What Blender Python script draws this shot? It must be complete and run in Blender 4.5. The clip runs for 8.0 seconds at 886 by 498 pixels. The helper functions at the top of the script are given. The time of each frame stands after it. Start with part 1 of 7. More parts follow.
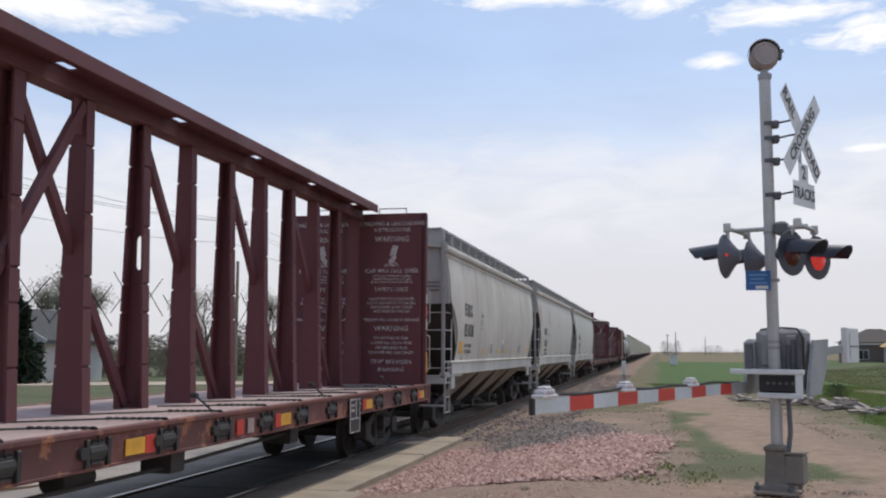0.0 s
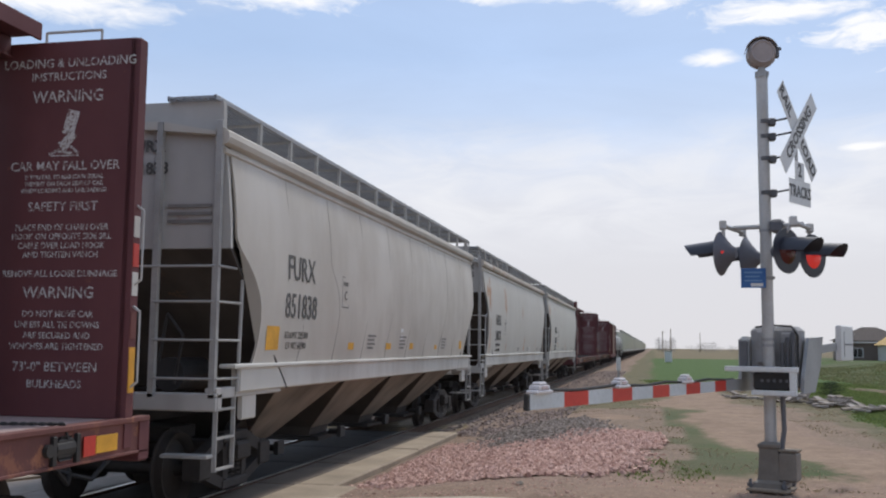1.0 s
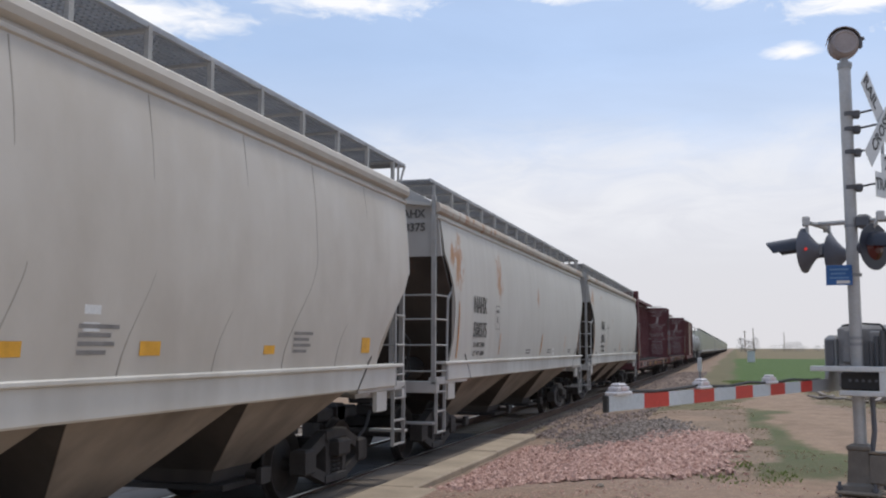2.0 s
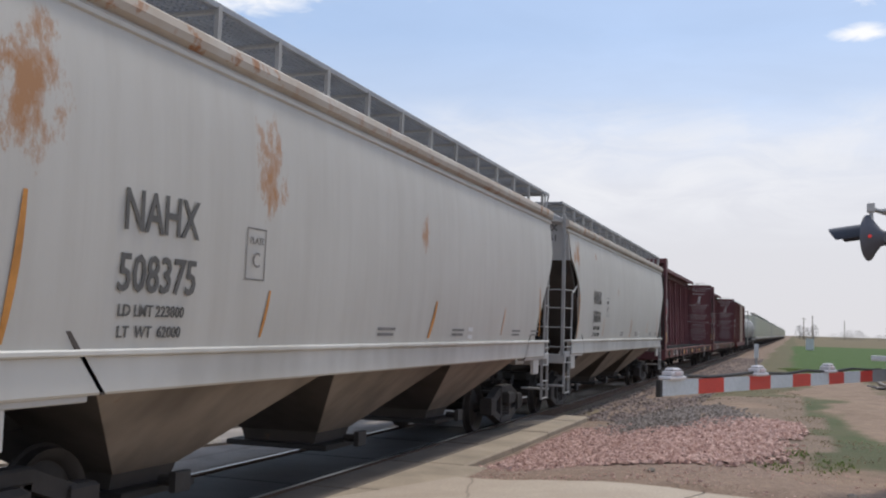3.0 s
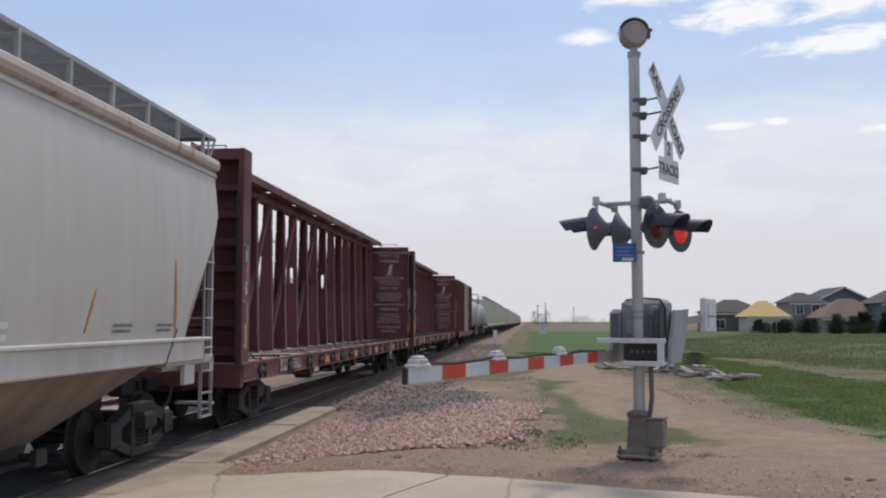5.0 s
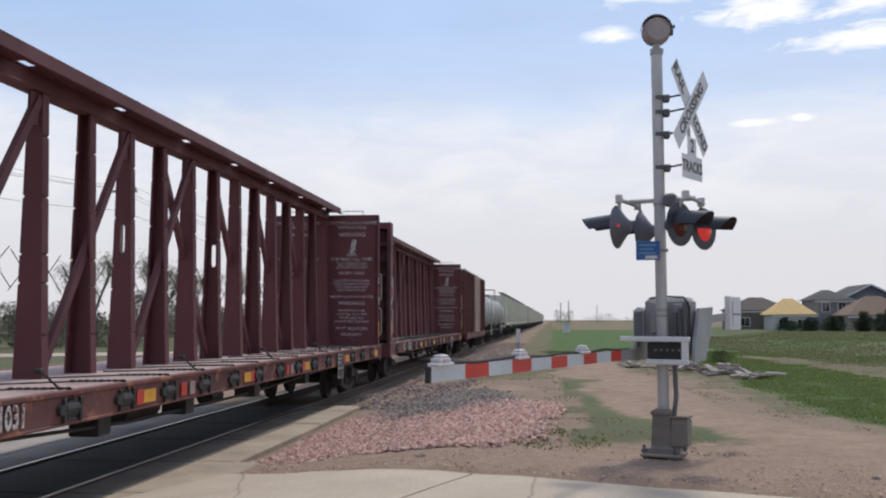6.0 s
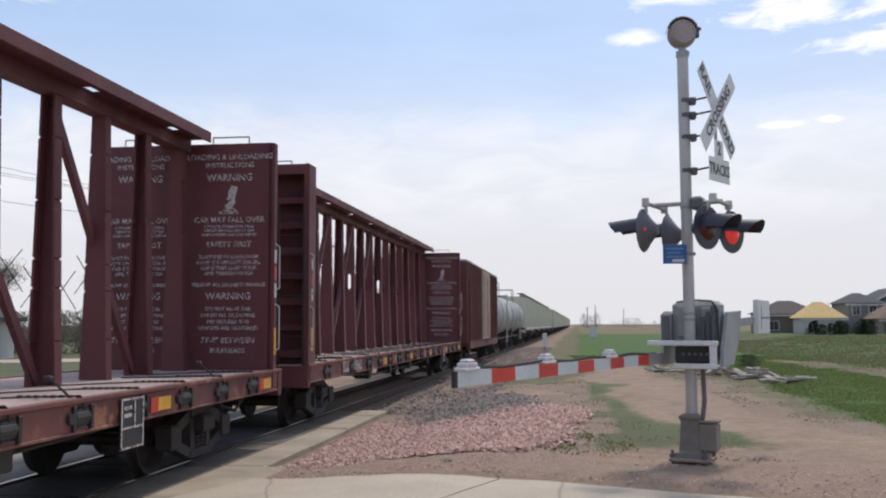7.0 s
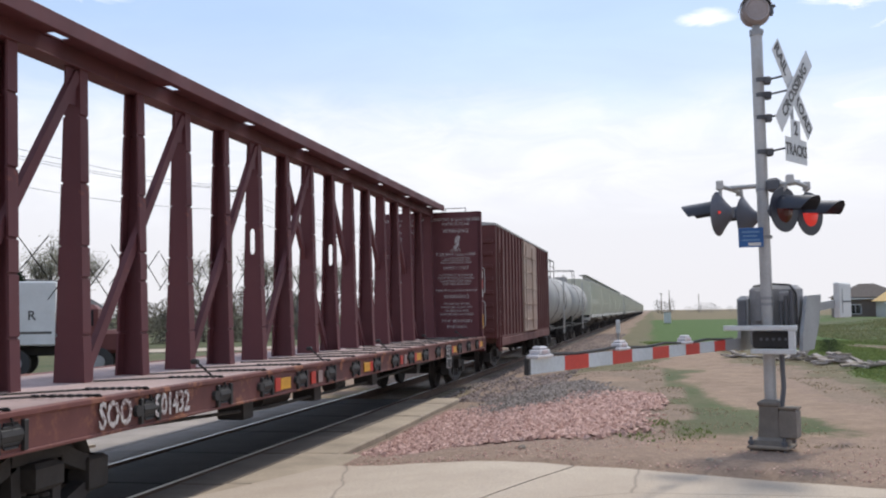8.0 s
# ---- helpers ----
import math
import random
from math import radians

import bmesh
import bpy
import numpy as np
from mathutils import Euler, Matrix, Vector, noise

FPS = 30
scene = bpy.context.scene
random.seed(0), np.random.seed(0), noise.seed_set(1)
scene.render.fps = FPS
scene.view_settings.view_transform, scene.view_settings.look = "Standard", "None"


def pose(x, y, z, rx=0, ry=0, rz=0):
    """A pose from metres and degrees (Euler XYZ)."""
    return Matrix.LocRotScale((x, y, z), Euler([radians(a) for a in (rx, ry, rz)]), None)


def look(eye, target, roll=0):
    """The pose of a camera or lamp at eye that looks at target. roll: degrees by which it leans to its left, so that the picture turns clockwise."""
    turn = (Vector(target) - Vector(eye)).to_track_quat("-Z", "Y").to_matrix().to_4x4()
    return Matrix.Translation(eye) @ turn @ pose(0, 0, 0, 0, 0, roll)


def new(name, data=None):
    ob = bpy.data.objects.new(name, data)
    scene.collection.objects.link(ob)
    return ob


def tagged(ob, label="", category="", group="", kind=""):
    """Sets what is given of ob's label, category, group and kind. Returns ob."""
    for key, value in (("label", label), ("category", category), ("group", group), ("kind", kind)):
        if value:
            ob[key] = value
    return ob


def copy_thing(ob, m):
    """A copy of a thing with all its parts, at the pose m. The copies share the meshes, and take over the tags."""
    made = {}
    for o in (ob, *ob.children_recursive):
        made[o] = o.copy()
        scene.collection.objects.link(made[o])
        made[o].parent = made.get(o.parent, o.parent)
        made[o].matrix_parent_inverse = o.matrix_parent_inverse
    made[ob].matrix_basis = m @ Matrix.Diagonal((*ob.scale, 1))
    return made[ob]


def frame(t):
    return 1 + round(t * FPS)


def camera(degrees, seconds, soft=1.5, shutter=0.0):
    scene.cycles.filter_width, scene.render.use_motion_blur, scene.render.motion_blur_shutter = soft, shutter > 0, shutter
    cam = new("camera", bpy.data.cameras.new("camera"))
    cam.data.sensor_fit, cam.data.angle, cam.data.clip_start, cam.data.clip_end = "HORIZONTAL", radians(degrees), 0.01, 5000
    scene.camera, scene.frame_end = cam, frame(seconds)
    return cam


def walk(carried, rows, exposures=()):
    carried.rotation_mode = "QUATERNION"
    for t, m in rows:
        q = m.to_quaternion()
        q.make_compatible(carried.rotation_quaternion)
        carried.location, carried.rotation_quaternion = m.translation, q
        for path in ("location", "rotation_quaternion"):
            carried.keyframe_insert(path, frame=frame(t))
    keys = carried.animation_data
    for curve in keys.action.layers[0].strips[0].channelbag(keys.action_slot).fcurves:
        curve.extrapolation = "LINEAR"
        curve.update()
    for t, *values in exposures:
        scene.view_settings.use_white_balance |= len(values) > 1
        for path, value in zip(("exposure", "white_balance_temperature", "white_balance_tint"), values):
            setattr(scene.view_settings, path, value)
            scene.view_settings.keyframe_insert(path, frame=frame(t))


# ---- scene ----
cam = camera(48.9, 8.0, soft=2.1)
EYE = (0.0, 0.0, 1.92)
# seconds, yaw from the line of the track, pitch, roll
PATH = [
    (0.0, 12.42, 5.94, -0.26),
    (0.5, 12.42, 5.61, -0.37),
    (1.0, 12.14, 5.66, -0.67),
    (1.5, 13.25, 5.49, -0.36),
    (1.7, 14.34, 5.88, -0.08),
    (2.8, 21.38, 4.75, -1.50),
    (3.0, 19.75, 4.48, -1.63),
    (3.2, 16.70, 4.24, -2.65),
    (3.3, 15.19, 4.28, -2.70),
    (3.5, 11.24, 4.61, -2.30),
    (3.6, 9.44, 4.78, -2.14),
    (4.0, 4.00, 4.96, -1.66),
    (4.5, 2.42, 4.86, -0.34),
    (4.7, 3.50, 4.31, -0.37),
    (6.0, 6.38, 4.15, -0.01),
    (6.5, 6.57, 4.27, -0.26),
    (7.0, 7.91, 4.42, 0.16),
    (7.5, 11.06, 3.93, 0.88),
    (8.0, 12.12, 3.74, 0.80),
]
walk(cam, [(t, pose(*EYE, 90 + p, r, y)) for t, y, p, r in PATH],
     exposures=[(0.0, 0.14), (1.5, 0.12), (3.0, 0.12), (4.0, 0.06), (4.6, 0.04), (6.0, 0.14), (7.0, 0.22), (7.5, 0.32), (8.0, 0.39)])

# ---- world, sun ----
SPEED = 11.64     # the train's metres a second
TRACK = -6.25     # centre line of the near track
world = bpy.data.worlds.new("sky")
scene.world = world
world.use_nodes = True
wn, wl = world.node_tree.nodes, world.node_tree.links
wn.clear()


def wnode(kind, **vals):
    n = wn.new(kind)
    for k, v in vals.items():
        if k in n.inputs:
            n.inputs[k].default_value = v
    return n


SUN_EL, SUN_AZ = radians(56), radians(14)   # azimuth from +y towards +x
out = wn.new("ShaderNodeOutputWorld")
bg = wn.new("ShaderNodeBackground")
bg.inputs["Strength"].default_value = 1.0
wl.new(bg.outputs[0], out.inputs[0])
sky = wn.new("ShaderNodeTexSky")
sky.sky_type = "NISHITA"
sky.sun_disc = False
sky.sun_elevation, sky.sun_rotation = SUN_EL, SUN_AZ
sky.air_density, sky.dust_density = 1.0, 2.0
gain = wn.new("ShaderNodeVectorMath")
gain.operation = "SCALE"
gain.inputs["Scale"].default_value = 0.115
wl.new(sky.outputs[0], gain.inputs[0])
co = wn.new("ShaderNodeTexCoord")
sep = wn.new("ShaderNodeSeparateXYZ")
wl.new(co.outputs["Generated"], sep.inputs[0])


def wmath(op, a, b=None, clamp=False):
    n = wn.new("ShaderNodeMath")
    n.operation, n.use_clamp = op, clamp
    for i, v in enumerate((a, b)):
        if v is None:
            continue
        if isinstance(v, (int, float)):
            n.inputs[i].default_value = v
        else:
            wl.new(v, n.inputs[i])
    return n.outputs[0]


def wramp(fac, stops):
    n = wn.new("ShaderNodeValToRGB")
    while len(n.color_ramp.elements) < len(stops):
        n.color_ramp.elements.new(0.5)
    for e, (p, c) in zip(n.color_ramp.elements, stops):
        e.position, e.color = p, (*((c,) * 3 if isinstance(c, (int, float)) else c), 1)
    wl.new(fac, n.inputs[0])
    return n.outputs[0]


def wmix(fac, a, b):
    n = wn.new("ShaderNodeMix")
    n.data_type = "RGBA"
    for sock, v in ((n.inputs[0], fac), (n.inputs[6], a), (n.inputs[7], b)):
        if isinstance(v, tuple):
            sock.default_value = (*v, 1)
        elif isinstance(v, (int, float)):
            sock.default_value = v
        else:
            wl.new(v, sock)
    return n.outputs[2]


def wnoise(vec, scale, detail=6, rough=0.6, distort=0.0):
    n = wnode("ShaderNodeTexNoise", Scale=scale, Detail=detail, Roughness=rough, Distortion=distort)
    wl.new(vec, n.inputs["Vector"])
    return n.outputs[0]


# clouds lie on a flat layer: the direction over its height
height = wmath("MAXIMUM", sep.outputs[2], 0.03)
plane = wn.new("ShaderNodeCombineXYZ")
wl.new(wmath("DIVIDE", sep.outputs[0], height), plane.inputs[0])
wl.new(wmath("DIVIDE", sep.outputs[1], height), plane.inputs[1])
plane.inputs[2].default_value = 3.4
cirrus = wnoise(plane.outputs[0], 0.55, 7, 0.62, 0.5)
puffs = wnoise(plane.outputs[0], 2.3, 6, 0.55, 0.25)
veil = wramp(sep.outputs[2], [(0.0, 1.0), (0.14, 0.97), (0.185, 0.80), (0.225, 0.38), (0.29, 0.16), (0.6, 0.1)])
thin = wramp(cirrus, [(0.42, 0.0), (0.78, 0.40)])
high = wmath("MULTIPLY", wramp(puffs, [(0.49, 0.0), (0.67, 1.0)]), wramp(sep.outputs[2], [(0.35, 0.0), (0.42, 1.0)]))
# single fair-weather clouds: bearing in degrees, height of the middle, half widths, ragged edge
CLOUDS = [(-35.0, 0.316, 7.5, 0.020, 0.7), (-22.5, 0.341, 6.0, 0.018, 0.9), (-7.5, 0.350, 5.0, 0.014, 0.9), (0.0, 0.336, 2.8, 0.013, 1.0),
          (7.5, 0.318, 5.6, 0.014, 1.0), (12.5, 0.296, 4.0, 0.018, 1.3), (17.8, 0.302, 4.2, 0.022, 1.3), (18.0, 0.262, 4.8, 0.014, 1.3),
          (3.5, 0.281, 1.7, 0.009, 0.7), (11.5, 0.1905, 1.6, 0.0045, 0.8), (14.0, 0.193, 0.9, 0.004, 0.8), (19.8, 0.181, 1.9, 0.005, 0.8), (29.0, 0.29, 6.0, 0.02, 1.2)]
bearing = wmath("MULTIPLY", wmath("ARCTAN2", sep.outputs[0], sep.outputs[1]), 57.2958)
skyvec = wn.new("ShaderNodeCombineXYZ")
wl.new(wmath("MULTIPLY", bearing, 0.35), skyvec.inputs[0])
wl.new(wmath("MULTIPLY", sep.outputs[2], 62.0), skyvec.inputs[1])
ragged = wmath("SUBTRACT", wnoise(skyvec.outputs[0], 1.1, 7, 0.62, 0.6), 0.5)
# a pale cloud bank with soft tops over the haze
bank = wmath("MULTIPLY", wramp(wnoise(skyvec.outputs[0], 0.42, 6, 0.6, 0.8), [(0.40, 0.0), (0.64, 0.75)]), wramp(sep.outputs[2], [(0.08, 0.0), (0.135, 1.0), (0.185, 1.0), (0.235, 0.0)]))
dense = high
for az, el, waz, wel, rough in CLOUDS:
    du = wmath("DIVIDE", wmath("SUBTRACT", bearing, az), waz)
    dv = wmath("DIVIDE", wmath("SUBTRACT", sep.outputs[2], el), wel)
    dist = wmath("SQRT", wmath("ADD", wmath("MULTIPLY", du, du), wmath("MULTIPLY", dv, dv)))
    dense = wmath("MAXIMUM", dense, wramp(wmath("ADD", dist, wmath("MULTIPLY", ragged, 2.2 * rough)), [(0.35, 0.95), (1.0, 0.0)]))
blue = wmix(0.62, gain.outputs[0], (0.32, 0.51, 0.85))
hazed = wmix(wmath("MAXIMUM", veil, thin, True), blue, wramp(sep.outputs[2], [(0.0, (0.68, 0.67, 0.70)), (0.08, (0.69, 0.69, 0.73)), (0.2, (0.74, 0.76, 0.83))]))
billow = wramp(wnoise(plane.outputs[0], 0.9, 5, 0.6, 0.4), [(0.32, 0.96), (0.68, 1.04)])
shaded = wn.new("ShaderNodeMix")
shaded.data_type, shaded.blend_type = "RGBA", "MULTIPLY"
wl.new(wramp(sep.outputs[2], [(0.10, 0.0), (0.20, 1.0)]), shaded.inputs[0])
wl.new(hazed, shaded.inputs[6])
wl.new(billow, shaded.inputs[7])
wl.new(wmix(dense, wmix(bank, shaded.outputs[2], (0.80, 0.81, 0.85)), (0.93, 0.93, 0.95)), bg.inputs["Color"])

sun = new("sun", bpy.data.lights.new("sun", "SUN"))
sun.data.energy, sun.data.angle, sun.data.color = 2.1, radians(7.0), (1.0, 0.95, 0.87)
sun.matrix_world = look((0, 0, 60), Vector((0, 0, 60)) - Vector((math.sin(SUN_AZ) * math.cos(SUN_EL), math.cos(SUN_AZ) * math.cos(SUN_EL), math.sin(SUN_EL))))


# ---- materials ----
class Mat:
    """A node material made step by step."""

    def __init__(self, name, rough=0.7, metal=0.0, spec=0.4):
        self.m = bpy.data.materials.new(name)
        self.m.use_nodes = True
        self.n, self.l = self.m.node_tree.nodes, self.m.node_tree.links
        self.b = self.n["Principled BSDF"]
        self.b.inputs["Roughness"].default_value = rough
        self.b.inputs["Metallic"].default_value = metal
        self.b.inputs["Specular IOR Level"].default_value = spec
        self.co = self.n.new("ShaderNodeTexCoord").outputs["Object"]

    def put(self, sock, v):
        if isinstance(v, tuple):
            sock.default_value = (*v, 1) if len(v) == 3 and sock.type == "RGBA" else v
        elif isinstance(v, (int, float)):
            sock.default_value = v
        else:
            self.l.new(v, sock)

    def scaled(self, sx, sy, sz):
        n = self.n.new("ShaderNodeMapping")
        n.inputs["Scale"].default_value = (sx, sy, sz)
        self.l.new(self.co, n.inputs[0])
        return n.outputs[0]

    def noise(self, scale, detail=5, rough=0.6, vec=None, distort=0.0):
        n = self.n.new("ShaderNodeTexNoise")
        for k, v in (("Scale", scale), ("Detail", detail), ("Roughness", rough), ("Distortion", distort)):
            n.inputs[k].default_value = v
        self.l.new(vec or self.co, n.inputs["Vector"])
        return n.outputs[0]

    def voronoi(self, scale, feature="F1", vec=None):
        n = self.n.new("ShaderNodeTexVoronoi")
        n.feature = feature
        n.inputs["Scale"].default_value = scale
        self.l.new(vec or self.co, n.inputs["Vector"])
        return n

    def ramp(self, fac, stops):
        n = self.n.new("ShaderNodeValToRGB")
        while len(n.color_ramp.elements) < len(stops):
            n.color_ramp.elements.new(0.5)
        for e, (p, c) in zip(n.color_ramp.elements, stops):
            e.position, e.color = p, (*((c,) * 3 if isinstance(c, (int, float)) else c), 1)
        self.l.new(fac, n.inputs[0])
        return n.outputs[0]

    def math(self, op, a, b=0.0, clamp=False):
        n = self.n.new("ShaderNodeMath")
        n.operation, n.use_clamp = op, clamp
        self.put(n.inputs[0], a)
        self.put(n.inputs[1], b)
        return n.outputs[0]

    def mix(self, fac, a, b, kind="MIX"):
        n = self.n.new("ShaderNodeMix")
        n.data_type, n.blend_type = "RGBA", kind
        self.put(n.inputs[0], fac)
        self.put(n.inputs[6], a)
        self.put(n.inputs[7], b)
        return n.outputs[2]

    def axis(self, i):
        n = self.n.new("ShaderNodeSeparateXYZ")
        self.l.new(self.co, n.inputs[0])
        return n.outputs[i]

    def rand(self):
        return self.n.new("ShaderNodeObjectInfo").outputs["Random"]

    def island(self):
        return self.n.new("ShaderNodeNewGeometry").outputs["Random Per Island"]

    def attr(self, name):
        n = self.n.new("ShaderNodeAttribute")
        n.attribute_name = name
        return n.outputs["Fac"]

    def bump(self, fac, strength=0.3, dist=0.02):
        n = self.n.new("ShaderNodeBump")
        n.inputs["Strength"].default_value, n.inputs["Distance"].default_value = strength, dist
        self.l.new(fac, n.inputs["Height"])
        self.l.new(n.outputs[0], self.b.inputs["Normal"])
        return self

    def done(self, color):
        self.put(self.b.inputs["Base Color"], color)
        return self.m


def plain(name, color, rough=0.6, metal=0.0, vary=0.25, scale=6.0, bump=0.12, dirt=None):
    """Paint or metal with blotches and fine grain."""
    m = Mat(name, rough, metal)
    blot, fine = m.noise(scale * 0.35), m.noise(scale * 9, 3)
    lo, hi = tuple(c * (1 - vary) for c in color), tuple(min(1, c * (1 + vary * 0.6)) for c in color)
    c = m.mix(m.ramp(blot, [(0.3, 0.0), (0.7, 1.0)]), lo, hi)
    c = m.mix(m.ramp(fine, [(0.35, 0.25), (0.6, 0.0)]), c, dirt or tuple(v * 0.5 for v in color))
    return m.bump(fine, bump, 0.01).done(c)


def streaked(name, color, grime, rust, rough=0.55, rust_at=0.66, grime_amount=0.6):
    """Weathered car paint: rain streaks that run down, grime and rust blotches."""
    m = Mat(name, rough)
    streak = m.noise(1.0, 2, 0.5, m.scaled(1.6, 1.6, 0.25))
    broad = m.noise(0.9, 5, 0.6, m.scaled(1, 1, 0.7))
    fine = m.noise(38, 3)
    c = m.mix(m.math("MULTIPLY", m.ramp(streak, [(0.42, 0.0), (0.75, 1.0)]), grime_amount), color, grime)
    c = m.mix(m.math("MULTIPLY", m.ramp(broad, [(0.4, 0.0), (0.7, 1.0)]), 0.45), c, grime)
    spots = m.math("MULTIPLY", m.ramp(m.noise(2.6, 8, 0.7), [(rust_at, 0.0), (rust_at + 0.06, 1.0)]), m.ramp(streak, [(0.35, 0.2), (0.6, 1.0)]))
    c = m.mix(spots, c, rust)
    m.put(m.b.inputs["Roughness"], m.ramp(broad, [(0.3, rough - 0.1), (0.7, min(1.0, rough + 0.2))]))
    return m.bump(fine, 0.06, 0.01).done(c)


MAROON = streaked("maroon_paint", (0.124, 0.037, 0.040), (0.078, 0.029, 0.034), (0.24, 0.08, 0.05), 0.62, 0.64)
MAROON_FADED = streaked("faded_maroon_paint", (0.165, 0.058, 0.050), (0.070, 0.036, 0.034), (0.30, 0.125, 0.07), 0.7, 0.53)
DECK = plain("dusty_deck", (0.40, 0.29, 0.265), 0.85, 0, 0.3, 3, 0.2)
HOPPER_A = streaked("warm_grey_paint", (0.50, 0.46, 0.41), (0.36, 0.315, 0.265), (0.30, 0.20, 0.11), 0.5, 0.74, 0.35)
SILL = streaked("sill_paint", (0.56, 0.54, 0.50), (0.36, 0.33, 0.29), (0.30, 0.17, 0.08), 0.55, 0.68)
RUSTY_EAVE = streaked("rusty_eave", (0.50, 0.46, 0.41), (0.36, 0.27, 0.20), (0.33, 0.16, 0.08), 0.65, 0.54, 0.6)
GREY_END = streaked("end_grey", (0.46, 0.445, 0.425), (0.29, 0.27, 0.25), (0.22, 0.10, 0.05), 0.6, 0.66)
# grime colour taken near black, with the underbody shade painted in
SHADED_GRIME = streaked("shaded_grime", (0.075, 0.062, 0.054), (0.038, 0.033, 0.030), (0.11, 0.07, 0.045), 0.85, 0.66, 0.8)
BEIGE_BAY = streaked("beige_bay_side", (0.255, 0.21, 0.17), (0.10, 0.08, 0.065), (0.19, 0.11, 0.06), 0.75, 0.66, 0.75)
BLACK = plain("black_steel", (0.034, 0.031, 0.030), 0.65, 0, 0.4, 5, 0.2)
TRUCK = plain("truck_casting", (0.046, 0.040, 0.037), 0.8, 0, 0.4, 7, 0.3)
TREAD = plain("polished_tread", (0.42, 0.41, 0.40), 0.28, 0.9, 0.2, 8, 0.05)
BLACK_INK = plain("black_lettering", (0.10, 0.095, 0.09), 0.7, 0, 0.3, 20, 0.05, (0.20, 0.19, 0.175))
GREY_INK = plain("faded_lettering", (0.22, 0.205, 0.195), 0.75, 0, 0.3, 14, 0.05)
YELLOW = plain("yellow_reflector", (0.72, 0.36, 0.035), 0.5, 0, 0.25, 12, 0.05)
ORANGE_MARK = plain("orange_rust_run", (0.55, 0.24, 0.06), 0.8, 0, 0.35, 9, 0.05)
GRATING = plain("galvanised_grating", (0.34, 0.34, 0.35), 0.5, 0.6, 0.2, 8)
RAILING = plain("pale_rail", (0.36, 0.35, 0.335), 0.6, 0, 0.25, 6)
RAIL = plain("rail_side", (0.10, 0.06, 0.04), 0.75, 0.2, 0.3, 9)
SILVER = plain("aluminium_paint", (0.47, 0.46, 0.45), 0.5, 0.25, 0.22, 4, 0.08, (0.30, 0.27, 0.24))
ARM_WHITE = plain("arm_white", (0.55, 0.57, 0.58), 0.45, 0, 0.12, 4, 0.05)
ARM_RED = plain("arm_red", (0.56, 0.045, 0.030), 0.45, 0, 0.15, 4, 0.05)
SIGN_WHITE = plain("sign_white", (0.66, 0.66, 0.65), 0.45, 0, 0.1, 4, 0.03)
LAMP_BLACK = plain("lamp_black", (0.036, 0.038, 0.052), 0.42, 0, 0.25, 6, 0.05)
LAMP_BACK = plain("lamp_back", (0.12, 0.12, 0.14), 0.55, 0.1, 0.2, 6, 0.05)
BLUE_SIGN = plain("blue_sign", (0.035, 0.13, 0.36), 0.45, 0, 0.12, 8, 0.03)
BELL = plain("bell_casting", (0.36, 0.31, 0.30), 0.6, 0.1, 0.2, 6)
GALV = plain("galvanised_box", (0.34, 0.34, 0.34), 0.55, 0.3, 0.2, 4, 0.08)
DARK_GREY = plain("dark_grey_case", (0.125, 0.125, 0.135), 0.6, 0.1, 0.3, 5)
RUBBER = plain("rubber_panel", (0.042, 0.040, 0.040), 0.75, 0, 0.4, 4, 0.3)
TIMBER = plain("old_timber", (0.27, 0.22, 0.17), 0.9, 0, 0.4, 5, 0.4)
LAMP_CAP = plain("frosted_lamp", (0.62, 0.58, 0.58), 0.4, 0, 0.1, 6, 0.02)
LENS = Mat("red_lens", 0.25)
LENS.b.inputs["Emission Color"].default_value = (1.0, 0.05, 0.04, 1)
LENS.b.inputs["Emission Strength"].default_value = 0.005
LENS = LENS.done((0.06, 0.008, 0.008))
LENS_LIT = Mat("lit_red_lens", 0.25)
LENS_LIT.b.inputs["Emission Color"].default_value = (1.0, 0.06, 0.05, 1)
LENS_LIT.b.inputs["Emission Strength"].default_value = 0.30
LENS_LIT = LENS_LIT.done((0.3, 0.02, 0.02))


def worn_ink():
    """White stencil lettering that has flaked back to the maroon."""
    m = Mat("white_lettering", 0.75)
    flakes = m.math("ADD", m.noise(26, 5, 0.7), m.math("MULTIPLY", m.math("SUBTRACT", m.noise(2.2, 3), 0.5), 0.5))
    return m.done(m.mix(m.ramp(flakes, [(0.40, 0.0), (0.52, 1.0)]), (0.15, 0.07, 0.065), (0.52, 0.49, 0.47)))


WHITE_INK = worn_ink()


def concrete():
    m = Mat("road_concrete", 0.85)
    blot, fine, wide = m.noise(0.9, 6), m.noise(46, 3), m.noise(0.22, 3)
    c = m.mix(m.ramp(blot, [(0.3, 0.0), (0.7, 1.0)]), (0.40, 0.315, 0.235), (0.50, 0.41, 0.315))
    c = m.mix(m.ramp(wide, [(0.45, 0.0), (0.65, 0.5)]), c, (0.33, 0.25, 0.19))
    c = m.mix(m.ramp(fine, [(0.4, 0.35), (0.58, 0.0)]), c, (0.20, 0.165, 0.135))
    cracks = m.voronoi(0.23, "DISTANCE_TO_EDGE", m.mix(0.18, m.co, m.n.new("ShaderNodeTexNoise").outputs["Color"])).outputs["Distance"]
    c = m.mix(m.ramp(cracks, [(0.0, 0.55), (0.0035, 0.0)]), c, (0.10, 0.08, 0.065))
    return m.bump(fine, 0.25, 0.01).done(c)


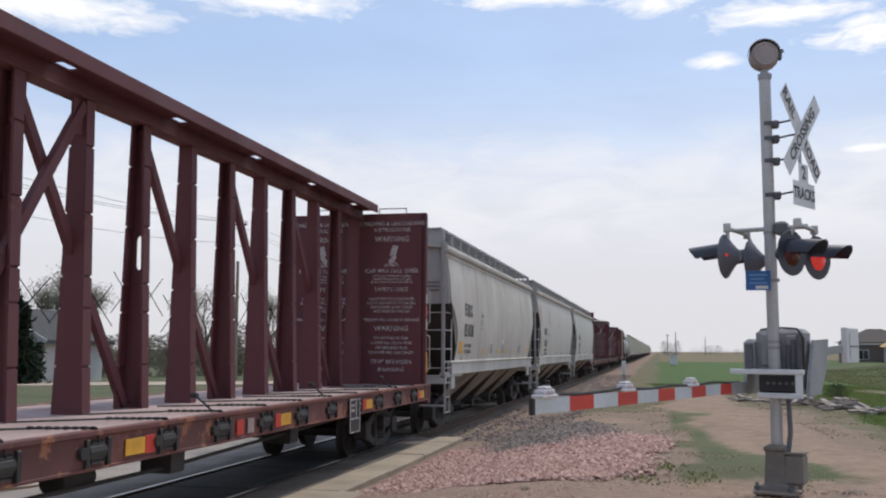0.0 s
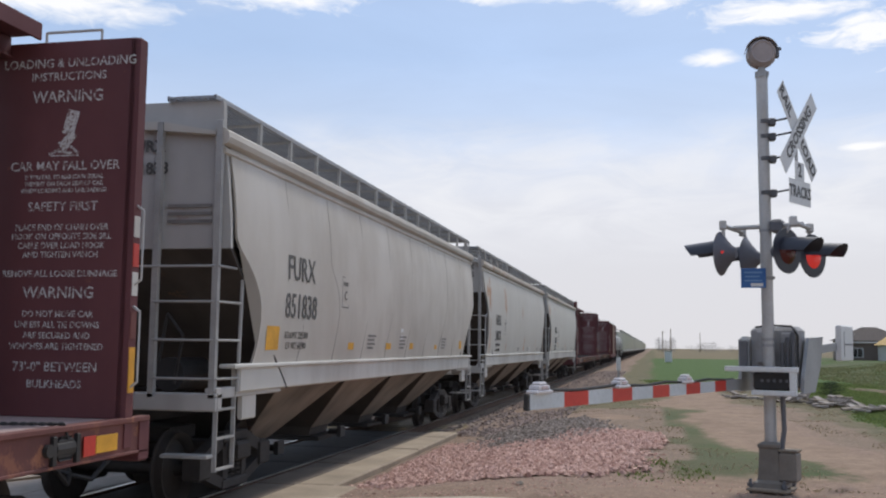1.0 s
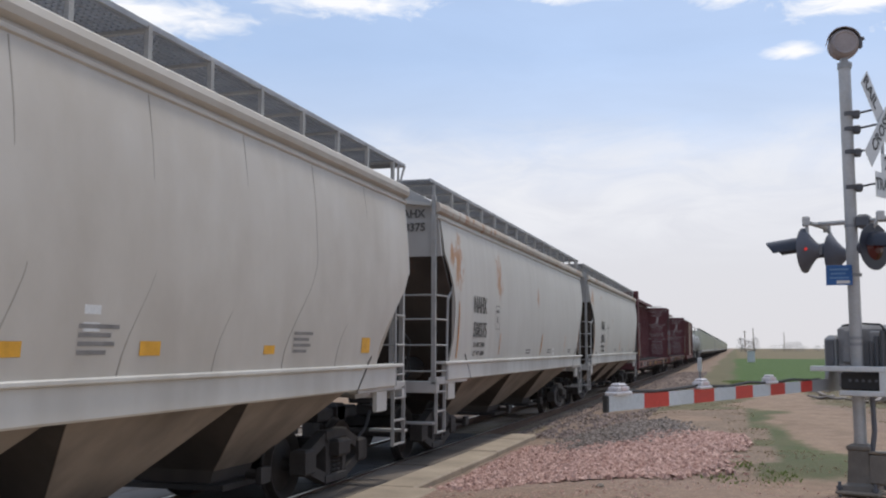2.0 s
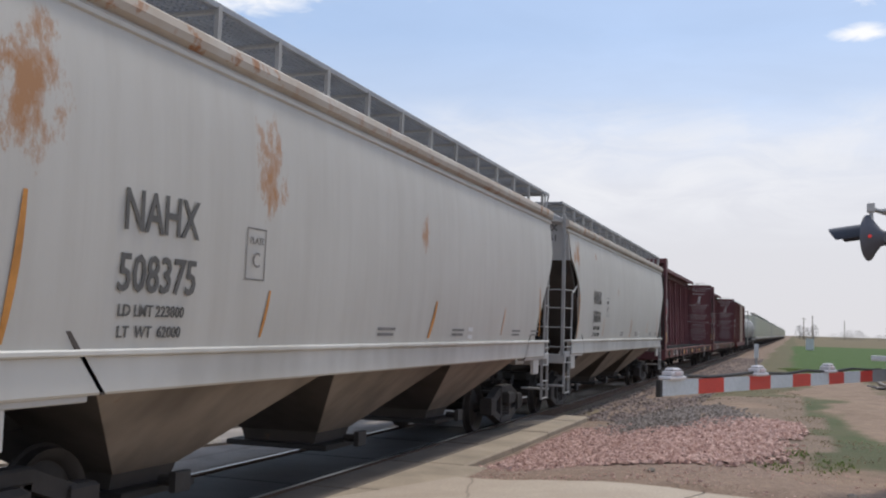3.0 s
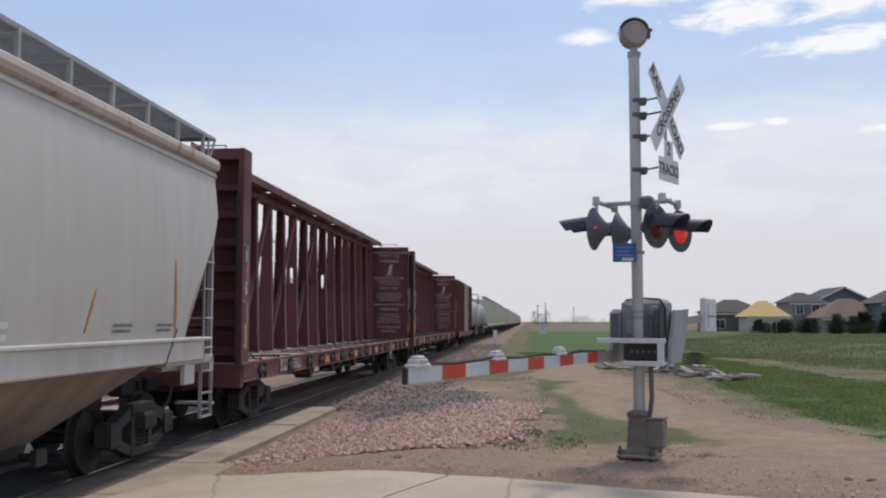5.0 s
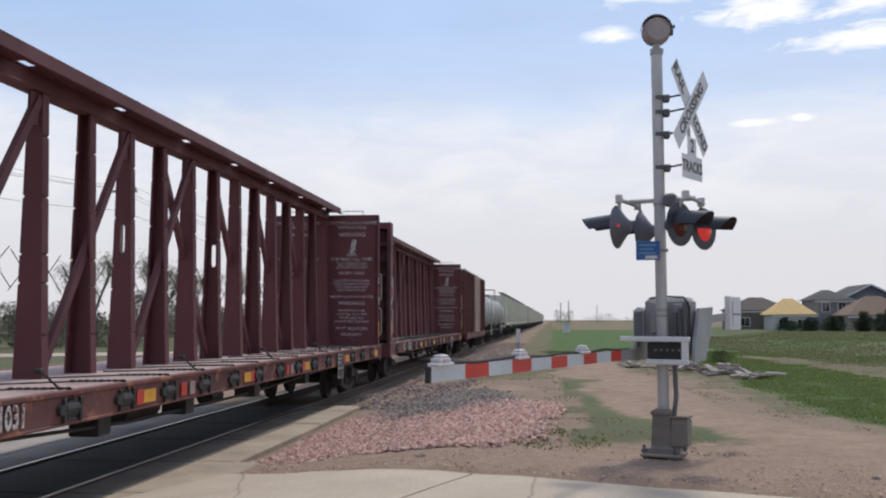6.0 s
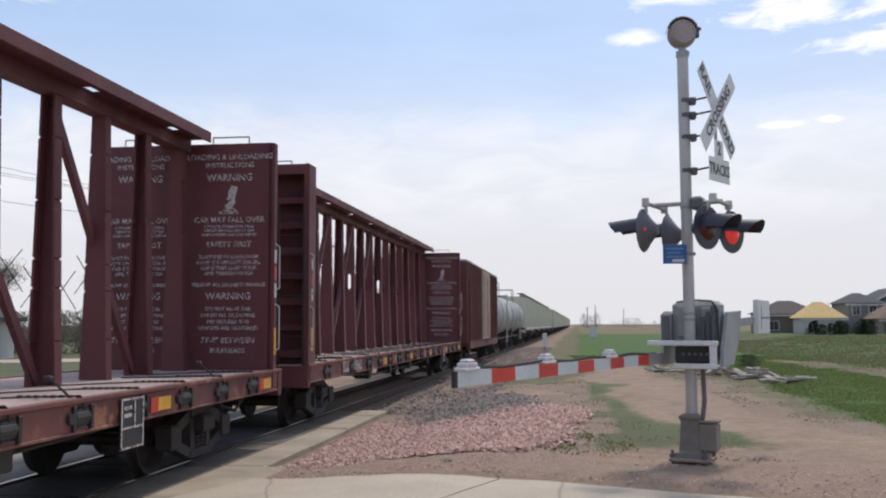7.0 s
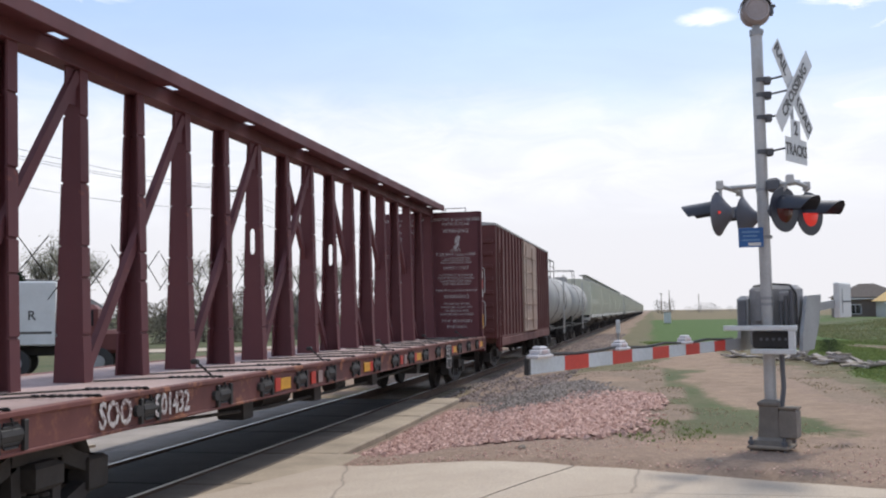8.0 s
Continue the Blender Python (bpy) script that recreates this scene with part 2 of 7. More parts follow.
ROAD = concrete()
PANEL = plain("crossing_concrete", (0.34, 0.27, 0.195), 0.88, 0, 0.3, 3, 0.3)
DIRTY_SILVER = plain("dirty_aluminium_paint", (0.26, 0.225, 0.19), 0.7, 0.1, 0.35, 4, 0.15)
SEAM = plain("panel_seam", (0.36, 0.325, 0.28), 0.7, 0, 0.2, 4)
DUST_PATCH = plain("dusty_asphalt", (0.15, 0.12, 0.095), 0.9, 0, 0.4, 3, 0.3)


def ground_mat():
    m = Mat("ground_cover", 0.95, 0, 0.2)
    big, mid, fine = m.noise(0.35, 5), m.noise(2.2, 6), m.noise(30, 4)
    dirt = m.mix(m.ramp(mid, [(0.3, 0.0), (0.7, 1.0)]), (0.225, 0.158, 0.112), (0.375, 0.268, 0.19))
    dirt = m.mix(m.ramp(fine, [(0.38, 0.4), (0.6, 0.0)]), dirt, (0.17, 0.115, 0.082))
    dirt = m.mix(m.ramp(m.noise(7, 6, 0.7), [(0.42, 0.4), (0.58, 0.0)]), dirt, (0.19, 0.13, 0.095))
    dry = m.mix(m.ramp(mid, [(0.3, 0.0), (0.7, 1.0)]), (0.13, 0.10, 0.058), (0.215, 0.168, 0.10))
    green = m.mix(m.ramp(mid, [(0.3, 0.0), (0.75, 1.0)]), (0.050, 0.088, 0.024), (0.10, 0.155, 0.042))
    green = m.mix(m.ramp(fine, [(0.4, 0.4), (0.6, 0.0)]), green, (0.045, 0.075, 0.02))
    rough = m.mix(m.ramp(big, [(0.35, 0.0), (0.65, 1.0)]), (0.070, 0.085, 0.040), (0.125, 0.115, 0.064))
    edge = m.math("MULTIPLY", m.math("SUBTRACT", m.noise(3.4, 8, 0.72), 0.5), 1.0)

    def mask(name):
        return m.ramp(m.math("ADD", m.attr(name), edge), [(0.28, 0.0), (0.72, 1.0)])

    c = m.mix(mask("dry"), dirt, dry)
    c = m.mix(mask("rough"), c, rough)
    c = m.mix(mask("green"), c, green)
    stony = m.mix(m.voronoi(26).outputs["Color"], (0.15, 0.10, 0.075), (0.34, 0.24, 0.185))
    c = m.mix(m.math("MULTIPLY", mask("stony"), 0.8), c, stony)
    return m.bump(m.math("ADD", m.math("MULTIPLY", mid, 2.0), fine), 0.5, 0.03).done(c)


GROUND = ground_mat()


def stone_mat(name, lo, hi):
    m = Mat(name, 0.9, 0, 0.25)
    c = m.mix(m.island(), lo, hi)
    c = m.mix(m.ramp(m.noise(28, 4), [(0.4, 0.4), (0.65, 0.0)]), c, tuple(v * 0.5 for v in lo))
    return m.bump(m.noise(60, 3), 0.3, 0.01).done(c)


PINK_STONE = stone_mat("pink_quartzite", (0.37, 0.205, 0.160), (0.70, 0.47, 0.39))
GREY_STONE = stone_mat("grey_ballast", (0.15, 0.12, 0.10), (0.36, 0.30, 0.26))
TRACK_STONE = stone_mat("track_ballast", (0.17, 0.13, 0.115), (0.40, 0.31, 0.27))


def leaf_mat(name, lo, hi):
    m = Mat(name, 0.8, 0, 0.2)
    c = m.mix(m.island(), lo, hi)
    thin = m.n.new("ShaderNodeBsdfTranslucent")
    both = m.n.new("ShaderNodeMixShader")
    both.inputs[0].default_value = 0.4
    m.put(thin.inputs["Color"], c)
    m.l.new(m.b.outputs[0], both.inputs[1])
    m.l.new(thin.outputs[0], both.inputs[2])
    m.l.new(both.outputs[0], m.n["Material Output"].inputs["Surface"])
    return m.done(c)


BLADE = leaf_mat("grass_blades", (0.11, 0.155, 0.048), (0.24, 0.275, 0.10))
FIELD_BLADE = leaf_mat("field_blades", (0.13, 0.15, 0.065), (0.28, 0.265, 0.145))
DRY_BLADE = leaf_mat("dry_stalks", (0.25, 0.195, 0.13), (0.40, 0.325, 0.225))
SPRING_LEAF = leaf_mat("spring_buds", (0.17, 0.165, 0.12), (0.36, 0.34, 0.27))
EVERGREEN = leaf_mat("evergreen_needles", (0.010, 0.020, 0.012), (0.03, 0.045, 0.025))
SHRUB = leaf_mat("shrub_leaves", (0.02, 0.032, 0.018), (0.05, 0.065, 0.035))
# pale grey leaves: the distance haze is put into this colour
HAZED_TREE = leaf_mat("hazed_foliage", (0.16, 0.155, 0.15), (0.26, 0.25, 0.235))
BRUSH = leaf_mat("grey_brush", (0.10, 0.09, 0.07), (0.22, 0.20, 0.16))
BARK = plain("bark", (0.13, 0.11, 0.095), 0.95, 0, 0.3, 8, 0.4)


def siding(name, color):
    m = Mat(name, 0.7)
    n = m.n.new("ShaderNodeTexWave")
    n.wave_type, n.bands_direction = "BANDS", "Z"
    n.inputs["Scale"].default_value = 1.6
    m.l.new(m.co, n.inputs[0])
    c = m.mix(m.ramp(m.noise(0.8), [(0.3, 0.0), (0.7, 0.4)]), color, tuple(v * 0.7 for v in color))
    return m.bump(n.outputs[1], 0.3, 0.03).done(c)


def shingle(name, color):
    m = Mat(name, 0.9)
    c = m.mix(m.ramp(m.noise(5, 4), [(0.3, 0.0), (0.7, 1.0)]), tuple(v * 0.7 for v in color), tuple(v * 1.2 for v in color))
    return m.bump(m.noise(14), 0.4, 0.03).done(c)


GLASS = Mat("window_glass", 0.08, 0, 0.8).done((0.02, 0.022, 0.026))
TRIM_WHITE = plain("white_trim", (0.62, 0.62, 0.61), 0.6, 0, 0.1, 3)


# ---- mesh helpers ----
class Geo:
    """Verts and faces of one mesh."""

    def __init__(self):
        self.v, self.f = [], []

    def add(self, verts, faces):
        k = len(self.v)
        self.v += [tuple(p) for p in verts]
        self.f += [tuple(k + i for i in q) for q in faces]
        return self

    def box(self, x0, y0, z0, x1, y1, z1, m=None):
        vs = [Vector((x, y, z)) for z in (z0, z1) for y in (y0, y1) for x in (x0, x1)]
        return self.add([m @ p for p in vs] if m else vs, [(0, 2, 3, 1), (4, 5, 7, 6), (0, 1, 5, 4), (2, 6, 7, 3), (0, 4, 6, 2), (1, 3, 7, 5)])

    def slab(self, x0, y0, z0, x1, y1, z1, c=0.01, m=None):
        """A box whose upper and lower edges are chamfered."""
        rings = [(c, z0), (0, z0 + c), (0, z1 - c), (c, z1)]
        vs = [Vector(p) for d, z in rings for p in ((x0 + d, y0 + d, z), (x1 - d, y0 + d, z), (x1 - d, y1 - d, z), (x0 + d, y1 - d, z))]
        fs = [(3, 2, 1, 0), (12, 13, 14, 15)]
        for r in range(3):
            fs += [(r * 4 + i, r * 4 + (i + 1) % 4, r * 4 + 4 + (i + 1) % 4, r * 4 + 4 + i) for i in range(4)]
        return self.add([m @ p for p in vs] if m else vs, fs)

    def rod(self, p, q, r, n=8, r2=None, caps=True):
        p, q = Vector(p), Vector(q)
        a = (q - p).to_track_quat("Z", "Y").to_matrix()
        r2 = r if r2 is None else r2
        vs = []
        for c, s in ((p, r), (q, r2)):
            vs += [c + a @ Vector((s * math.cos(2 * math.pi * i / n), s * math.sin(2 * math.pi * i / n), 0)) for i in range(n)]
        fs = [(i, (i + 1) % n, n + (i + 1) % n, n + i) for i in range(n)]
        if caps:
            fs += [tuple(range(n - 1, -1, -1)), tuple(range(n, 2 * n))]
        return self.add(vs, fs)

    def bar(self, p, q, w, h, up=(0, 0, 1)):
        """A beam of width w and height h from p to q."""
        p, q = Vector(p), Vector(q)
        d = (q - p).normalized()
        s = d.cross(Vector(up)).normalized()
        u = s.cross(d)
        vs = [c + s * (w / 2 * a) + u * (h / 2 * b) for c in (p, q) for a, b in ((-1, -1), (1, -1), (1, 1), (-1, 1))]
        return self.add(vs, [(0, 1, 2, 3), (7, 6, 5, 4), (0, 4, 5, 1), (1, 5, 6, 2), (2, 6, 7, 3), (3, 7, 4, 0)])

    def path(self, pts, r, n=6):
        for a, b in zip(pts, pts[1:]):
            self.rod(a, b, r, n)
        return self

    def lathe(self, prof, n=24, m=None):
        """A turned body about z: (radius, z) pairs."""
        vs, k = [], len(prof)
        for i in range(n):
            a = 2 * math.pi * i / n
            vs += [Vector((r * math.cos(a), r * math.sin(a), z)) for r, z in prof]
        fs = [(i * k + j, ((i + 1) % n) * k + j, ((i + 1) % n) * k + j + 1, i * k + j + 1) for i in range(n) for j in range(k - 1)]
        fs += [tuple(i * k + k - 1 for i in range(n)), tuple(i * k for i in reversed(range(n)))]
        return self.add([m @ p for p in vs] if m else vs, fs)

    def loft(self, rings, closed=True, caps=True):
        k = len(rings[0])
        vs = [p for r in rings for p in r]
        fs = []
        for i in range(len(rings) - 1):
            for j in range(k if closed else k - 1):
                a, b = i * k + j, i * k + (j + 1) % k
                fs.append((a, b, b + k, a + k))
        if caps and closed:
            fs += [tuple(range(k - 1, -1, -1)), tuple((len(rings) - 1) * k + j for j in range(k))]
        return self.add(vs, fs)

    def mesh(self, name, mat, smooth=False):
        me = bpy.data.meshes.new(name)
        me.from_pydata(self.v, [], self.f)
        bm = bmesh.new()
        bm.from_mesh(me)
        bmesh.ops.recalc_face_normals(bm, faces=bm.faces)
        bm.to_mesh(me)
        bm.free()
        if smooth:
            me.polygons.foreach_set("use_smooth", [True] * len(me.polygons))
            me.set_sharp_from_angle(angle=radians(40))
        me.materials.append(mat)
        return me


def part(name, geo, mat, parent, label="", smooth=False, m=None):
    """Links geo as one mesh object under a thing or under a part."""
    ob = new(name, geo.mesh(name, mat, smooth) if isinstance(geo, Geo) else geo)
    ob.parent = parent
    if m is not None:
        ob.matrix_basis = m
    return tagged(ob, label) if label else ob


def thing(name, label, category, group="", m=None, kind=""):
    ob = new(name)
    ob.empty_display_size = 0.2
    if m is not None:
        ob.matrix_basis = m
    return tagged(ob, label, category, group, kind)


def solo(name, geo, mat, label, category="", kind="", m=None, smooth=False, group=""):
    ob = new(name, geo.mesh(name, mat, smooth))
    if m is not None:
        ob.matrix_basis = m
    return tagged(ob, label, category, group, kind)


def letters(words, size, mat, parent, m, name="lettering", bold=0.0, depth=0.002, wide=1.0, align="CENTER"):
    cu = bpy.data.curves.new(name, "FONT")
    cu.body, cu.size, cu.align_x, cu.align_y = words, size, align, "CENTER"
    cu.extrude, cu.offset, cu.resolution_u = depth, bold, 2
    tmp = bpy.data.objects.new(name, cu)
    scene.collection.objects.link(tmp)
    bpy.context.view_layer.update()
    me = bpy.data.meshes.new_from_object(tmp.evaluated_get(bpy.context.evaluated_depsgraph_get()))
    bpy.data.objects.remove(tmp)
    me.transform(Matrix.Diagonal((wide, 1, 1, 1)))
    me.materials.clear()
    me.materials.append(mat)
    return part(name, me, mat, parent, m=m)


def smooth01(a, b, x):
    t = min(1.0, max(0.0, (x - a) / (b - a)))
    return t * t * (3 - 2 * t)


# ---- ground ----
ROAD_DIR = Vector((0.94, -0.342))       # along the road, away from the track
ROAD_EDGE = Vector((-0.67, 10.62))      # a point on the road's far edge


def from_road(x, y):
    """Metres past the road's edge, towards the fields."""
    return (x - ROAD_EDGE.x) * 0.342 + (y - ROAD_EDGE.y) * 0.94


def level(x, y):
    """Height of the ground."""
    rise = 0.30 * smooth01(-4.2, -1.0, x) * (1 - smooth01(26, 60, y))
    bed = -0.16 * (1 - smooth01(1.5, 2.2, abs(x - TRACK))) - 0.16 * (1 - smooth01(2.1, 3.4, abs(x - TRACK + 4.6)))
    fill = -0.07 * smooth01(-4.25, -4.1, x) * (1 - smooth01(-3.4, -1.5, x)) if 13 < y < 30 else 0.0
    bank = 0.55 * smooth01(13, 20, x - 0.06 * (y - 30)) * smooth01(22, 40, y)
    return rise + bed + bank + fill


def rough_level(x, y):
    n = noise.noise(Vector((x * 0.5, y * 0.5, 0))) * 0.06 + noise.noise(Vector((x * 2.1, y * 2.1, 4))) * 0.02
    return level(x, y) + n * smooth01(0.0, 0.8, from_road(x, y)) * (0.3 if x < -3 else 1.0)


def track_line(y):
    """The dirt track's middle: it comes from the road by the signal and runs off beside the rails."""
    if y < 12:
        return 4.4
    if y < 18:
        return 4.4 - (y - 12) * 0.40
    return 2.0 - (y - 18) * 0.045


def cover(x, y):
    """Shares of dry grass, rough grass, green grass and stones."""
    if y < 300:
        k = min(1.0, y / 30)
        wx, wy = noise.noise(Vector((x * 0.35, y * 0.22, 1))) + 0.5 * noise.noise(Vector((x * 1.1, y * 0.7, 5))), noise.noise(Vector((x * 0.3, y * 0.2, 8)))
        x, y = x + 0.9 * k * wx, y + 2.0 * k * wy
    dry = rough = green = stony = 0.0
    if x < -8.5:
        green = 0.24 if x < -16 else 0.1
        rough = 0.8 if x < -16 else 0.2
        return 0.3, rough, green, 0.4 if x > -13 else 0.0
    lane = abs(x - track_line(y))
    off = smooth01(0.75, 1.5, lane)
    if y > 12:
        rise = x - track_line(y)
        if rise < 0:
            dry = 0.85 * off * smooth01(12.5, 15, y)
            rough = 0.92 * off * smooth01(12.2, 14, y) * smooth01(-2.2, -0.4, x) * (1 - smooth01(34, 60, y))
            green = 0.36 * math.exp(-((x - track_line(y) + 1.6) / 1.0) ** 2) * smooth01(12, 13.5, y) * (1 - smooth01(24, 36, y))
        else:
            band = x - (3.6 + 0.02 * y)
            green = 0.95 * off * smooth01(0.4, 1.6, band) * smooth01(12.8, 17.5, y + 0.5 * x)
            dry, rough = 0.55 * off, 0.52 * off * smooth01(13.5, 16, y)
            strip = x - (9.4 - 0.03 * (y - 25))
            if strip > 0:
                green *= 1 - smooth01(0.0, 0.7, strip)
                dry = 0.95
                if strip > 2.5:
                    rough, green, dry = 0.9, 0.50 + 0.40 * noise.noise(Vector((x * 0.12, y * 0.08, 2))), 0.3
        if y > 45 and -1.5 < x < 9 + 0.05 * y:
            green, dry = max(green, 0.9 * smooth01(45, 60, y) * smooth01(-1.2, 0.6, x)), dry * 0.4
        if y > 190:
            dry, green, rough = 0.9, 0.2, 0.3
    else:
        dry = 0.15
    stony = 0.55 * (1 - smooth01(0.0, 1.4, from_road(x, y) - 1.0)) if from_road(x, y) > 0 else 0
    if -5 < x < 0.2 and 12 < y < 27:
        stony = 1.0
    if x < -2.2 and y >= 27:
        stony, dry = 1.0 - smooth01(-2.6, -1.4, x), max(dry, 0.6)
    if y >= 27 and -4.0 < x < 0.2:
        dry, rough = 0.95, 0.50
    if 0.9 < x - track_line(y) < 2.6 and 15 < y < 30:
        stony, dry = max(stony, 0.62), 0.3
    if x > 1.6 and y < 13:
        stony = max(stony, 0.55)
    return dry, rough, green, stony


def axis(parts):
    """Grid lines: (start, step, end) pieces."""
    vals = []
    for a, s, b in parts:
        while a < b - 1e-6:
            vals.append(a)
            a += s
    return vals + [parts[-1][2]]


def build_ground():
    xs = axis([(-1800, 300, -300), (-300, 40, -60), (-60, 6, -14), (-14, 0.5, -8), (-8, 0.35, 16), (16, 1.5, 40), (40, 8, 120), (120, 60, 480), (480, 330, 1800)])
    ys = axis([(-400, 80, -40), (-40, 6, 2), (2, 1.0, 9), (9, 0.35, 42), (42, 1.2, 90), (90, 6, 210), (210, 40, 650), (650, 250, 2400), (2400, 600, 4200)])
    vs = [(x, y, rough_level(x, y) - 0.02 if y < 300 else 0.0) for y in ys for x in xs]
    # the road and its bed lie over the sheet: keep it below them
    vs = [(x, y, z - 0.14 * (1 - smooth01(-0.1, 0.25, from_road(x, y)))) for x, y, z in vs]
    n = len(xs)
    fs = [(j * n + i, j * n + i + 1, (j + 1) * n + i + 1, (j + 1) * n + i) for j in range(len(ys) - 1) for i in range(n - 1)]
    me = bpy.data.meshes.new("ground")
    me.from_pydata(vs, [], fs)
    marks = [cover(x, y) for x, y, _ in vs]
    for k, name in enumerate(("dry", "rough", "green", "stony")):
        me.attributes.new(name, "FLOAT", "POINT").data.foreach_set("value", [c[k] for c in marks])
    me.polygons.foreach_set("use_smooth", [True] * len(fs))
    me.materials.append(GROUND)
    return tagged(new("ground", me), "dusty dirt ground with green grass and dry verges", "", "", "structure")


ground = build_ground()


def road_level(x):
    return 0.02 + 0.24 * smooth01(-4.3, -1.2, x)


def build_road():
    """Concrete slabs of the road, each with its own edges and joints."""
    road = tagged(new("road"), "worn tan concrete road with cracked slabs", "", "", "structure")
    across = Vector((-0.342, -0.94))
    along = ROAD_DIR

    def piece(s0, s1, d0, d1, jag):
        rows = []
        for i in range(9):
            s = s0 + (s1 - s0) * i / 8
            line = []
            for j in range(5):
                d = d0 + (d1 - d0) * j / 4
                if jag and j == 0:
                    d += 0.10 * noise.noise(Vector((s * 1.3, 0, 7))) + 0.05 * noise.noise(Vector((s * 5, 0, 3)))
                p = ROAD_EDGE + along * s + across * d
                line.append(Vector((p.x, p.y, road_level(p.x) + 0.012 * noise.noise(Vector((p.x, p.y, 0))))))
            rows.append(line)
        g = Geo()
        top = [p for r in rows for p in r]
        g.add(top, [(i * 5 + j, i * 5 + j + 1, i * 5 + 5 + j + 1, i * 5 + 5 + j) for i in range(8) for j in range(4)])
        rim = [rows[0][j] for j in range(5)] + [rows[i][4] for i in range(1, 9)] + [rows[8][j] for j in range(3, -1, -1)] + [rows[i][0] for i in range(7, 0, -1)]
        k = len(rim)
        g.add(rim + [p - Vector((0, 0, 0.16)) for p in rim], [(i, (i + 1) % k, k + (i + 1) % k, k + i) for i in range(k)])
        return g

    joints = [-3.55, -0.2, 3.9, 8.2, 12.6, 17.0]
    for a, b in zip(joints, joints[1:]):
        for d0, d1, jag in ((0, 3.6, True), (3.63, 7.3, False), (7.33, 11, False)):
            part("slab", piece(a + 0.012, b - 0.012, d0, d1, jag), ROAD, road)
    for a, b in ((-10.6, -8.0), (-15, -10.63), (-26, -15.03), (-40, -26.03)):
        part("slab", piece(a, b, 0, 7.3, True), ROAD, road)
    return road


build_road()


def build_track(name, cx, y0, y1):
    """Two rails of true section on their sleepers."""
    tr = tagged(new(name), "steel rails on dark sleepers and ballast", "", "", "structure")
    sec = [(-0.07, -0.17), (0.07, -0.17), (0.07, -0.155), (0.012, -0.135), (0.012, -0.05), (0.036, -0.035), (0.036, -0.006), (0.028, 0.0), (-0.028, 0.0), (-0.036, -0.006), (-0.036, -0.035), (-0.012, -0.05), (-0.012, -0.135), (-0.07, -0.155)]
    for s in (-0.753, 0.753):
        g = Geo().loft([[Vector((cx + s + x, y, z)) for x, z in sec] for y in (y0, 0, 40, 120, 400, y1)])
        part("rail", g, RAIL, tr)
        g = Geo().box(cx + s - 0.026, y0, 0.0, cx + s + 0.026, y1, 0.002)
        part("railhead", g, TREAD, tr, "bright worn running surface")
    tie = Geo().slab(cx - 1.3, -0.115, -0.32, cx + 1.3, 0.115, -0.165, 0.012).mesh("sleeper", TIMBER)
    for i in range(170):
        y = 21.9 + i * 0.55
        part("sleeper", tie, TIMBER, tr, m=pose(0, y, 0))
    g = Geo().loft([[Vector((cx + x, y, z)) for x, z in ((-2.6, -0.42), (-1.5, -0.2), (1.5, -0.2), (2.4, -0.42))] for y in (21.6, 60, 200, y1)], closed=False)
    tagged(part("ballast_bed", g, GREY_BED, tr), kind="stuff")
    return tr


def bed_mat():
    m = Mat("ballast_bed", 0.95, 0, 0.2)
    c = m.mix(m.voronoi(17).outputs["Color"], (0.09, 0.07, 0.06), (0.30, 0.23, 0.20))
    return m.bump(m.voronoi(17).outputs["Distance"], 0.8, 0.03).done(c)


GREY_BED = bed_mat()
build_track("track_near", TRACK, -40, 1500)
build_track("track_far", TRACK - 4.6, -40, 1500)


PALE_FILL = plain("pale_dusty_fill", (0.33, 0.285, 0.25), 0.95, 0, 0.3, 3, 0.3)


def build_crossing():
    """Concrete and rubber panels between and beside the rails."""
    cr = tagged(new("crossing"), "weathered concrete and rubber crossing panels", "", "", "structure")
    y = -9.0
    k = 0
    while y < 21.4:
        end = min(y + 2.44, 21.5)
        w = random.uniform(-0.012, 0.012)
        for cx in (TRACK, TRACK - 4.6):
            part("gauge_panel", Geo().slab(cx - 0.63, y, -0.2, cx + 0.63, end - 0.02, -0.012, 0.02), RUBBER, cr)
            part("field_panel", Geo().slab(cx + 0.83, y, -0.22, cx + 1.40, end - 0.02, -0.005 + w, 0.02), DUST_PATCH, cr)
            part("field_panel", Geo().slab(cx - 1.55, y, -0.22, cx - 0.83, end - 0.02, -0.005, 0.02), PALE_FILL, cr)
        part("edge_panel", Geo().slab(TRACK + 1.42, y, -0.42, TRACK + (1.98 if y > 12 else 2.3), end - 0.02, 0.008 - w, 0.025), PANEL, cr)
        y += 2.44
    part("approach", Geo().slab(TRACK + 1.9, -10, -0.2, TRACK + 2.75, 11.5, -0.002, 0.02), PANEL, cr, "worn patched apron")
    part("infill", Geo().slab(TRACK - 3.15, -10, -0.2, TRACK - 1.57, 21.5, -0.012, 0.02), PALE_FILL, cr, "pale dusty gravel infill")
    return cr


build_crossing()


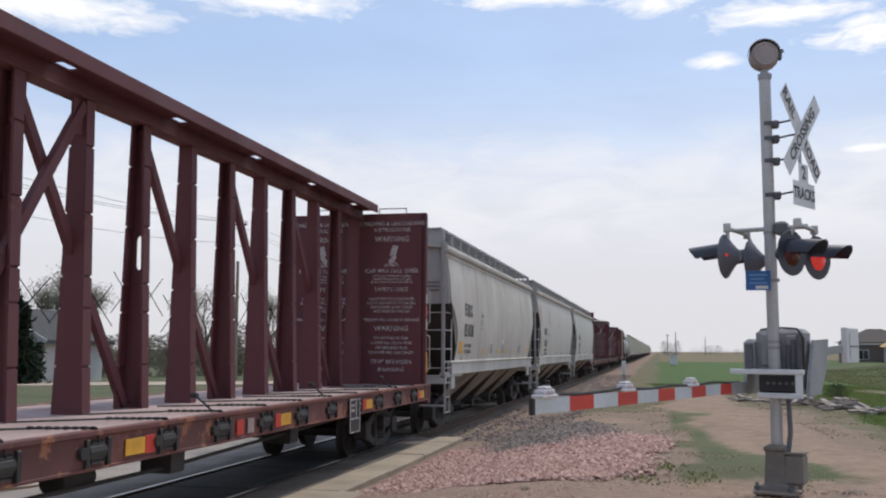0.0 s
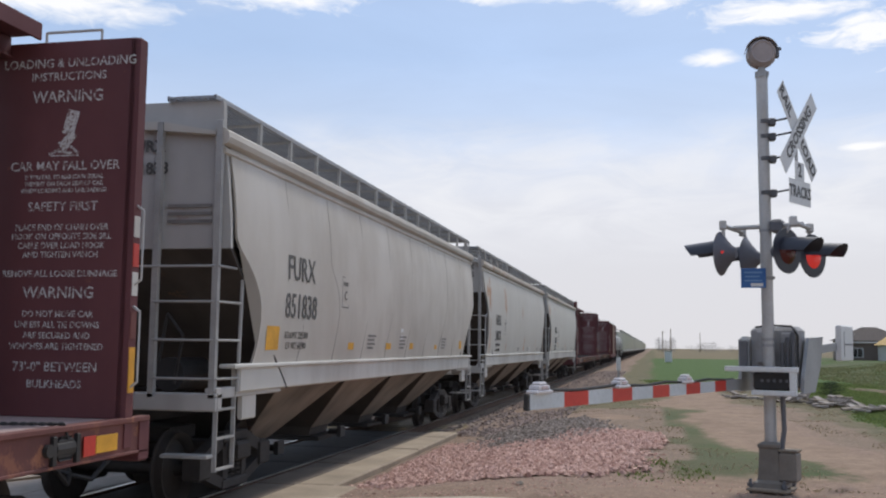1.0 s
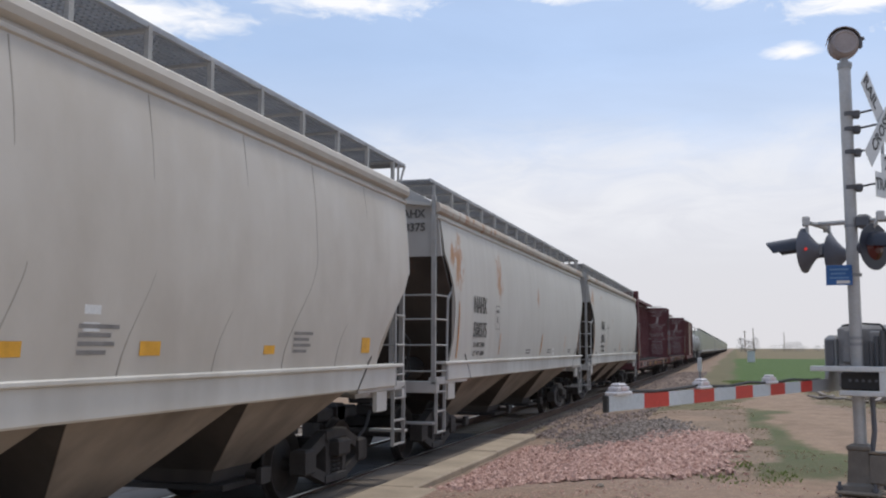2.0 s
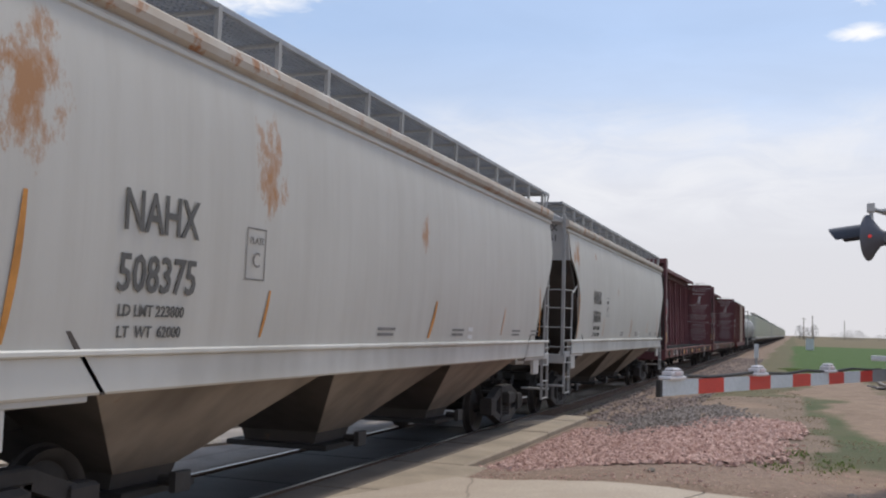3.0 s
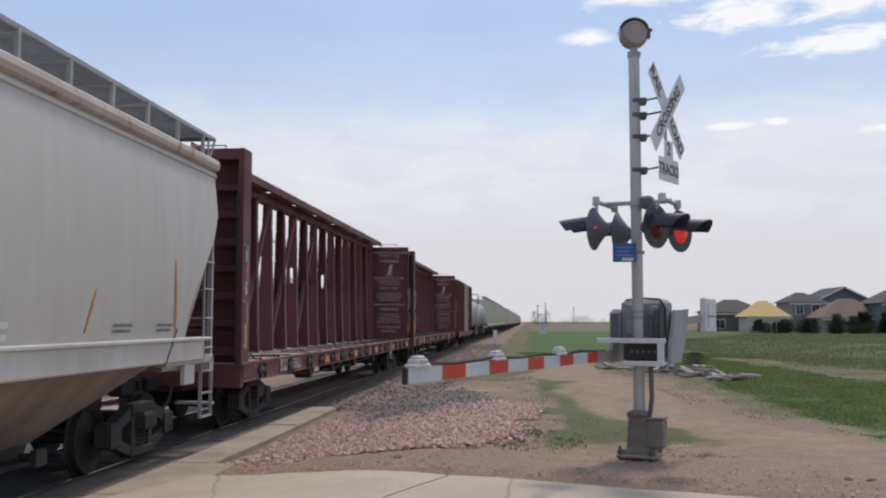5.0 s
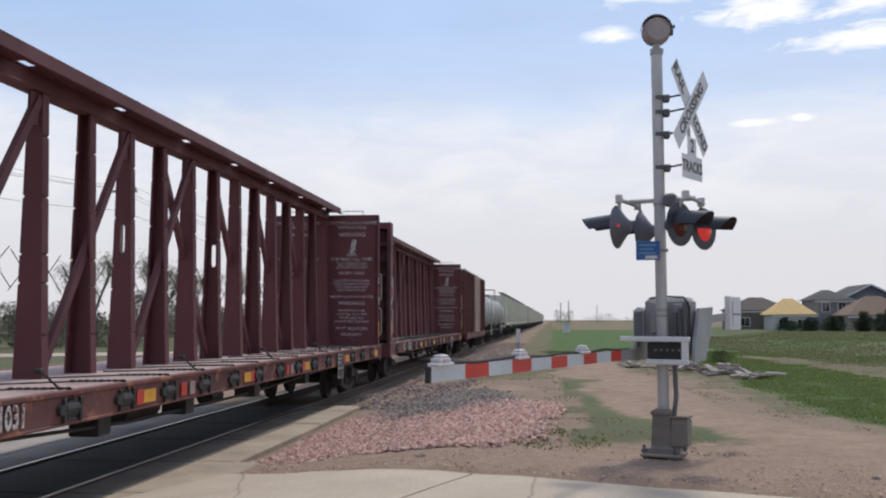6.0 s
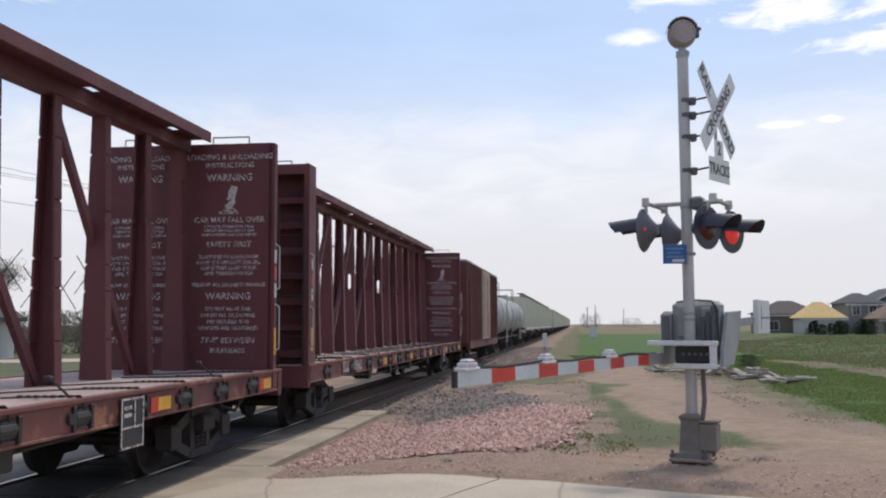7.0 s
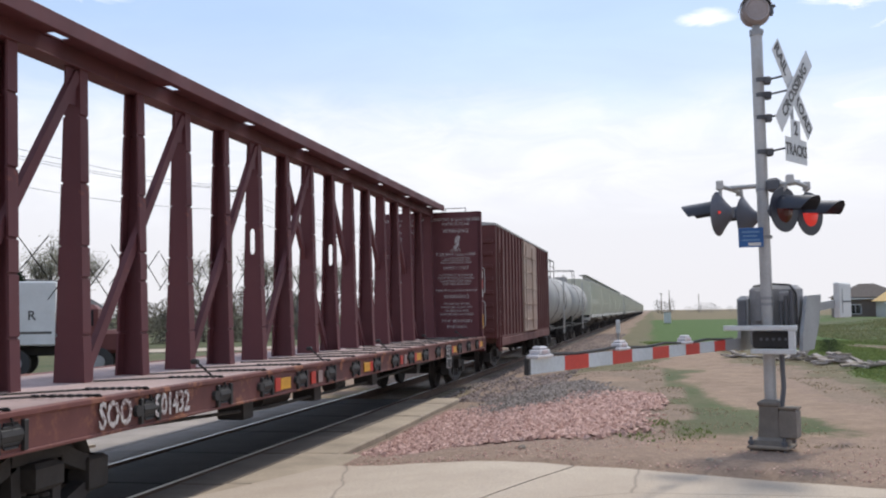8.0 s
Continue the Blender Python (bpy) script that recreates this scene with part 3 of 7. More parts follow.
def stones(name, label, mat, count, size, spot, seed):
    """Broken stones scattered where spot() says; joined, far too many to count."""
    rng = random.Random(seed)
    base = [(1, 0, 0), (0.3, 0.9, 0.1), (-0.8, 0.5, 0), (-0.7, -0.6, 0.1), (0.4, -0.9, 0), (0.2, 0.1, 0.75), (-0.35, 0.15, 0.6)]
    faces = [(0, 1, 5), (1, 6, 5), (1, 2, 6), (2, 3, 6), (3, 5, 6), (3, 4, 5), (4, 0, 5)]
    g = Geo()
    for _ in range(count):
        x, y, z = spot(rng)
        s = size * rng.uniform(0.5, 1.25)
        a = rng.uniform(0, 6.283)
        m = Matrix.Translation((x, y, z)) @ Matrix.Rotation(a, 4, "Z") @ Matrix.Rotation(rng.uniform(-0.5, 0.5), 4, "X") @ Matrix.Diagonal((s * rng.uniform(0.7, 1.2), s * rng.uniform(0.7, 1.1), s * rng.uniform(0.6, 1.1), 1))
        g.add([m @ Vector([c * rng.uniform(0.8, 1.2) for c in p]) for p in base], faces)
    me = bpy.data.meshes.new(name)
    me.from_pydata(g.v, [], g.f)
    me.materials.append(mat)
    return tagged(new(name, me), label, "gravel", "", "stuff")


def heap(x, y):
    """Extra height of the gravel spread beside the track."""
    a = 0.07 * math.exp(-(((x + 2.1) / 1.3) ** 2 + ((y - 15.2) / 2.6) ** 2))
    b = 0.10 * math.exp(-(((x + 2.3) / 1.1) ** 2 + ((y - 20.5) / 3.6) ** 2))
    c = 0.05 * math.exp(-(((x + 0.6) / 0.6) ** 2 + ((y - 18.0) / 2.0) ** 2))
    return a + b + c


def pink_spot(rng):
    while True:
        x, y = rng.uniform(-4.1, 0.2), rng.uniform(12.6, 19.5)
        near = (x + 2.2) ** 2 / 3.6 + (y - 14.9) ** 2 / 6.2
        tail = (x + 0.75) ** 2 / 0.75 + (y - 18.0) ** 2 / 4.5
        side = (x + 3.6) ** 2 / 0.4 + (y - 17.5) ** 2 / 16
        if min(near, tail, side) + rng.gauss(0, 0.28) < 1 and from_road(x, y) > 0.5:
            return x, y, level(x, y) + heap(x, y) - 0.02


def grey_spot(rng):
    while True:
        x, y = rng.uniform(-4.2, -0.4), rng.uniform(16, 27)
        if (x + 2.2) ** 2 / 1.5 + (y - 19.8) ** 2 / 8 + rng.gauss(0, 0.35) < 1:
            return x, y, level(x, y) + heap(x, y) - 0.005


def verge_spot(rng):
    while True:
        x, y = rng.uniform(-3.9, 5.5), rng.uniform(8.5, 14)
        if 0.12 < from_road(x, y) < rng.uniform(0.3, 2.6):
            return x, y, level(x, y) - 0.01


def bed_spot(rng):
    y = 21.6 + 60 * rng.random() ** 1.6
    x = TRACK + rng.uniform(1.1, 4.1)
    return x, y, level(x, y) - 0.03 + rng.uniform(-0.02, 0.03)


def heap_sheet(name, label, mat, x0, x1, y0, y1, lift):
    n = 26
    vs = []
    for j in range(n + 1):
        for i in range(n + 1):
            x, y = x0 + (x1 - x0) * i / n, y0 + (y1 - y0) * j / n
            edge = min(i, j, n - i, n - j) / n
            vs.append((x, y, level(x, y) + heap(x, y) - 0.035 + lift - 0.25 * (1 - smooth01(0.0, 0.16, edge)) + 0.015 * noise.noise(Vector((x * 3, y * 3, 1)))))
    me = bpy.data.meshes.new(name)
    me.from_pydata(vs, [], [(j * (n + 1) + i, j * (n + 1) + i + 1, (j + 1) * (n + 1) + i + 1, (j + 1) * (n + 1) + i) for j in range(n) for i in range(n)])
    me.materials.append(mat)
    return tagged(new(name, me), label, "gravel", "", "stuff")


heap_sheet("gravel_bed", "earthy bed under the loose gravel", GROUND, -4.2, 0.3, 12.7, 27, 0.0)
stones("pink_gravel", "spread of loose pink quartzite gravel beside the track", PINK_STONE, 13000, 0.058, pink_spot, 3)
stones("grey_gravel", "low heap of dark grey ballast beside the track", GREY_STONE, 3000, 0.048, grey_spot, 4)
stones("verge_gravel", "scattered small stones along the road's edge", PINK_STONE, 1600, 0.018, verge_spot, 5)
stones("track_ballast", "coarse brown ballast along the rails", TRACK_STONE, 9000, 0.055, bed_spot, 6)


# ---- the train ----
# A car stands in its own space: x across (+x the side we see), y along from its near end, z up from the railhead.
WHEEL = 0.44
STEEL = plain("wheel_plate", (0.045, 0.038, 0.034), 0.7, 0.3, 0.35, 8)


def wheelset_geo():
    g = Geo()
    for s in (-1, 1):
        m = pose(s * 0.72, 0, 0, 0, 90 * s, 0)
        g.lathe([(0.0, 0.10), (0.085, 0.10), (0.095, 0.02), (0.16, 0.0), (0.33, -0.03), (0.37, 0.03), (WHEEL - 0.01, 0.05), (WHEEL, -0.04), (WHEEL + 0.027, -0.055), (WHEEL + 0.02, -0.08), (0.36, -0.08), (0.1, -0.06), (0.0, -0.06)], 28, m)
        for k in range(3):
            a = k * 2.094
            g.rod((s * 0.80, 0.045 * math.cos(a), 0.045 * math.sin(a)), (s * 0.845, 0.045 * math.cos(a), 0.045 * math.sin(a)), 0.016, 6)
    g.rod((-0.9, 0, 0), (0.9, 0, 0), 0.075, 14)
    return g


WHEELSET = wheelset_geo().mesh("wheelset", STEEL, True)


def side_frame_geo(s):
    """The cast side frame of a truck, with its springs."""
    g = Geo()
    x = s * 1.0
    for a in (-1, 1):
        g.slab(x - 0.11, a * 0.89 - 0.16, WHEEL - 0.13, x + 0.11, a * 0.89 + 0.16, WHEEL + 0.19, 0.03)
        g.bar((x, a * 0.80, WHEEL + 0.12), (x, a * 0.30, WHEEL + 0.30), 0.15, 0.15)
        g.bar((x, a * 0.78, WHEEL - 0.08), (x, a * 0.30, WHEEL - 0.24), 0.15, 0.13)
        g.bar((x, a * 0.30, WHEEL + 0.32), (x, a * 0.27, WHEEL - 0.26), 0.15, 0.12, (0, 1, 0))
    g.slab(x - 0.09, -0.36, WHEEL + 0.25, x + 0.09, 0.36, WHEEL + 0.38, 0.02)
    g.slab(x - 0.09, -0.36, WHEEL - 0.31, x + 0.09, 0.36, WHEEL - 0.19, 0.02)
    for k in (-0.16, 0, 0.16):
        for i in range(6):
            z = WHEEL - 0.17 + i * 0.055
            g.rod((x, k, z), (x, k, z + 0.034), 0.072, 8)
    return g


FRAMES = [side_frame_geo(s).mesh("side_frame", TRUCK) for s in (-1, 1)]
BOLSTER = Geo().slab(-1.2, -0.2, WHEEL + 0.02, 1.2, 0.2, WHEEL + 0.26, 0.04).box(-0.35, -0.35, WHEEL + 0.26, 0.35, 0.35, 0.86).mesh("bolster", TRUCK)


def trucks(car, ys):
    for y in ys:
        for f in FRAMES:
            part("side_frame", f, TRUCK, car, m=pose(0, y, 0))
        part("bolster", BOLSTER, TRUCK, car, m=pose(0, y, 0))
        for a in (-0.89, 0.89):
            part("wheelset", WHEELSET, STEEL, car, m=pose(0, y + a, WHEEL))


def coupler(car, y, way):
    g = Geo()
    g.slab(-0.11, min(y, y + way * 0.75), 0.76, 0.11, max(y, y + way * 0.75), 0.96, 0.03)
    g.slab(-0.2, min(y + way * 0.6, y + way * 0.95), 0.70, 0.17, max(y + way * 0.6, y + way * 0.95), 1.02, 0.05)
    part("coupler", g, BLACK, car)
    hose = Geo().path([(0.35, y, 0.85), (0.38, y + way * 0.25, 0.62), (0.34, y + way * 0.5, 0.45), (0.22, y + way * 0.72, 0.52), (0.1, y + way * 0.85, 0.6)], 0.028, 7)
    part("air_hose", hose, BLACK, car)


def ladder(car, x, y0, y1, z0, z1, n, mat, along="y", r=0.018):
    """Stiles and rungs of one ladder."""
    g = Geo()
    for i in range(2):
        y = (y0, y1)[i]
        p, q = ((x, y, z0), (x, y, z1)) if along == "y" else ((y, x, z0), (y, x, z1))
        g.bar(p, q, 0.055, 0.02, (0, 1, 0))
    for k in range(n):
        z = z0 + 0.08 + (z1 - z0 - 0.16) * k / (n - 1)
        p, q = ((x, y0, z), (x, y1, z)) if along == "y" else ((y0, x, z), (y1, x, z))
        g.rod(p, q, r, 6)
    return part("ladder", g, mat, car)


CB_LEN, CB_TOP, CB_DECK = 22.7, 4.84, 1.21
CHORD = 4.95      # top of the centre beam
POSTS = [0.725 + 1.25 * k for k in range(18)]
INSTRUCTIONS = [
    # words, height from the top as a share, letter size, width factor
    ("LOADING & UNLOADING", 0.066, 0.125, 0.98), ("INSTRUCTIONS", 0.103, 0.115, 1.0), ("WARNING", 0.158, 0.165, 0.95),
    ("CAR MAY FALL OVER", 0.345, 0.125, 0.98), ("IF YOU FAIL TO MAINTAIN EQUAL", 0.374, 0.06, 0.9), ("WEIGHT ON EACH SIDE OF CAR", 0.392, 0.06, 0.95), ("WHEN LOADING AND UNLOADING", 0.410, 0.06, 0.92),
    ("SAFETY FIRST", 0.453, 0.125, 1.0), ("PLACE END OF CHAIN OVER", 0.508, 0.083, 0.92), ("HOOK ON OPPOSITE SIDE SILL", 0.532, 0.083, 0.92), ("CABLE OVER LOAD HOOK", 0.556, 0.083, 0.92), ("AND TIGHTEN WINCH", 0.580, 0.083, 0.92),
    ("REMOVE ALL LOOSE DUNNAGE", 0.630, 0.085, 1.0), ("WARNING", 0.680, 0.155, 1.0),
    ("DO NOT MOVE CAR", 0.735, 0.085, 0.95), ("UNLESS ALL TIE DOWNS", 0.763, 0.085, 0.95), ("ARE SECURED AND", 0.791, 0.085, 0.95), ("WINCHES ARE TIGHTENED", 0.819, 0.085, 0.95),
    ("73'-0\" BETWEEN", 0.872, 0.125, 1.0), ("BULKHEADS", 0.916, 0.105, 1.0)]


def tipping_sign(s):
    """A pictogram: a long car tipping over on its wheels."""
    g = Geo()
    m = pose(s * 0.03, 0, 0.28, 0, s * 14, 0)
    g.box(-0.085, -0.003, -0.02, 0.085, 0, 0.30, m)
    m2 = pose(-s * 0.02, 0, 0.12, 0, s * 38, 0)
    g.box(-0.06, -0.003, -0.05, 0.07, 0, 0.20, m2)
    for x, z, w, a in ((-0.16, 0.03, 0.16, -28), (0.13, 0.05, 0.15, 40), (0.0, 0.02, 0.2, 8), (-0.06, 0.10, 0.14, 55)):
        g.box(-w / 2, -0.003, -0.018, w / 2, 0, 0.018, pose(x * s, 0, z, 0, a * s, 0))
    g.box(-0.2, -0.003, -0.03, 0.2, 0, -0.015)
    return g


def centerbeam():
    car = thing("centerbeam_car", "maroon centerbeam lumber flatcar, empty, with end bulkheads", "rail car", "cars of the train")
    L, W = CB_LEN, 1.5
    # deck and side sills
    part("deck", Geo().slab(-W + 0.02, 0.05, CB_DECK - 0.07, W - 0.02, L - 0.05, CB_DECK, 0.01), DECK, car, "dusty pinkish brown deck")
    for s in (-1, 1):
        g = Geo()
        g.bar((s * (W - 0.03), 0.0, CB_DECK - 0.155), (s * (W - 0.03), L, CB_DECK - 0.155), 0.03, 0.29)
        g.slab(min(s * (W - 0.10), s * W), 0.0, CB_DECK - 0.33, max(s * (W - 0.10), s * W), L, CB_DECK - 0.30, 0.006)
        g.slab(min(s * (W - 0.10), s * (W + 0.015)), 0.0, CB_DECK - 0.035, max(s * (W - 0.10), s * (W + 0.015)), L, CB_DECK + 0.012, 0.006)
        part("side_sill", g, MAROON_FADED, car, "worn side sill")
    g = Geo().slab(-0.45, 0.2, 0.72, 0.45, L - 0.2, CB_DECK - 0.07, 0.02)
    for k in range(19):
        y = 0.7 + k * 1.15
        g.box(-W + 0.06, y - 0.05, 0.92, W - 0.06, y + 0.05, CB_DECK - 0.07)
    part("center_sill", g, MAROON, car)
    # winches along the sill, their cables over the deck
    win = Geo()
    win.rod((W - 0.06, -0.13, CB_DECK - 0.17), (W - 0.06, 0.13, CB_DECK - 0.17), 0.085, 12)
    win.slab(W - 0.1, -0.19, CB_DECK - 0.3, W + 0.02, -0.14, CB_DECK - 0.06, 0.008).slab(W - 0.1, 0.14, CB_DECK - 0.3, W + 0.02, 0.19, CB_DECK - 0.06, 0.008)
    win.rod((W - 0.02, -0.24, CB_DECK - 0.17), (W + 0.03, -0.24, CB_DECK - 0.17), 0.055, 10)
    win.slab(W - 0.02, -0.1, CB_DECK - 0.27, W + 0.006, 0.11, CB_DECK - 0.07, 0.03)
    win = win.mesh("winch", BLACK)
    rng = random.Random(11)
    refl = Geo().slab(W + 0.002, -0.17, CB_DECK - 0.26, W + 0.009, 0.17, CB_DECK - 0.11, 0.002).mesh("reflector", YELLOW)
    tag = Geo().slab(W + 0.002, -0.09, CB_DECK - 0.27, W + 0.008, 0.09, CB_DECK - 0.10, 0.002)
    tag_a, tag_b = tag.mesh("sill_plate", ARM_RED), tag.mesh("sill_plate", DECK)
    for k in range(17):
        y = 1.35 + k * 1.25 + (-0.42 if k == 2 else 0)
        if k not in (1,):
            part("winch", win, BLACK, car, m=pose(0, y, 0))
        x1 = 0.28
        g = Geo().path([(W + 0.01, y + 0.02, CB_DECK - 0.1), (W - 0.02, y, CB_DECK + 0.03), (0.9, y - 0.15, CB_DECK + 0.022), (x1, y - 0.45 - 0.5 * rng.random(), CB_DECK + 0.02)], 0.010, 5)
        for i in range(8):
            g.slab(W - 0.05 - i * 0.075 - 0.024, y - 0.012 - i * 0.019 - 0.012 * (i % 2), CB_DECK + 0.012, W - 0.05 - i * 0.075 + 0.024, y + 0.012 - i * 0.019 + 0.012 * (i % 2), CB_DECK + 0.042, 0.006)
        part("tie_down", g, BLACK, car)
        if k % 3 == 0:
            h = Geo().path([(W - 0.15, y, CB_DECK + 0.03), (W - 0.22, y - 0.06, CB_DECK + 0.12), (W - 0.30, y - 0.1, CB_DECK + 0.20)], 0.013, 6).slab(W - 0.35, y - 0.13, CB_DECK + 0.17, W - 0.27, y - 0.07, CB_DECK + 0.23, 0.015)
            part("hook", h, BLACK, car)
        if k in (4, 7, 10, 13, 16):
            part("reflector", refl, YELLOW, car, "yellow reflective strip", m=pose(0, y + 0.62, 0))
            part("sill_plate", tag_a, ARM_RED, car, m=pose(0, y + 0.62 - 0.27, 0) if k != 7 else pose(0, y + 0.62 + 0.27, 0))
        elif k % 4 == 1 and k > 1:
            part("sill_plate", tag_a, ORANGE_MARK, car, m=pose(0, y + 0.45, 0))
            part("sill_plate", tag_b, DECK, car, m=pose(0, y + 0.75, 0))
    # under the deck: brake gear, pipes
    g = Geo().rod((0.5, 8.2, 0.72), (0.5, 9.3, 0.72), 0.19, 14)
    part("air_reservoir", g, BLACK, car)
    part("brake_valve", Geo().rod((1.0, 10.2, 0.75), (1.0, 10.7, 0.75), 0.13, 12), BLACK, car)
    g = Geo().path([(1.2, 3.2, 0.86), (1.2, 7.0, 0.70), (1.15, 12.0, 0.68), (1.2, 18.8, 0.86)], 0.022, 6)
    for y in (6.2, 8.8, 11.9, 15.3):
        g.slab(0.9, y, 0.62, 1.25, y + 0.3, 0.92, 0.02)
    part("brake_rigging", g, BLACK, car)
    # bulkheads
    for y, way, thick in ((0.0, 1, 0.44), (L - 0.30, -1, 0.13)):
        lo, hi = min(y, y + way * thick), max(y, y + way * thick)
        face = y + way * thick
        g = Geo().slab(-W + 0.05, min(face, face - way * 0.03), CB_DECK, W - 0.05, max(face, face - way * 0.03), CB_TOP - 0.02, 0.008)
        bh = part("bulkhead", g, MAROON, car, "maroon steel bulkhead")
        for s in (-1, 1):
            cp = part("corner_post", Geo().slab(min(s * (W - 0.10), s * W), lo, 0.93, max(s * (W - 0.10), s * W), hi, CB_TOP - 0.02, 0.02), MAROON, bh)
        for z0s, hs, mt in ((1.45, 0.42, YELLOW), (1.95, 0.25, MAROON_FADED), (2.35, 0.22, SILL), (2.62, 0.22, ARM_RED), (2.9, 0.2, SILL)):
            part("conspicuity_strip", Geo().slab(W + 0.001, (lo + hi) / 2 - 0.05, z0s, W + 0.006, (lo + hi) / 2 + 0.05, z0s + hs, 0.001), mt, bh)
        part("side_handrail", Geo().path([(W, lo + 0.06, 1.5), (W + 0.07, lo + 0.06, 1.55), (W + 0.07, lo + 0.06, 2.2), (W, lo + 0.06, 2.25)], 0.012, 6), GREY_END, bh)
        part("side_handrail", Geo().path([(W, lo + 0.06, 2.45), (W + 0.07, lo + 0.06, 2.5), (W + 0.07, lo + 0.06, 3.15), (W, lo + 0.06, 3.2)], 0.012, 6), GREY_END, bh)
        g = Geo().slab(-W + 0.1, lo + 0.004, CB_TOP - 0.22, W - 0.1, hi - 0.034 * (way > 0), CB_TOP - 0.03, 0.01)
        for k in range(7):
            z = 1.35 + k * 0.46
            part("stiffener", Geo().slab(-W + 0.1, min(y + way * thick * 0.4, face - way * 0.034), z, W - 0.1, max(y + way * thick * 0.4, face - way * 0.034), z + 0.12, 0.01), MAROON, bh)
        part("top_rail", g, MAROON, bh)
        for cx in (-0.75, 0.75):
            g = Geo()
            g.path([(cx - 0.3, face - way * 0.05, CB_TOP - 0.03), (cx - 0.3, face - way * 0.05, CB_TOP + 0.09), (cx + 0.3, face - way * 0.05, CB_TOP + 0.09), (cx + 0.3, face - way * 0.05, CB_TOP - 0.03)], 0.014, 6)
            part("grab_iron", g, GREY_END, bh)
        g = Geo()
        for k in range(8):
            z = 1.35 + k * 0.36
            g.rod((W - 0.55, y - way * 0.05, z), (W - 0.08, y - way * 0.05, z), 0.011, 5)
        for x in (W - 0.55, W - 0.08):
            g.bar((x, y - way * 0.05, 1.2), (x, y - way * 0.05, 4.1), 0.04, 0.02, (0, 1, 0))
        part("end_ladder", g, BLACK, bh)
        if way < 0:
            # the face that looks towards us carries the instructions, once on each half
            for s in (-1, 1):
                for words, f, size, wide in INSTRUCTIONS:
                    letters(words, size, WHITE_INK, bh, pose(s * 0.75, face - 0.006, CB_TOP - f * (CB_TOP - CB_DECK), 90, 0, 0), "instruction_lettering", 0.0012, 0.001, wide)
                part("pictogram", tipping_sign(s), WHITE_INK, bh, "white pictogram of a car tipping over", m=pose(s * 0.75, face - 0.004, CB_TOP - 0.312 * (CB_TOP - CB_DECK)) @ Matrix.Scale(0.74, 4))
    for y in (-0.02, L - 0.16):
        part("end_sill", Geo().slab(-W, y, 0.80, W, y + 0.18, CB_DECK - 0.02, 0.02), MAROON, car)
    # centre beam: top chord with slots, channel posts, diagonals
    top, near, far = CHORD - 0.06, 0.45, L - 0.44
    g = Geo().slab(-0.10, near, CHORD - 0.25, -0.07, far, top - 0.002, 0.004).slab(0.07, near, CHORD - 0.25, 0.10, far, top - 0.002, 0.004)
    g.slab(-0.13, near, CHORD - 0.27, 0.13, far, CHORD - 0.25, 0.004)
    g.box(-0.12, near, top, 0.12, far, top + 0.018)
    for s in (-1, 1):
        y = near
        for i in range(0, 17, 2):
            mid = (POSTS[i] + POSTS[i + 1]) / 2
            g.box(min(s * 0.121, s * 0.24), y, top, max(s * 0.121, s * 0.24), mid - 0.15, top + 0.018)
            y = mid + 0.15
        g.box(min(s * 0.121, s * 0.24), y, top, max(s * 0.121, s * 0.24), far, top + 0.018)
        g.box(min(s * 0.241, s * 0.42), near, top, max(s * 0.241, s * 0.42), far, top + 0.018)
        g.slab(min(s * 0.405, s * 0.435), near, top - 0.05, max(s * 0.405, s * 0.435), far, CHORD + 0.06, 0.006)
    part("top_chord", g, MAROON, car)
    z0, z1 = CB_DECK, CHORD - 0.27

    def wide(z):
        """Half width of a post: broad at the foot, slim at the head."""
        return 0.19 - 0.095 * ((z - z0) / (z1 - z0)) ** 0.8

    def post(way, slot):
        """A pressed channel, its web on the side that way names, bolt notches along its edges, perhaps a hand slot."""
        g = Geo()
        yw = way * 0.07
        notches = [z0 + 0.52, z0 + 1.15, z0 + 1.50, z0 + 2.20, z0 + 2.95]
        stops = {z0: (0.0, 0.0), z1: (0.0, 0.0)}             # height: (bite at the edge, half gap of the slot)
        for n in notches:
            for dz, bite in ((-0.016, 0.0), (-0.010, 0.022), (0.010, 0.022), (0.016, 0.0)):
                stops[n + dz] = (bite, 0.0)
        if slot:
            for z, gap in ((2.885, 0.0), (2.90, 0.022), (2.925, 0.036), (2.95, 0.04), (3.25, 0.04), (3.275, 0.036), (3.30, 0.022), (3.315, 0.0)):
                stops[z] = (0.0, gap)
        zs = sorted(stops)
        for s in (-1, 1):
            rings = []
            for z in zs:
                bite, gap = stops[z]
                w = wide(z) - bite
                inner, lip = w - 0.03, -yw * 1.1
                q = ((gap, yw - 0.01 * way), (inner, yw - 0.01 * way), (inner, lip), (w, lip), (w, yw + 0.01 * way), (gap, yw + 0.01 * way))
                rings.append([Vector((s * x, y, z)) for x, y in q])
            g.loft(rings)
        return g

    webs = {}
    for w in (-1, 1):
        for t in (False, True):
            me = webs[(w, t)] = post(w, t).mesh("post", MAROON)
            bm = bmesh.new()
            bm.from_mesh(me)
            bmesh.ops.remove_doubles(bm, verts=bm.verts, dist=0.0005)
            bm.to_mesh(me)
            bm.free()
    for i, y in enumerate(POSTS):
        part("post", webs[(-1 if i % 2 else 1, i in (7, 10))], MAROON, car, m=pose(0, y, 0))
    # diagonals lie in the centre plane, crossing once in the middle bay
    falls = [(i, i + 2, True) for i in (1, 3, 5, 7)] + [(i, i + 2, False) for i in (8, 10, 12, 14)]
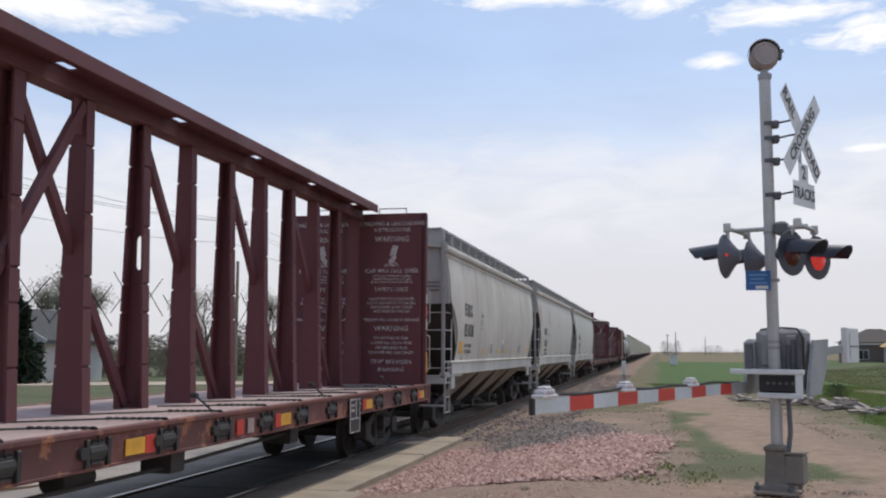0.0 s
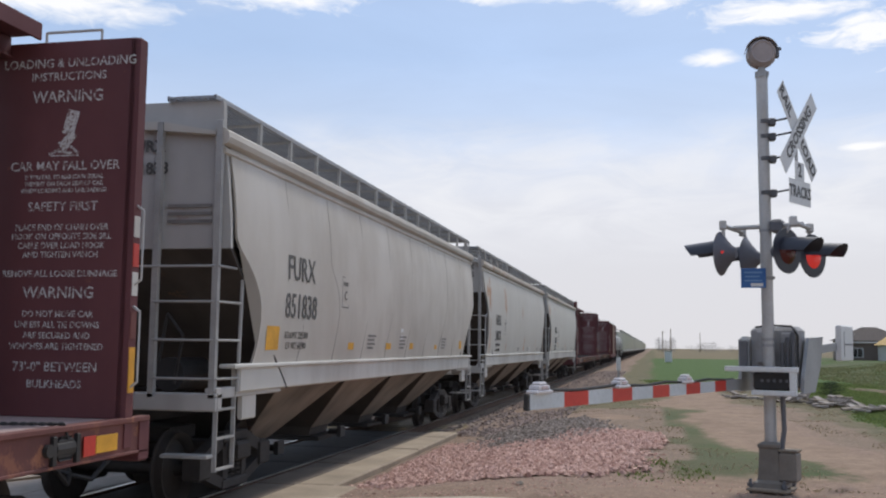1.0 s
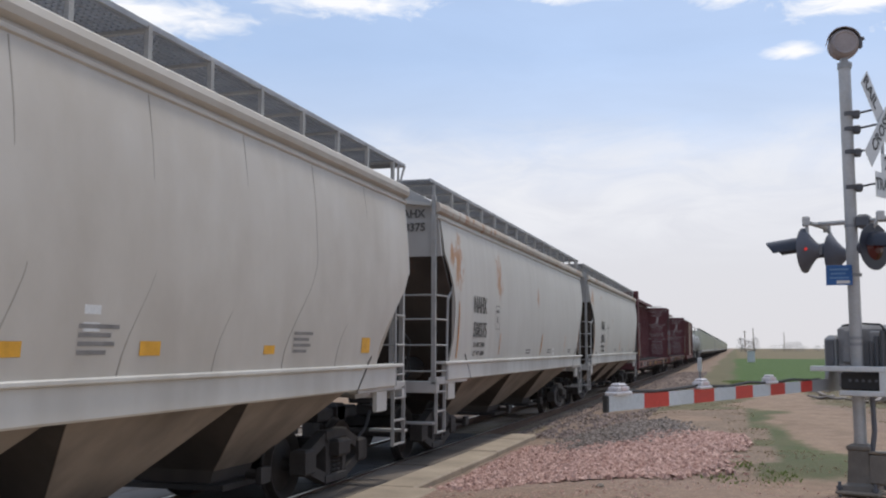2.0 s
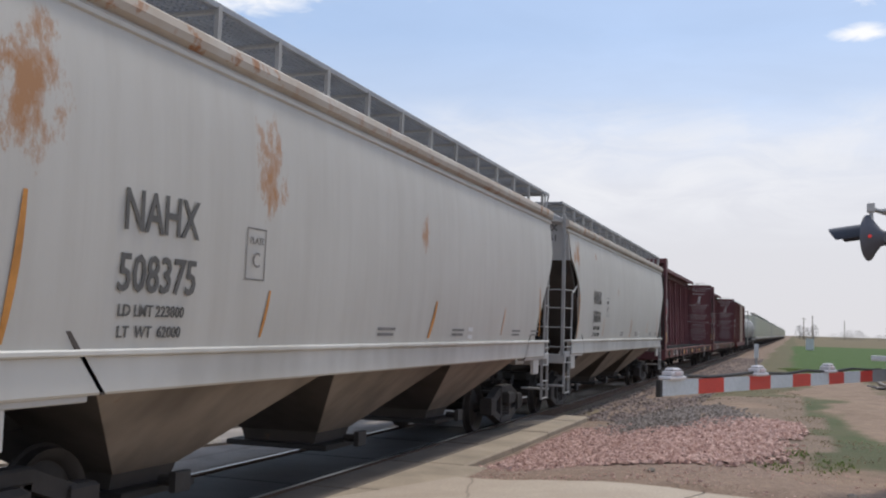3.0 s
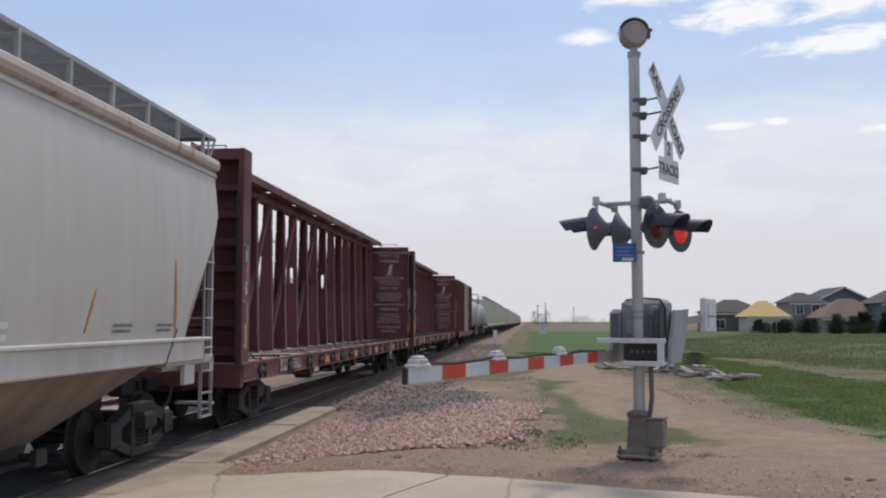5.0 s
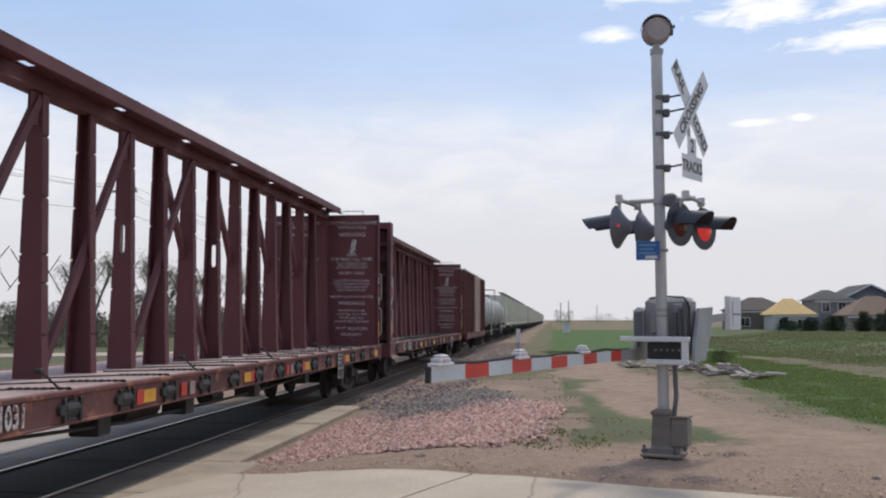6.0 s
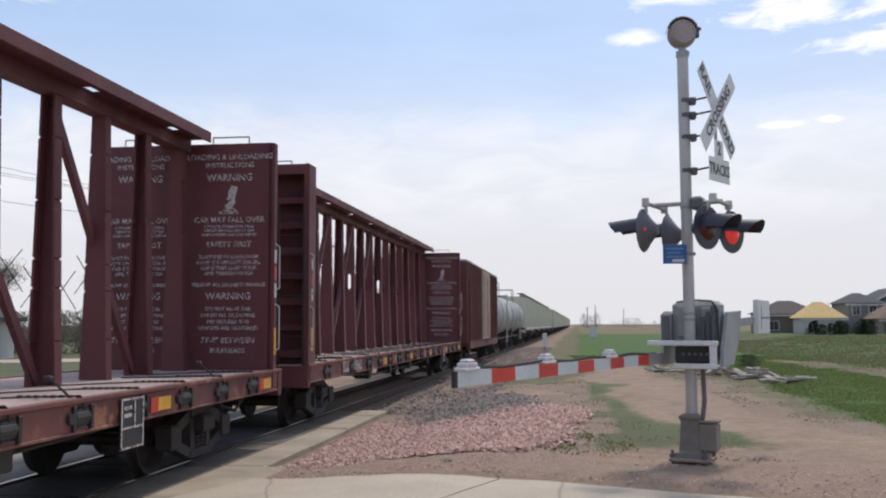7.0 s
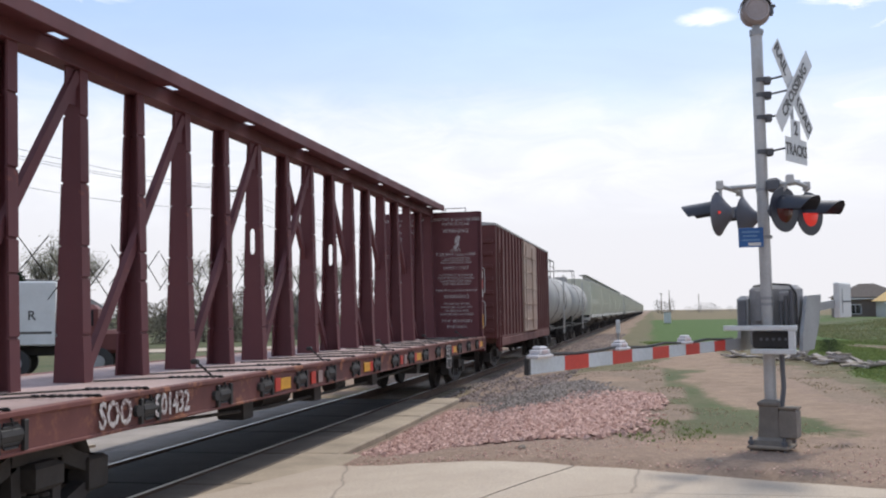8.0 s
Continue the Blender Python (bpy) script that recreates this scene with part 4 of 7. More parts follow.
    for i, j, rising in falls:
        a, b = POSTS[i], POSTS[j]
        dx = 0.05 if rising else -0.05
        lo_y, hi_y = (a + 0.10, b - 0.09) if rising else (b - 0.10, a + 0.09)
        g = Geo().bar((dx, lo_y, z0 + 0.04), (dx, hi_y, z1 - 0.06), 0.08, 0.12)
        way = 1 if rising else -1
        g.slab(dx - 0.012, min(hi_y, hi_y - way * 0.20), z1 - 0.42, dx + 0.012, max(hi_y, hi_y - way * 0.20), z1 - 0.01, 0.004)
        g.slab(dx - 0.012, min(lo_y, lo_y + way * 0.2), z0 + 0.004, dx + 0.012, max(lo_y, lo_y + way * 0.2), z0 + 0.24, 0.004)
        part("diagonal", g, MAROON, car)
    for k, (a, b) in enumerate(zip(POSTS[1:], POSTS[2:])):
        m = (a + b) / 2
        lift = 0.12 * math.sin(k * 2.3)
        for p, q in ((a, m), (m, b)):
            part("tie_cable", Geo().rod((-0.3, p, 2.75 + lift), (-0.3, q, 2.25 + lift), 0.008, 4), BLACK, car)
            part("tie_cable", Geo().rod((-0.32, p, 2.25 + lift), (-0.32, q, 2.75 + lift), 0.008, 4), BLACK, car)
    # sill board near each end
    for y in (L - 5.6,):
        g = Geo().slab(W + 0.012, y, 0.62, W + 0.03, y + 0.52, 1.15, 0.004)
        pl = part("data_plate", g, BLACK, car, "black data plate with pale frame")
        f = Geo()
        for a, b, c, d in ((0, 0.62, 0.52, 0.64), (0, 1.13, 0.52, 1.15), (0, 0.62, 0.02, 1.15), (0.5, 0.62, 0.52, 1.15), (0, 0.83, 0.52, 0.85), (0.3, 0.83, 0.32, 1.15)):
            f.box(W + 0.03, y + a, b, W + 0.036, y + c, d)
        for z in (0.95, 1.03):
            f.box(W + 0.03, y + 0.07, z, W + 0.034, y + 0.24, z + 0.04)
        part("frame", f, WHITE_INK, pl)
    trucks(car, (2.3, L - 2.3))
    coupler(car, 0.0, -1)
    coupler(car, L, 1)
    return car


def side_at(z, k=1.0):
    """Half width of a hopper's curved side at height z."""
    u = (z - 2.75) / 1.6
    return 1.60 - 0.115 * u * u * k - (0.03 * max(0, z - 3.6))


def hopper(name, label, paint, eave, length, ribs, marks, bays, end_mat, void=(3.5, 2.55, 1.20, 0.95), tall_end=False):
    car = thing(name, label, "rail car", "cars of the train")
    L = length
    zs = [1.62, 1.72, 1.85, 2.0, 2.2, 2.4, 2.55, 2.7, 2.85, 3.0, 3.12, 3.25, 3.38, 3.5, 3.6, 3.75, 3.9, 4.05, 4.18]

    head, waist, deep, foot = void     # the open end bay in the near end of the side: top, deepest height, depth, depth at the sill

    def cut(z):
        """How far the side sheet stands back from the near end: an open oval bay under a straight edge."""
        if z >= head:
            return 0.20 + 0.06 * (4.2 - z) / (4.2 - head)
        if z >= waist:
            return 0.26 + (deep - 0.26) * math.sin(math.pi / 2 * (head - z) / (head - waist)) ** 0.85
        return deep - (deep - foot) * ((waist - z) / (waist - 1.62)) ** 2

    def cut_far(z):
        """The same at the far end, where the edge slopes in towards the sill."""
        return 0.10 + 1.20 * (1 - smooth01(1.75, head, z)) ** 0.9

    def along_side(z, u):
        return cut(z) + (L - cut(z) - cut_far(z)) * u

    # curved sides, with thickness
    for s in (-1, 1):
        g = Geo()
        rings = []
        n = 32
        for i in range(n + 1):
            u = i / n
            row = []
            for z in zs:
                y = along_side(z, u)
                bulge = ribs * abs(math.sin(u * math.pi * 9)) ** 0.6
                row.append(Vector((s * (side_at(z) + bulge * (1 - ((z - 2.9) / 1.3) ** 2)), y, z)))
            back = [p - Vector((s * 0.03, 0, 0)) for p in reversed(row)]
            rings.append(row + back)
        g.loft(rings)
        part("side_sheet", g, paint, car, "curved pale grey side sheet" if s > 0 else "", smooth=True)
        g = Geo()
        x0, x1 = sorted((s * 1.44, s * 1.56))
        g.slab(x0, 0.55, 1.35, x1, L - 0.55, 1.645, 0.02)
        x0, x1 = sorted((s * 1.40, s * 1.60))
        g.slab(x0, 0.30, 1.63, x1, L - 0.30, 1.68, 0.012)
        part("side_sill", g, SILL, car, "off-white side sill")
        # eave: a rolled chord
        g = Geo()
        prof = [(1.50, 4.16), (1.56, 4.19), (1.575, 4.25), (1.56, 4.32), (1.50, 4.36), (1.40, 4.36), (1.40, 4.16)]
        g.loft([[Vector((s * x, y, z)) for x, z in prof] for y in (0.0, L / 3, 2 * L / 3, L)])
        part("eave", g, eave, car)
        g = Geo().loft([[Vector((s * x, y, z)) for x, z in ((1.50, 4.06), (1.53, 4.08), (1.53, 4.12), (1.50, 4.14))] for y in (0.02, L - 0.02)])
        part("eave_bead", g, paint, car)
    # seams between the side panels
    if ribs:
        for k in range(1, 9):
            y = k / 9
            pts = [(side_at(z) + 0.002, along_side(z, y), z) for z in zs[:-1]]
            g = Geo()
            for p, q in zip(pts, pts[1:]):
                g.bar(p, q, 0.014, 0.006, (1, 0, 0))
            part("seam", g, SEAM, car)
    # roof and running boards
    g = Geo().loft([[Vector((x, y, z)) for x, z in ((-1.42, 4.32), (-0.75, 4.45), (0, 4.49), (0.75, 4.45), (1.42, 4.32), (1.42, 4.28), (0, 4.42), (-1.42, 4.28))] for y in (0.0, L / 2, L)])
    part("roof", g, paint, car)
    g = Geo()
    for k in range(5):
        g.slab(-0.45, 0.6 + k * (L - 1.2) / 5 + 0.08, 4.46, 0.45, 0.6 + (k + 1) * (L - 1.2) / 5 - 0.08, 4.66, 0.03)
    part("hatch_covers", g, paint, car)
    for s in (-1, 1):
        g = Geo()
        a, b = 0.80, 1.38
        y0, y1 = 0.0, L + 0.30
        for k in range(9):
            x = s * (a + (b - a) * k / 8)
            g.box(x - 0.006, y0, 4.70, x + 0.006, y1, 4.735)
        n = int((y1 - y0) / 0.075)
        for k in range(n + 1):
            y = y0 + (y1 - y0) * k / n
            g.box(min(s * a, s * b), y - 0.005, 4.715, max(s * a, s * b), y + 0.005, 4.738)
        ob = part("running_board", g, GRATING, car, "see-through steel grating walkway")
        tagged(ob, kind="stuff")
        g = Geo()
        for x in (a, b):
            g.slab(s * x - 0.015, y0, 4.69, s * x + 0.015, y1, 4.75, 0.004)
        part("board_rim", g, GRATING, ob)
        n = int(L / 1.08)
        for k in range(n + 1):
            y = 0.25 + (L - 0.5) * k / n
            g = Geo().slab(s * b - 0.022, y - 0.03, 4.34, s * b + 0.022, y + 0.03, 4.72, 0.004).bar((s * a, y, 4.68), (s * b, y, 4.68), 0.05, 0.03)
            part("board_post", g, RAILING, ob)
    for y in (L,):
        w = 1
        g = Geo().box(-1.4, min(y, y + w * 0.3), 4.70, 1.4, max(y, y + w * 0.3), 4.72)
        part("end_walk", g, GRATING, car)
        g = Geo().path([(1.38, y, 4.72), (1.38, y, 4.36)], 0.018, 6).path([(1.38, y + w * 0.3, 4.72), (1.38, y + w * 0.05, 4.36)], 0.018, 6)
        part("end_bracket", g, RAILING, car)
    # ends: upper wall, slope sheet, platform, posts, ladder
    for y, w in ((0.0, 1), (L, -1)):
        crown = 4.70 if w > 0 else 4.34
        rim = crown if tall_end and w > 0 else 4.34
        outline = [(side_at(z) - 0.012, z) for z in (head - 0.06, head + 0.3, 3.9, 4.18)] + [(1.44, min(rim, crown)), (0.8, crown), (-0.8, crown), (-1.44, min(rim, crown))] + [(-side_at(z) + 0.012, z) for z in (4.18, 3.9, head + 0.3, head - 0.06)]
        ends = (y + w * 0.10, y + w * 0.16) if w > 0 else (y + w * 0.02, y + w * 0.08)
        g = Geo().loft([[Vector((x, yy, z)) for x, z in outline] for yy in ends])
        part("end_wall", g, end_mat, car, "grey end wall")
        for x in (-1.46, -0.72, 0.72, 1.46):
            part("end_post", Geo().slab(x - 0.035, min(y - w * 0.02, y + w * 0.05), 1.3, x + 0.035, max(y - w * 0.02, y + w * 0.05), 4.45 if w > 0 else 4.3, 0.008), RAILING if x > 0 else end_mat, car)
        # slope sheet: the end bay's shade is painted into its dark colour
        zt = head - 0.02
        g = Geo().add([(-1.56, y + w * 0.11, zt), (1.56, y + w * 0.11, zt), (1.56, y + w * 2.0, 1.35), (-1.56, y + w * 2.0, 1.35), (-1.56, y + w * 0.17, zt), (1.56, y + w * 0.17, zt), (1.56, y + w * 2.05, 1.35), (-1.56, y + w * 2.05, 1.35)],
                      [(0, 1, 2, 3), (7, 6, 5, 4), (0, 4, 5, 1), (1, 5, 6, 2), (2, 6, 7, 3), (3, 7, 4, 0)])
        part("slope_sheet", g, SHADED_GRIME, car, "sloped end sheet, coloured dark for the shade of the bay")
        # added dark plates that fill the bay's sides and stand in for its shade
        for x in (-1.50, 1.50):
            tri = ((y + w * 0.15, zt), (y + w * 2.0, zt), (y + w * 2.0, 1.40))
            part("bay_filler", Geo().loft([[Vector((x + dx, yy, z)) for yy, z in tri] for dx in (-0.006, 0.006)]), SHADED_GRIME, car)
        g = Geo().slab(-1.52, min(y - w * 0.02, y + w * 0.14), 1.16, 1.52, max(y - w * 0.02, y + w * 0.14), 1.36, 0.015)
        g.slab(-1.52, min(y, y + w * 1.9), 1.30, -1.38, max(y, y + w * 1.9), 1.42, 0.01).slab(1.38, min(y, y + w * 1.9), 1.30, 1.52, max(y, y + w * 1.9), 1.42, 0.01)
        for x in (-1.0, 0, 1.0):
            g.slab(x - 0.04, min(y + w * 0.05, y + w * 0.8), 1.18, x + 0.04, max(y + w * 0.05, y + w * 0.8), 1.28, 0.005)
        part("end_platform", g, GREY_END, car)
        g = Geo().slab(1.44, min(y + w * 0.75, y + w * 1.15), 1.02, 1.50, max(y + w * 0.75, y + w * 1.15), 1.62, 0.015)
        part("jacking_pad", g, SILL, car)
        g = Geo().rod((0.75, y + w * 0.35, 1.55), (0.75, y + w * 1.1, 1.55), 0.2, 14)
        part("air_reservoir", g, BLACK, car)
        g = Geo().slab(-0.5, min(y + w * 0.3, y + w * 0.7), 1.42, 0.1, max(y + w * 0.3, y + w * 0.7), 1.95, 0.03)
        g.path([(0.9, y + w * 0.2, 1.45), (1.0, y + w * 0.18, 2.0), (0.8, y + w * 0.18, 2.25), (0.7, y + w * 0.2, 1.7)], 0.02, 6)
        part("brake_gear", g, BLACK, car)
        # corner ladder: a short stile bent into the side sheet, rungs round the corner, a hanging step below
        bend = cut(2.95) if w > 0 else cut_far(2.95)
        part("side_stile", Geo().path([(1.54, y + w * 0.50, 1.36), (1.545, y + w * 0.55, 2.72), (1.57, y + w * max(bend, 0.62), 2.95)], 0.022, 8), RAILING, car)
        for z in (1.52, 1.95, 2.38, 2.78):
            part("rung", Geo().rod((1.50, y, z), (1.545, y + w * 0.53, z), 0.016, 6), RAILING, car)
            part("rung", Geo().rod((0.72, y - w * 0.02, z), (1.46, y - w * 0.02, z), 0.016, 6), RAILING, car)
        part("end_brace", Geo().rod((-1.46, y - w * 0.02, 2.78), (0.72, y - w * 0.02, 2.78), 0.016, 6), RAILING, car)
        step = Geo().bar((1.50, y + w * 0.03, 0.50), (1.50, y + w * 0.03, 1.36), 0.05, 0.02, (0, 1, 0)).bar((1.50, y + w * 0.50, 0.50), (1.50, y + w * 0.50, 1.36), 0.05, 0.02, (0, 1, 0))
        for z in (0.52, 0.86, 1.18):
            step.bar((1.50, y + w * 0.03, z), (1.50, y + w * 0.50, z), 0.05, 0.025)
        part("hanging_step", step, RAILING, car)
        g = Geo().slab(0.95, min(y - w * 0.16, y), 0.66, 1.5, max(y - w * 0.16, y), 0.70, 0.006)
        part("stirrup", g, RAILING, car)
    # hopper bottoms: bays with dark gaps
    g = Geo().slab(-0.2, 0.4, 0.95, 0.2, L - 0.4, 1.35, 0.02)
    part("center_sill", g, BLACK, car)
    first, last = 1.95, L - 1.95
    step = (last - first) / bays
    for k in range(bays):
        a, b = first + k * step, first + (k + 1) * step
        mid = (a + b) / 2
        rings = [[Vector(p) for p in ((-1.48, a + 0.06, 1.42), (1.48, a + 0.06, 1.42), (1.48, b - 0.06, 1.42), (-1.48, b - 0.06, 1.42))],
                 [Vector(p) for p in ((-0.55, mid - 0.48, 0.52), (0.55, mid - 0.48, 0.52), (0.55, mid + 0.48, 0.52), (-0.55, mid + 0.48, 0.52))],
                 [Vector(p) for p in ((-0.50, mid - 0.45, 0.36), (0.50, mid - 0.45, 0.36), (0.50, mid + 0.45, 0.36), (-0.50, mid + 0.45, 0.36))]]
        # end slopes carry painted shade in their colour; only the sides stay beige
        bay = part("hopper_bay", Geo().loft(rings), SHADED_GRIME, car, "grimy sloped hopper bottom, darkened in colour for shade")
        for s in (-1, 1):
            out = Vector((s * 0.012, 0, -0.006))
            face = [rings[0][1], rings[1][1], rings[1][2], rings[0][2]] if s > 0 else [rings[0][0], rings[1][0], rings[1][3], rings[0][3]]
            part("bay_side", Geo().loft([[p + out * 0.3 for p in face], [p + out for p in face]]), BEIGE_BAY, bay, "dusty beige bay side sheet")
        g = Geo().slab(-0.72, mid - 0.55, 0.30, 0.72, mid + 0.55, 0.37, 0.01).rod((0.72, mid, 0.42), (0.95, mid, 0.42), 0.05, 8).slab(0.90, mid - 0.12, 0.33, 0.97, mid + 0.12, 0.52, 0.01)
        part("outlet_gate", g, BLACK, bay)
    trucks(car, (1.55, L - 1.55))
    coupler(car, 0.0, -1)
    coupler(car, L, 1)
    marks(car)
    return car


def on_side(y, z):
    """Pose for lettering on the curved side."""
    d = side_at(z + 0.05) - side_at(z - 0.05)
    tilt = math.degrees(math.atan2(d, 0.1))
    return pose(side_at(z) + 0.014, y, z, 90 + tilt, 0, 90)


def run_mark(car, y, z0, z1, lean, w=0.05):
    g = Geo()
    n = 6
    for i in range(n):
        za, zb = z0 + (z1 - z0) * i / n, z0 + (z1 - z0) * (i + 1) / n
        ya, yb = y + lean * i / n, y + lean * (i + 1) / n
        wa, wb = (w * (0.55 + 0.45 * math.sin(math.pi * (j + 0.6) / (n + 0.6))) for j in (i, i + 1))
        g.add([(side_at(za) + 0.009, ya, za), (side_at(za) + 0.009, ya + wa, za), (side_at(zb) + 0.009, yb + wb, zb), (side_at(zb) + 0.009, yb, zb)], [(0, 1, 2, 3)])
    part("rust_run", g, ORANGE_MARK, car, "orange rust run")


def small_lines(car, y, z, widths, h=0.05, mat=None):
    g = Geo()
    for i, w in enumerate(widths):
        zz = z - i * h * 1.9
        g.add([(side_at(zz) + 0.009, y, zz), (side_at(zz) + 0.009, y + w, zz), (side_at(zz + h) + 0.009, y + w, zz + h), (side_at(zz + h) + 0.009, y, zz + h)], [(0, 1, 2, 3)])
    part("small_lettering", g, mat or GREY_INK, car)


def plate_c(car, y, z, ink):
    g = Geo()
    for a, b, c, d in ((-0.17, -0.24, 0.17, -0.225), (-0.17, 0.225, 0.17, 0.24), (-0.17, -0.24, -0.155, 0.24), (0.155, -0.24, 0.17, 0.24)):
        g.add([(side_at(z + b) + 0.01, y + a, z + b), (side_at(z + b) + 0.01, y + c, z + b), (side_at(z + d) + 0.01, y + c, z + d), (side_at(z + d) + 0.01, y + a, z + d)], [(0, 1, 2, 3)])
    part("plate_frame", g, ink, car)
    letters("PLATE", 0.09, ink, car, on_side(y, z + 0.12))
    letters("C", 0.2, ink, car, on_side(y, z - 0.06))


def marks_a(car):
    letters("FURX", 0.46, BLACK_INK, car, on_side(2.35, 2.90), "reporting_mark", 0.004, wide=0.92)
    letters("851838", 0.46, BLACK_INK, car, on_side(2.38, 2.40), "reporting_mark", 0.004, wide=0.88)
    letters("LD.LMT 225300", 0.13, BLACK_INK, car, on_side(2.25, 2.03), "load_lettering")
    letters("LT WT 60700", 0.13, BLACK_INK, car, on_side(2.25, 1.89), "load_lettering")
    plate_c(car, 4.29, 2.72, BLACK_INK)
    for y, w, h in ((1.22, 0.42, 0.30), (4.55, 0.30, 0.11), (6.75, 0.36, 0.11), (8.5, 0.30, 0.12), (10.7, 0.25, 0.09), (13.45, 0.30, 0.20)):
        g = Geo().add([(side_at(1.84) + 0.009, y, 1.84), (side_at(1.84) + 0.009, y + w, 1.84), (side_at(1.84 + h) + 0.009, y + w, 1.84 + h), (side_at(1.84 + h) + 0.009, y, 1.84 + h)], [(0, 1, 2, 3)])
        part("reflector", g, YELLOW, car, "yellow reflective strip")
    for y in (5.6, 7.7, 11.4):
        small_lines(car, y, 2.05, (0.5, 0.4, 0.45, 0.35), 0.035)
    small_lines(car, 7.75, 2.16, (0.2, 0.2), 0.07, SIGN_WHITE)
    letters("FURX", 0.19, BLACK_INK, car, pose(0.50, 0.085, 4.18, 90, 0, 0), "reporting_mark", 0.006)
    letters("851838", 0.19, BLACK_INK, car, pose(0.50, 0.085, 3.92, 90, 0, 0), "reporting_mark", 0.006)
    g = Geo()
    for k in range(3):
        g.box(0.80, 0.082, 3.46 - k * 0.09, 1.35, 0.092, 3.50 - k * 0.09)
    part("small_lettering", g, GREY_INK, car)


def marks_b(digits):
    def put(car):
        ink = BLACK_INK
        at_y = 2.56 if digits == "508375" else 3.28
        letters("NAHX", 0.44, ink, car, on_side(at_y, 2.70), "reporting_mark", 0.006, wide=0.76)
        letters(digits, 0.40, ink, car, on_side(at_y, 2.23), "reporting_mark", 0.006, wide=0.84)
        letters("LD LMT 223800", 0.125, ink, car, on_side(at_y - 0.05, 1.96), "reporting_mark", 0.002)
        letters("LT  WT  62000", 0.125, ink, car, on_side(at_y - 0.05, 1.80), "reporting_mark", 0.002)
        plate_c(car, at_y + 1.42, 2.52, GREY_INK)
        run_mark(car, 0.98, 1.72, 2.72, 0.10, 0.07)
        run_mark(car, 4.15, 1.76, 2.20, 0.12)
        run_mark(car, 8.6, 1.74, 2.25, 0.25, 0.10)
        run_mark(car, 12.1, 1.78, 2.25, 0.2, 0.04)
        run_mark(car, L_B - 1.05, 1.75, 2.7, -0.14, 0.06)
        for y in (6.9, 9.6, 12.8, 14.1):
            small_lines(car, y, 1.84, (0.55, 0.5), 0.035)
        small_lines(car, 10.35, 1.84, (0.22, 0.22), 0.06, SIGN_WHITE)
        letters("NAHX", 0.19, BLACK_INK, car, pose(1.0, 0.085, 4.16, 90, 0, 0), "reporting_mark", 0.006)
        letters(digits, 0.19, BLACK_INK, car, pose(1.0, 0.085, 3.93, 90, 0, 0), "reporting_mark", 0.006)
    return put


def rust_mat(name, spots):
    """Rust bleeding through the paint in two places of the side, thinning outwards."""
    m = Mat(name, 0.55)
    streak = m.noise(1.0, 6, 0.62, m.scaled(4, 4, 0.3))
    broad = m.noise(0.9, 5, 0.6, m.scaled(1, 1, 0.7))
    c = m.mix(m.math("MULTIPLY", m.ramp(streak, [(0.42, 0.0), (0.75, 1.0)]), 0.4), (0.50, 0.475, 0.435), (0.38, 0.345, 0.30))
    c = m.mix(m.math("MULTIPLY", m.ramp(broad, [(0.4, 0.0), (0.7, 1.0)]), 0.4), c, (0.40, 0.37, 0.33))
    ragged = m.noise(4.5, 9, 0.75, m.scaled(1, 1, 0.55))
    for y, z, r in spots:
        dy, dz = m.math("SUBTRACT", m.axis(1), y), m.math("SUBTRACT", m.axis(2), z)
        d = m.math("SQRT", m.math("ADD", m.math("MULTIPLY", dy, dy), m.math("MULTIPLY", m.math("MULTIPLY", dz, dz), 0.45)))
        k = m.math("ADD", m.math("DIVIDE", d, r), m.math("MULTIPLY", m.math("SUBTRACT", ragged, 0.5), 3.4))
        c = m.mix(m.ramp(k, [(0.15, 0.95), (0.45, 0.6), (0.75, 0.0)]), c, (0.36, 0.165, 0.06))
    return m.bump(m.noise(38, 3), 0.06, 0.01).done(c)


HOPPER_RUST = rust_mat("rust_stained_grey_paint", ((1.15, 3.41, 0.40), (0.75, 3.50, 0.24), (4.2, 3.36, 0.38), (8.4, 3.12, 0.22)))
HOPPER_B = rust_mat("rust_spotted_grey_paint", ((0.98, 3.66, 0.30), (0.62, 3.55, 0.16), (3.2, 3.75, 0.10), (6.4, 3.0, 0.12)))
L_A, L_B = 15.4, 15.8
cars = []          # every car with its place on the line at the start

beam = centerbeam()
cars.append((beam, -2.39))
beam_b, beam_c = copy_thing(beam, Matrix()), copy_thing(beam, Matrix())
cars += [(beam_b, 74.05), (beam_c, 98.33)]
hop_a = hopper("covered_hopper_car", "warm grey curved-side covered hopper car with yellow reflectors", HOPPER_A, HOPPER_A, L_A, 0.012, marks_a, 4, GREY_END, (3.05, 2.25, 1.04, 0.86), True)
cars.append((hop_a, 21.75))
hop_b = hopper("covered_hopper_car", "pale grey covered hopper car stained with rust", HOPPER_RUST, RUSTY_EAVE, L_B, 0.0, marks_b("508375"), 3, GREY_END, (3.5, 2.55, 0.86, 0.62))
cars.append((hop_b, 38.75))
hop_c = hopper("covered_hopper_car", "pale grey covered hopper car with rusty eaves and runs", HOPPER_B, RUSTY_EAVE, 16.5, 0.0, marks_b("508361"), 3, GREY_END)
cars.append((hop_c, 56.05))
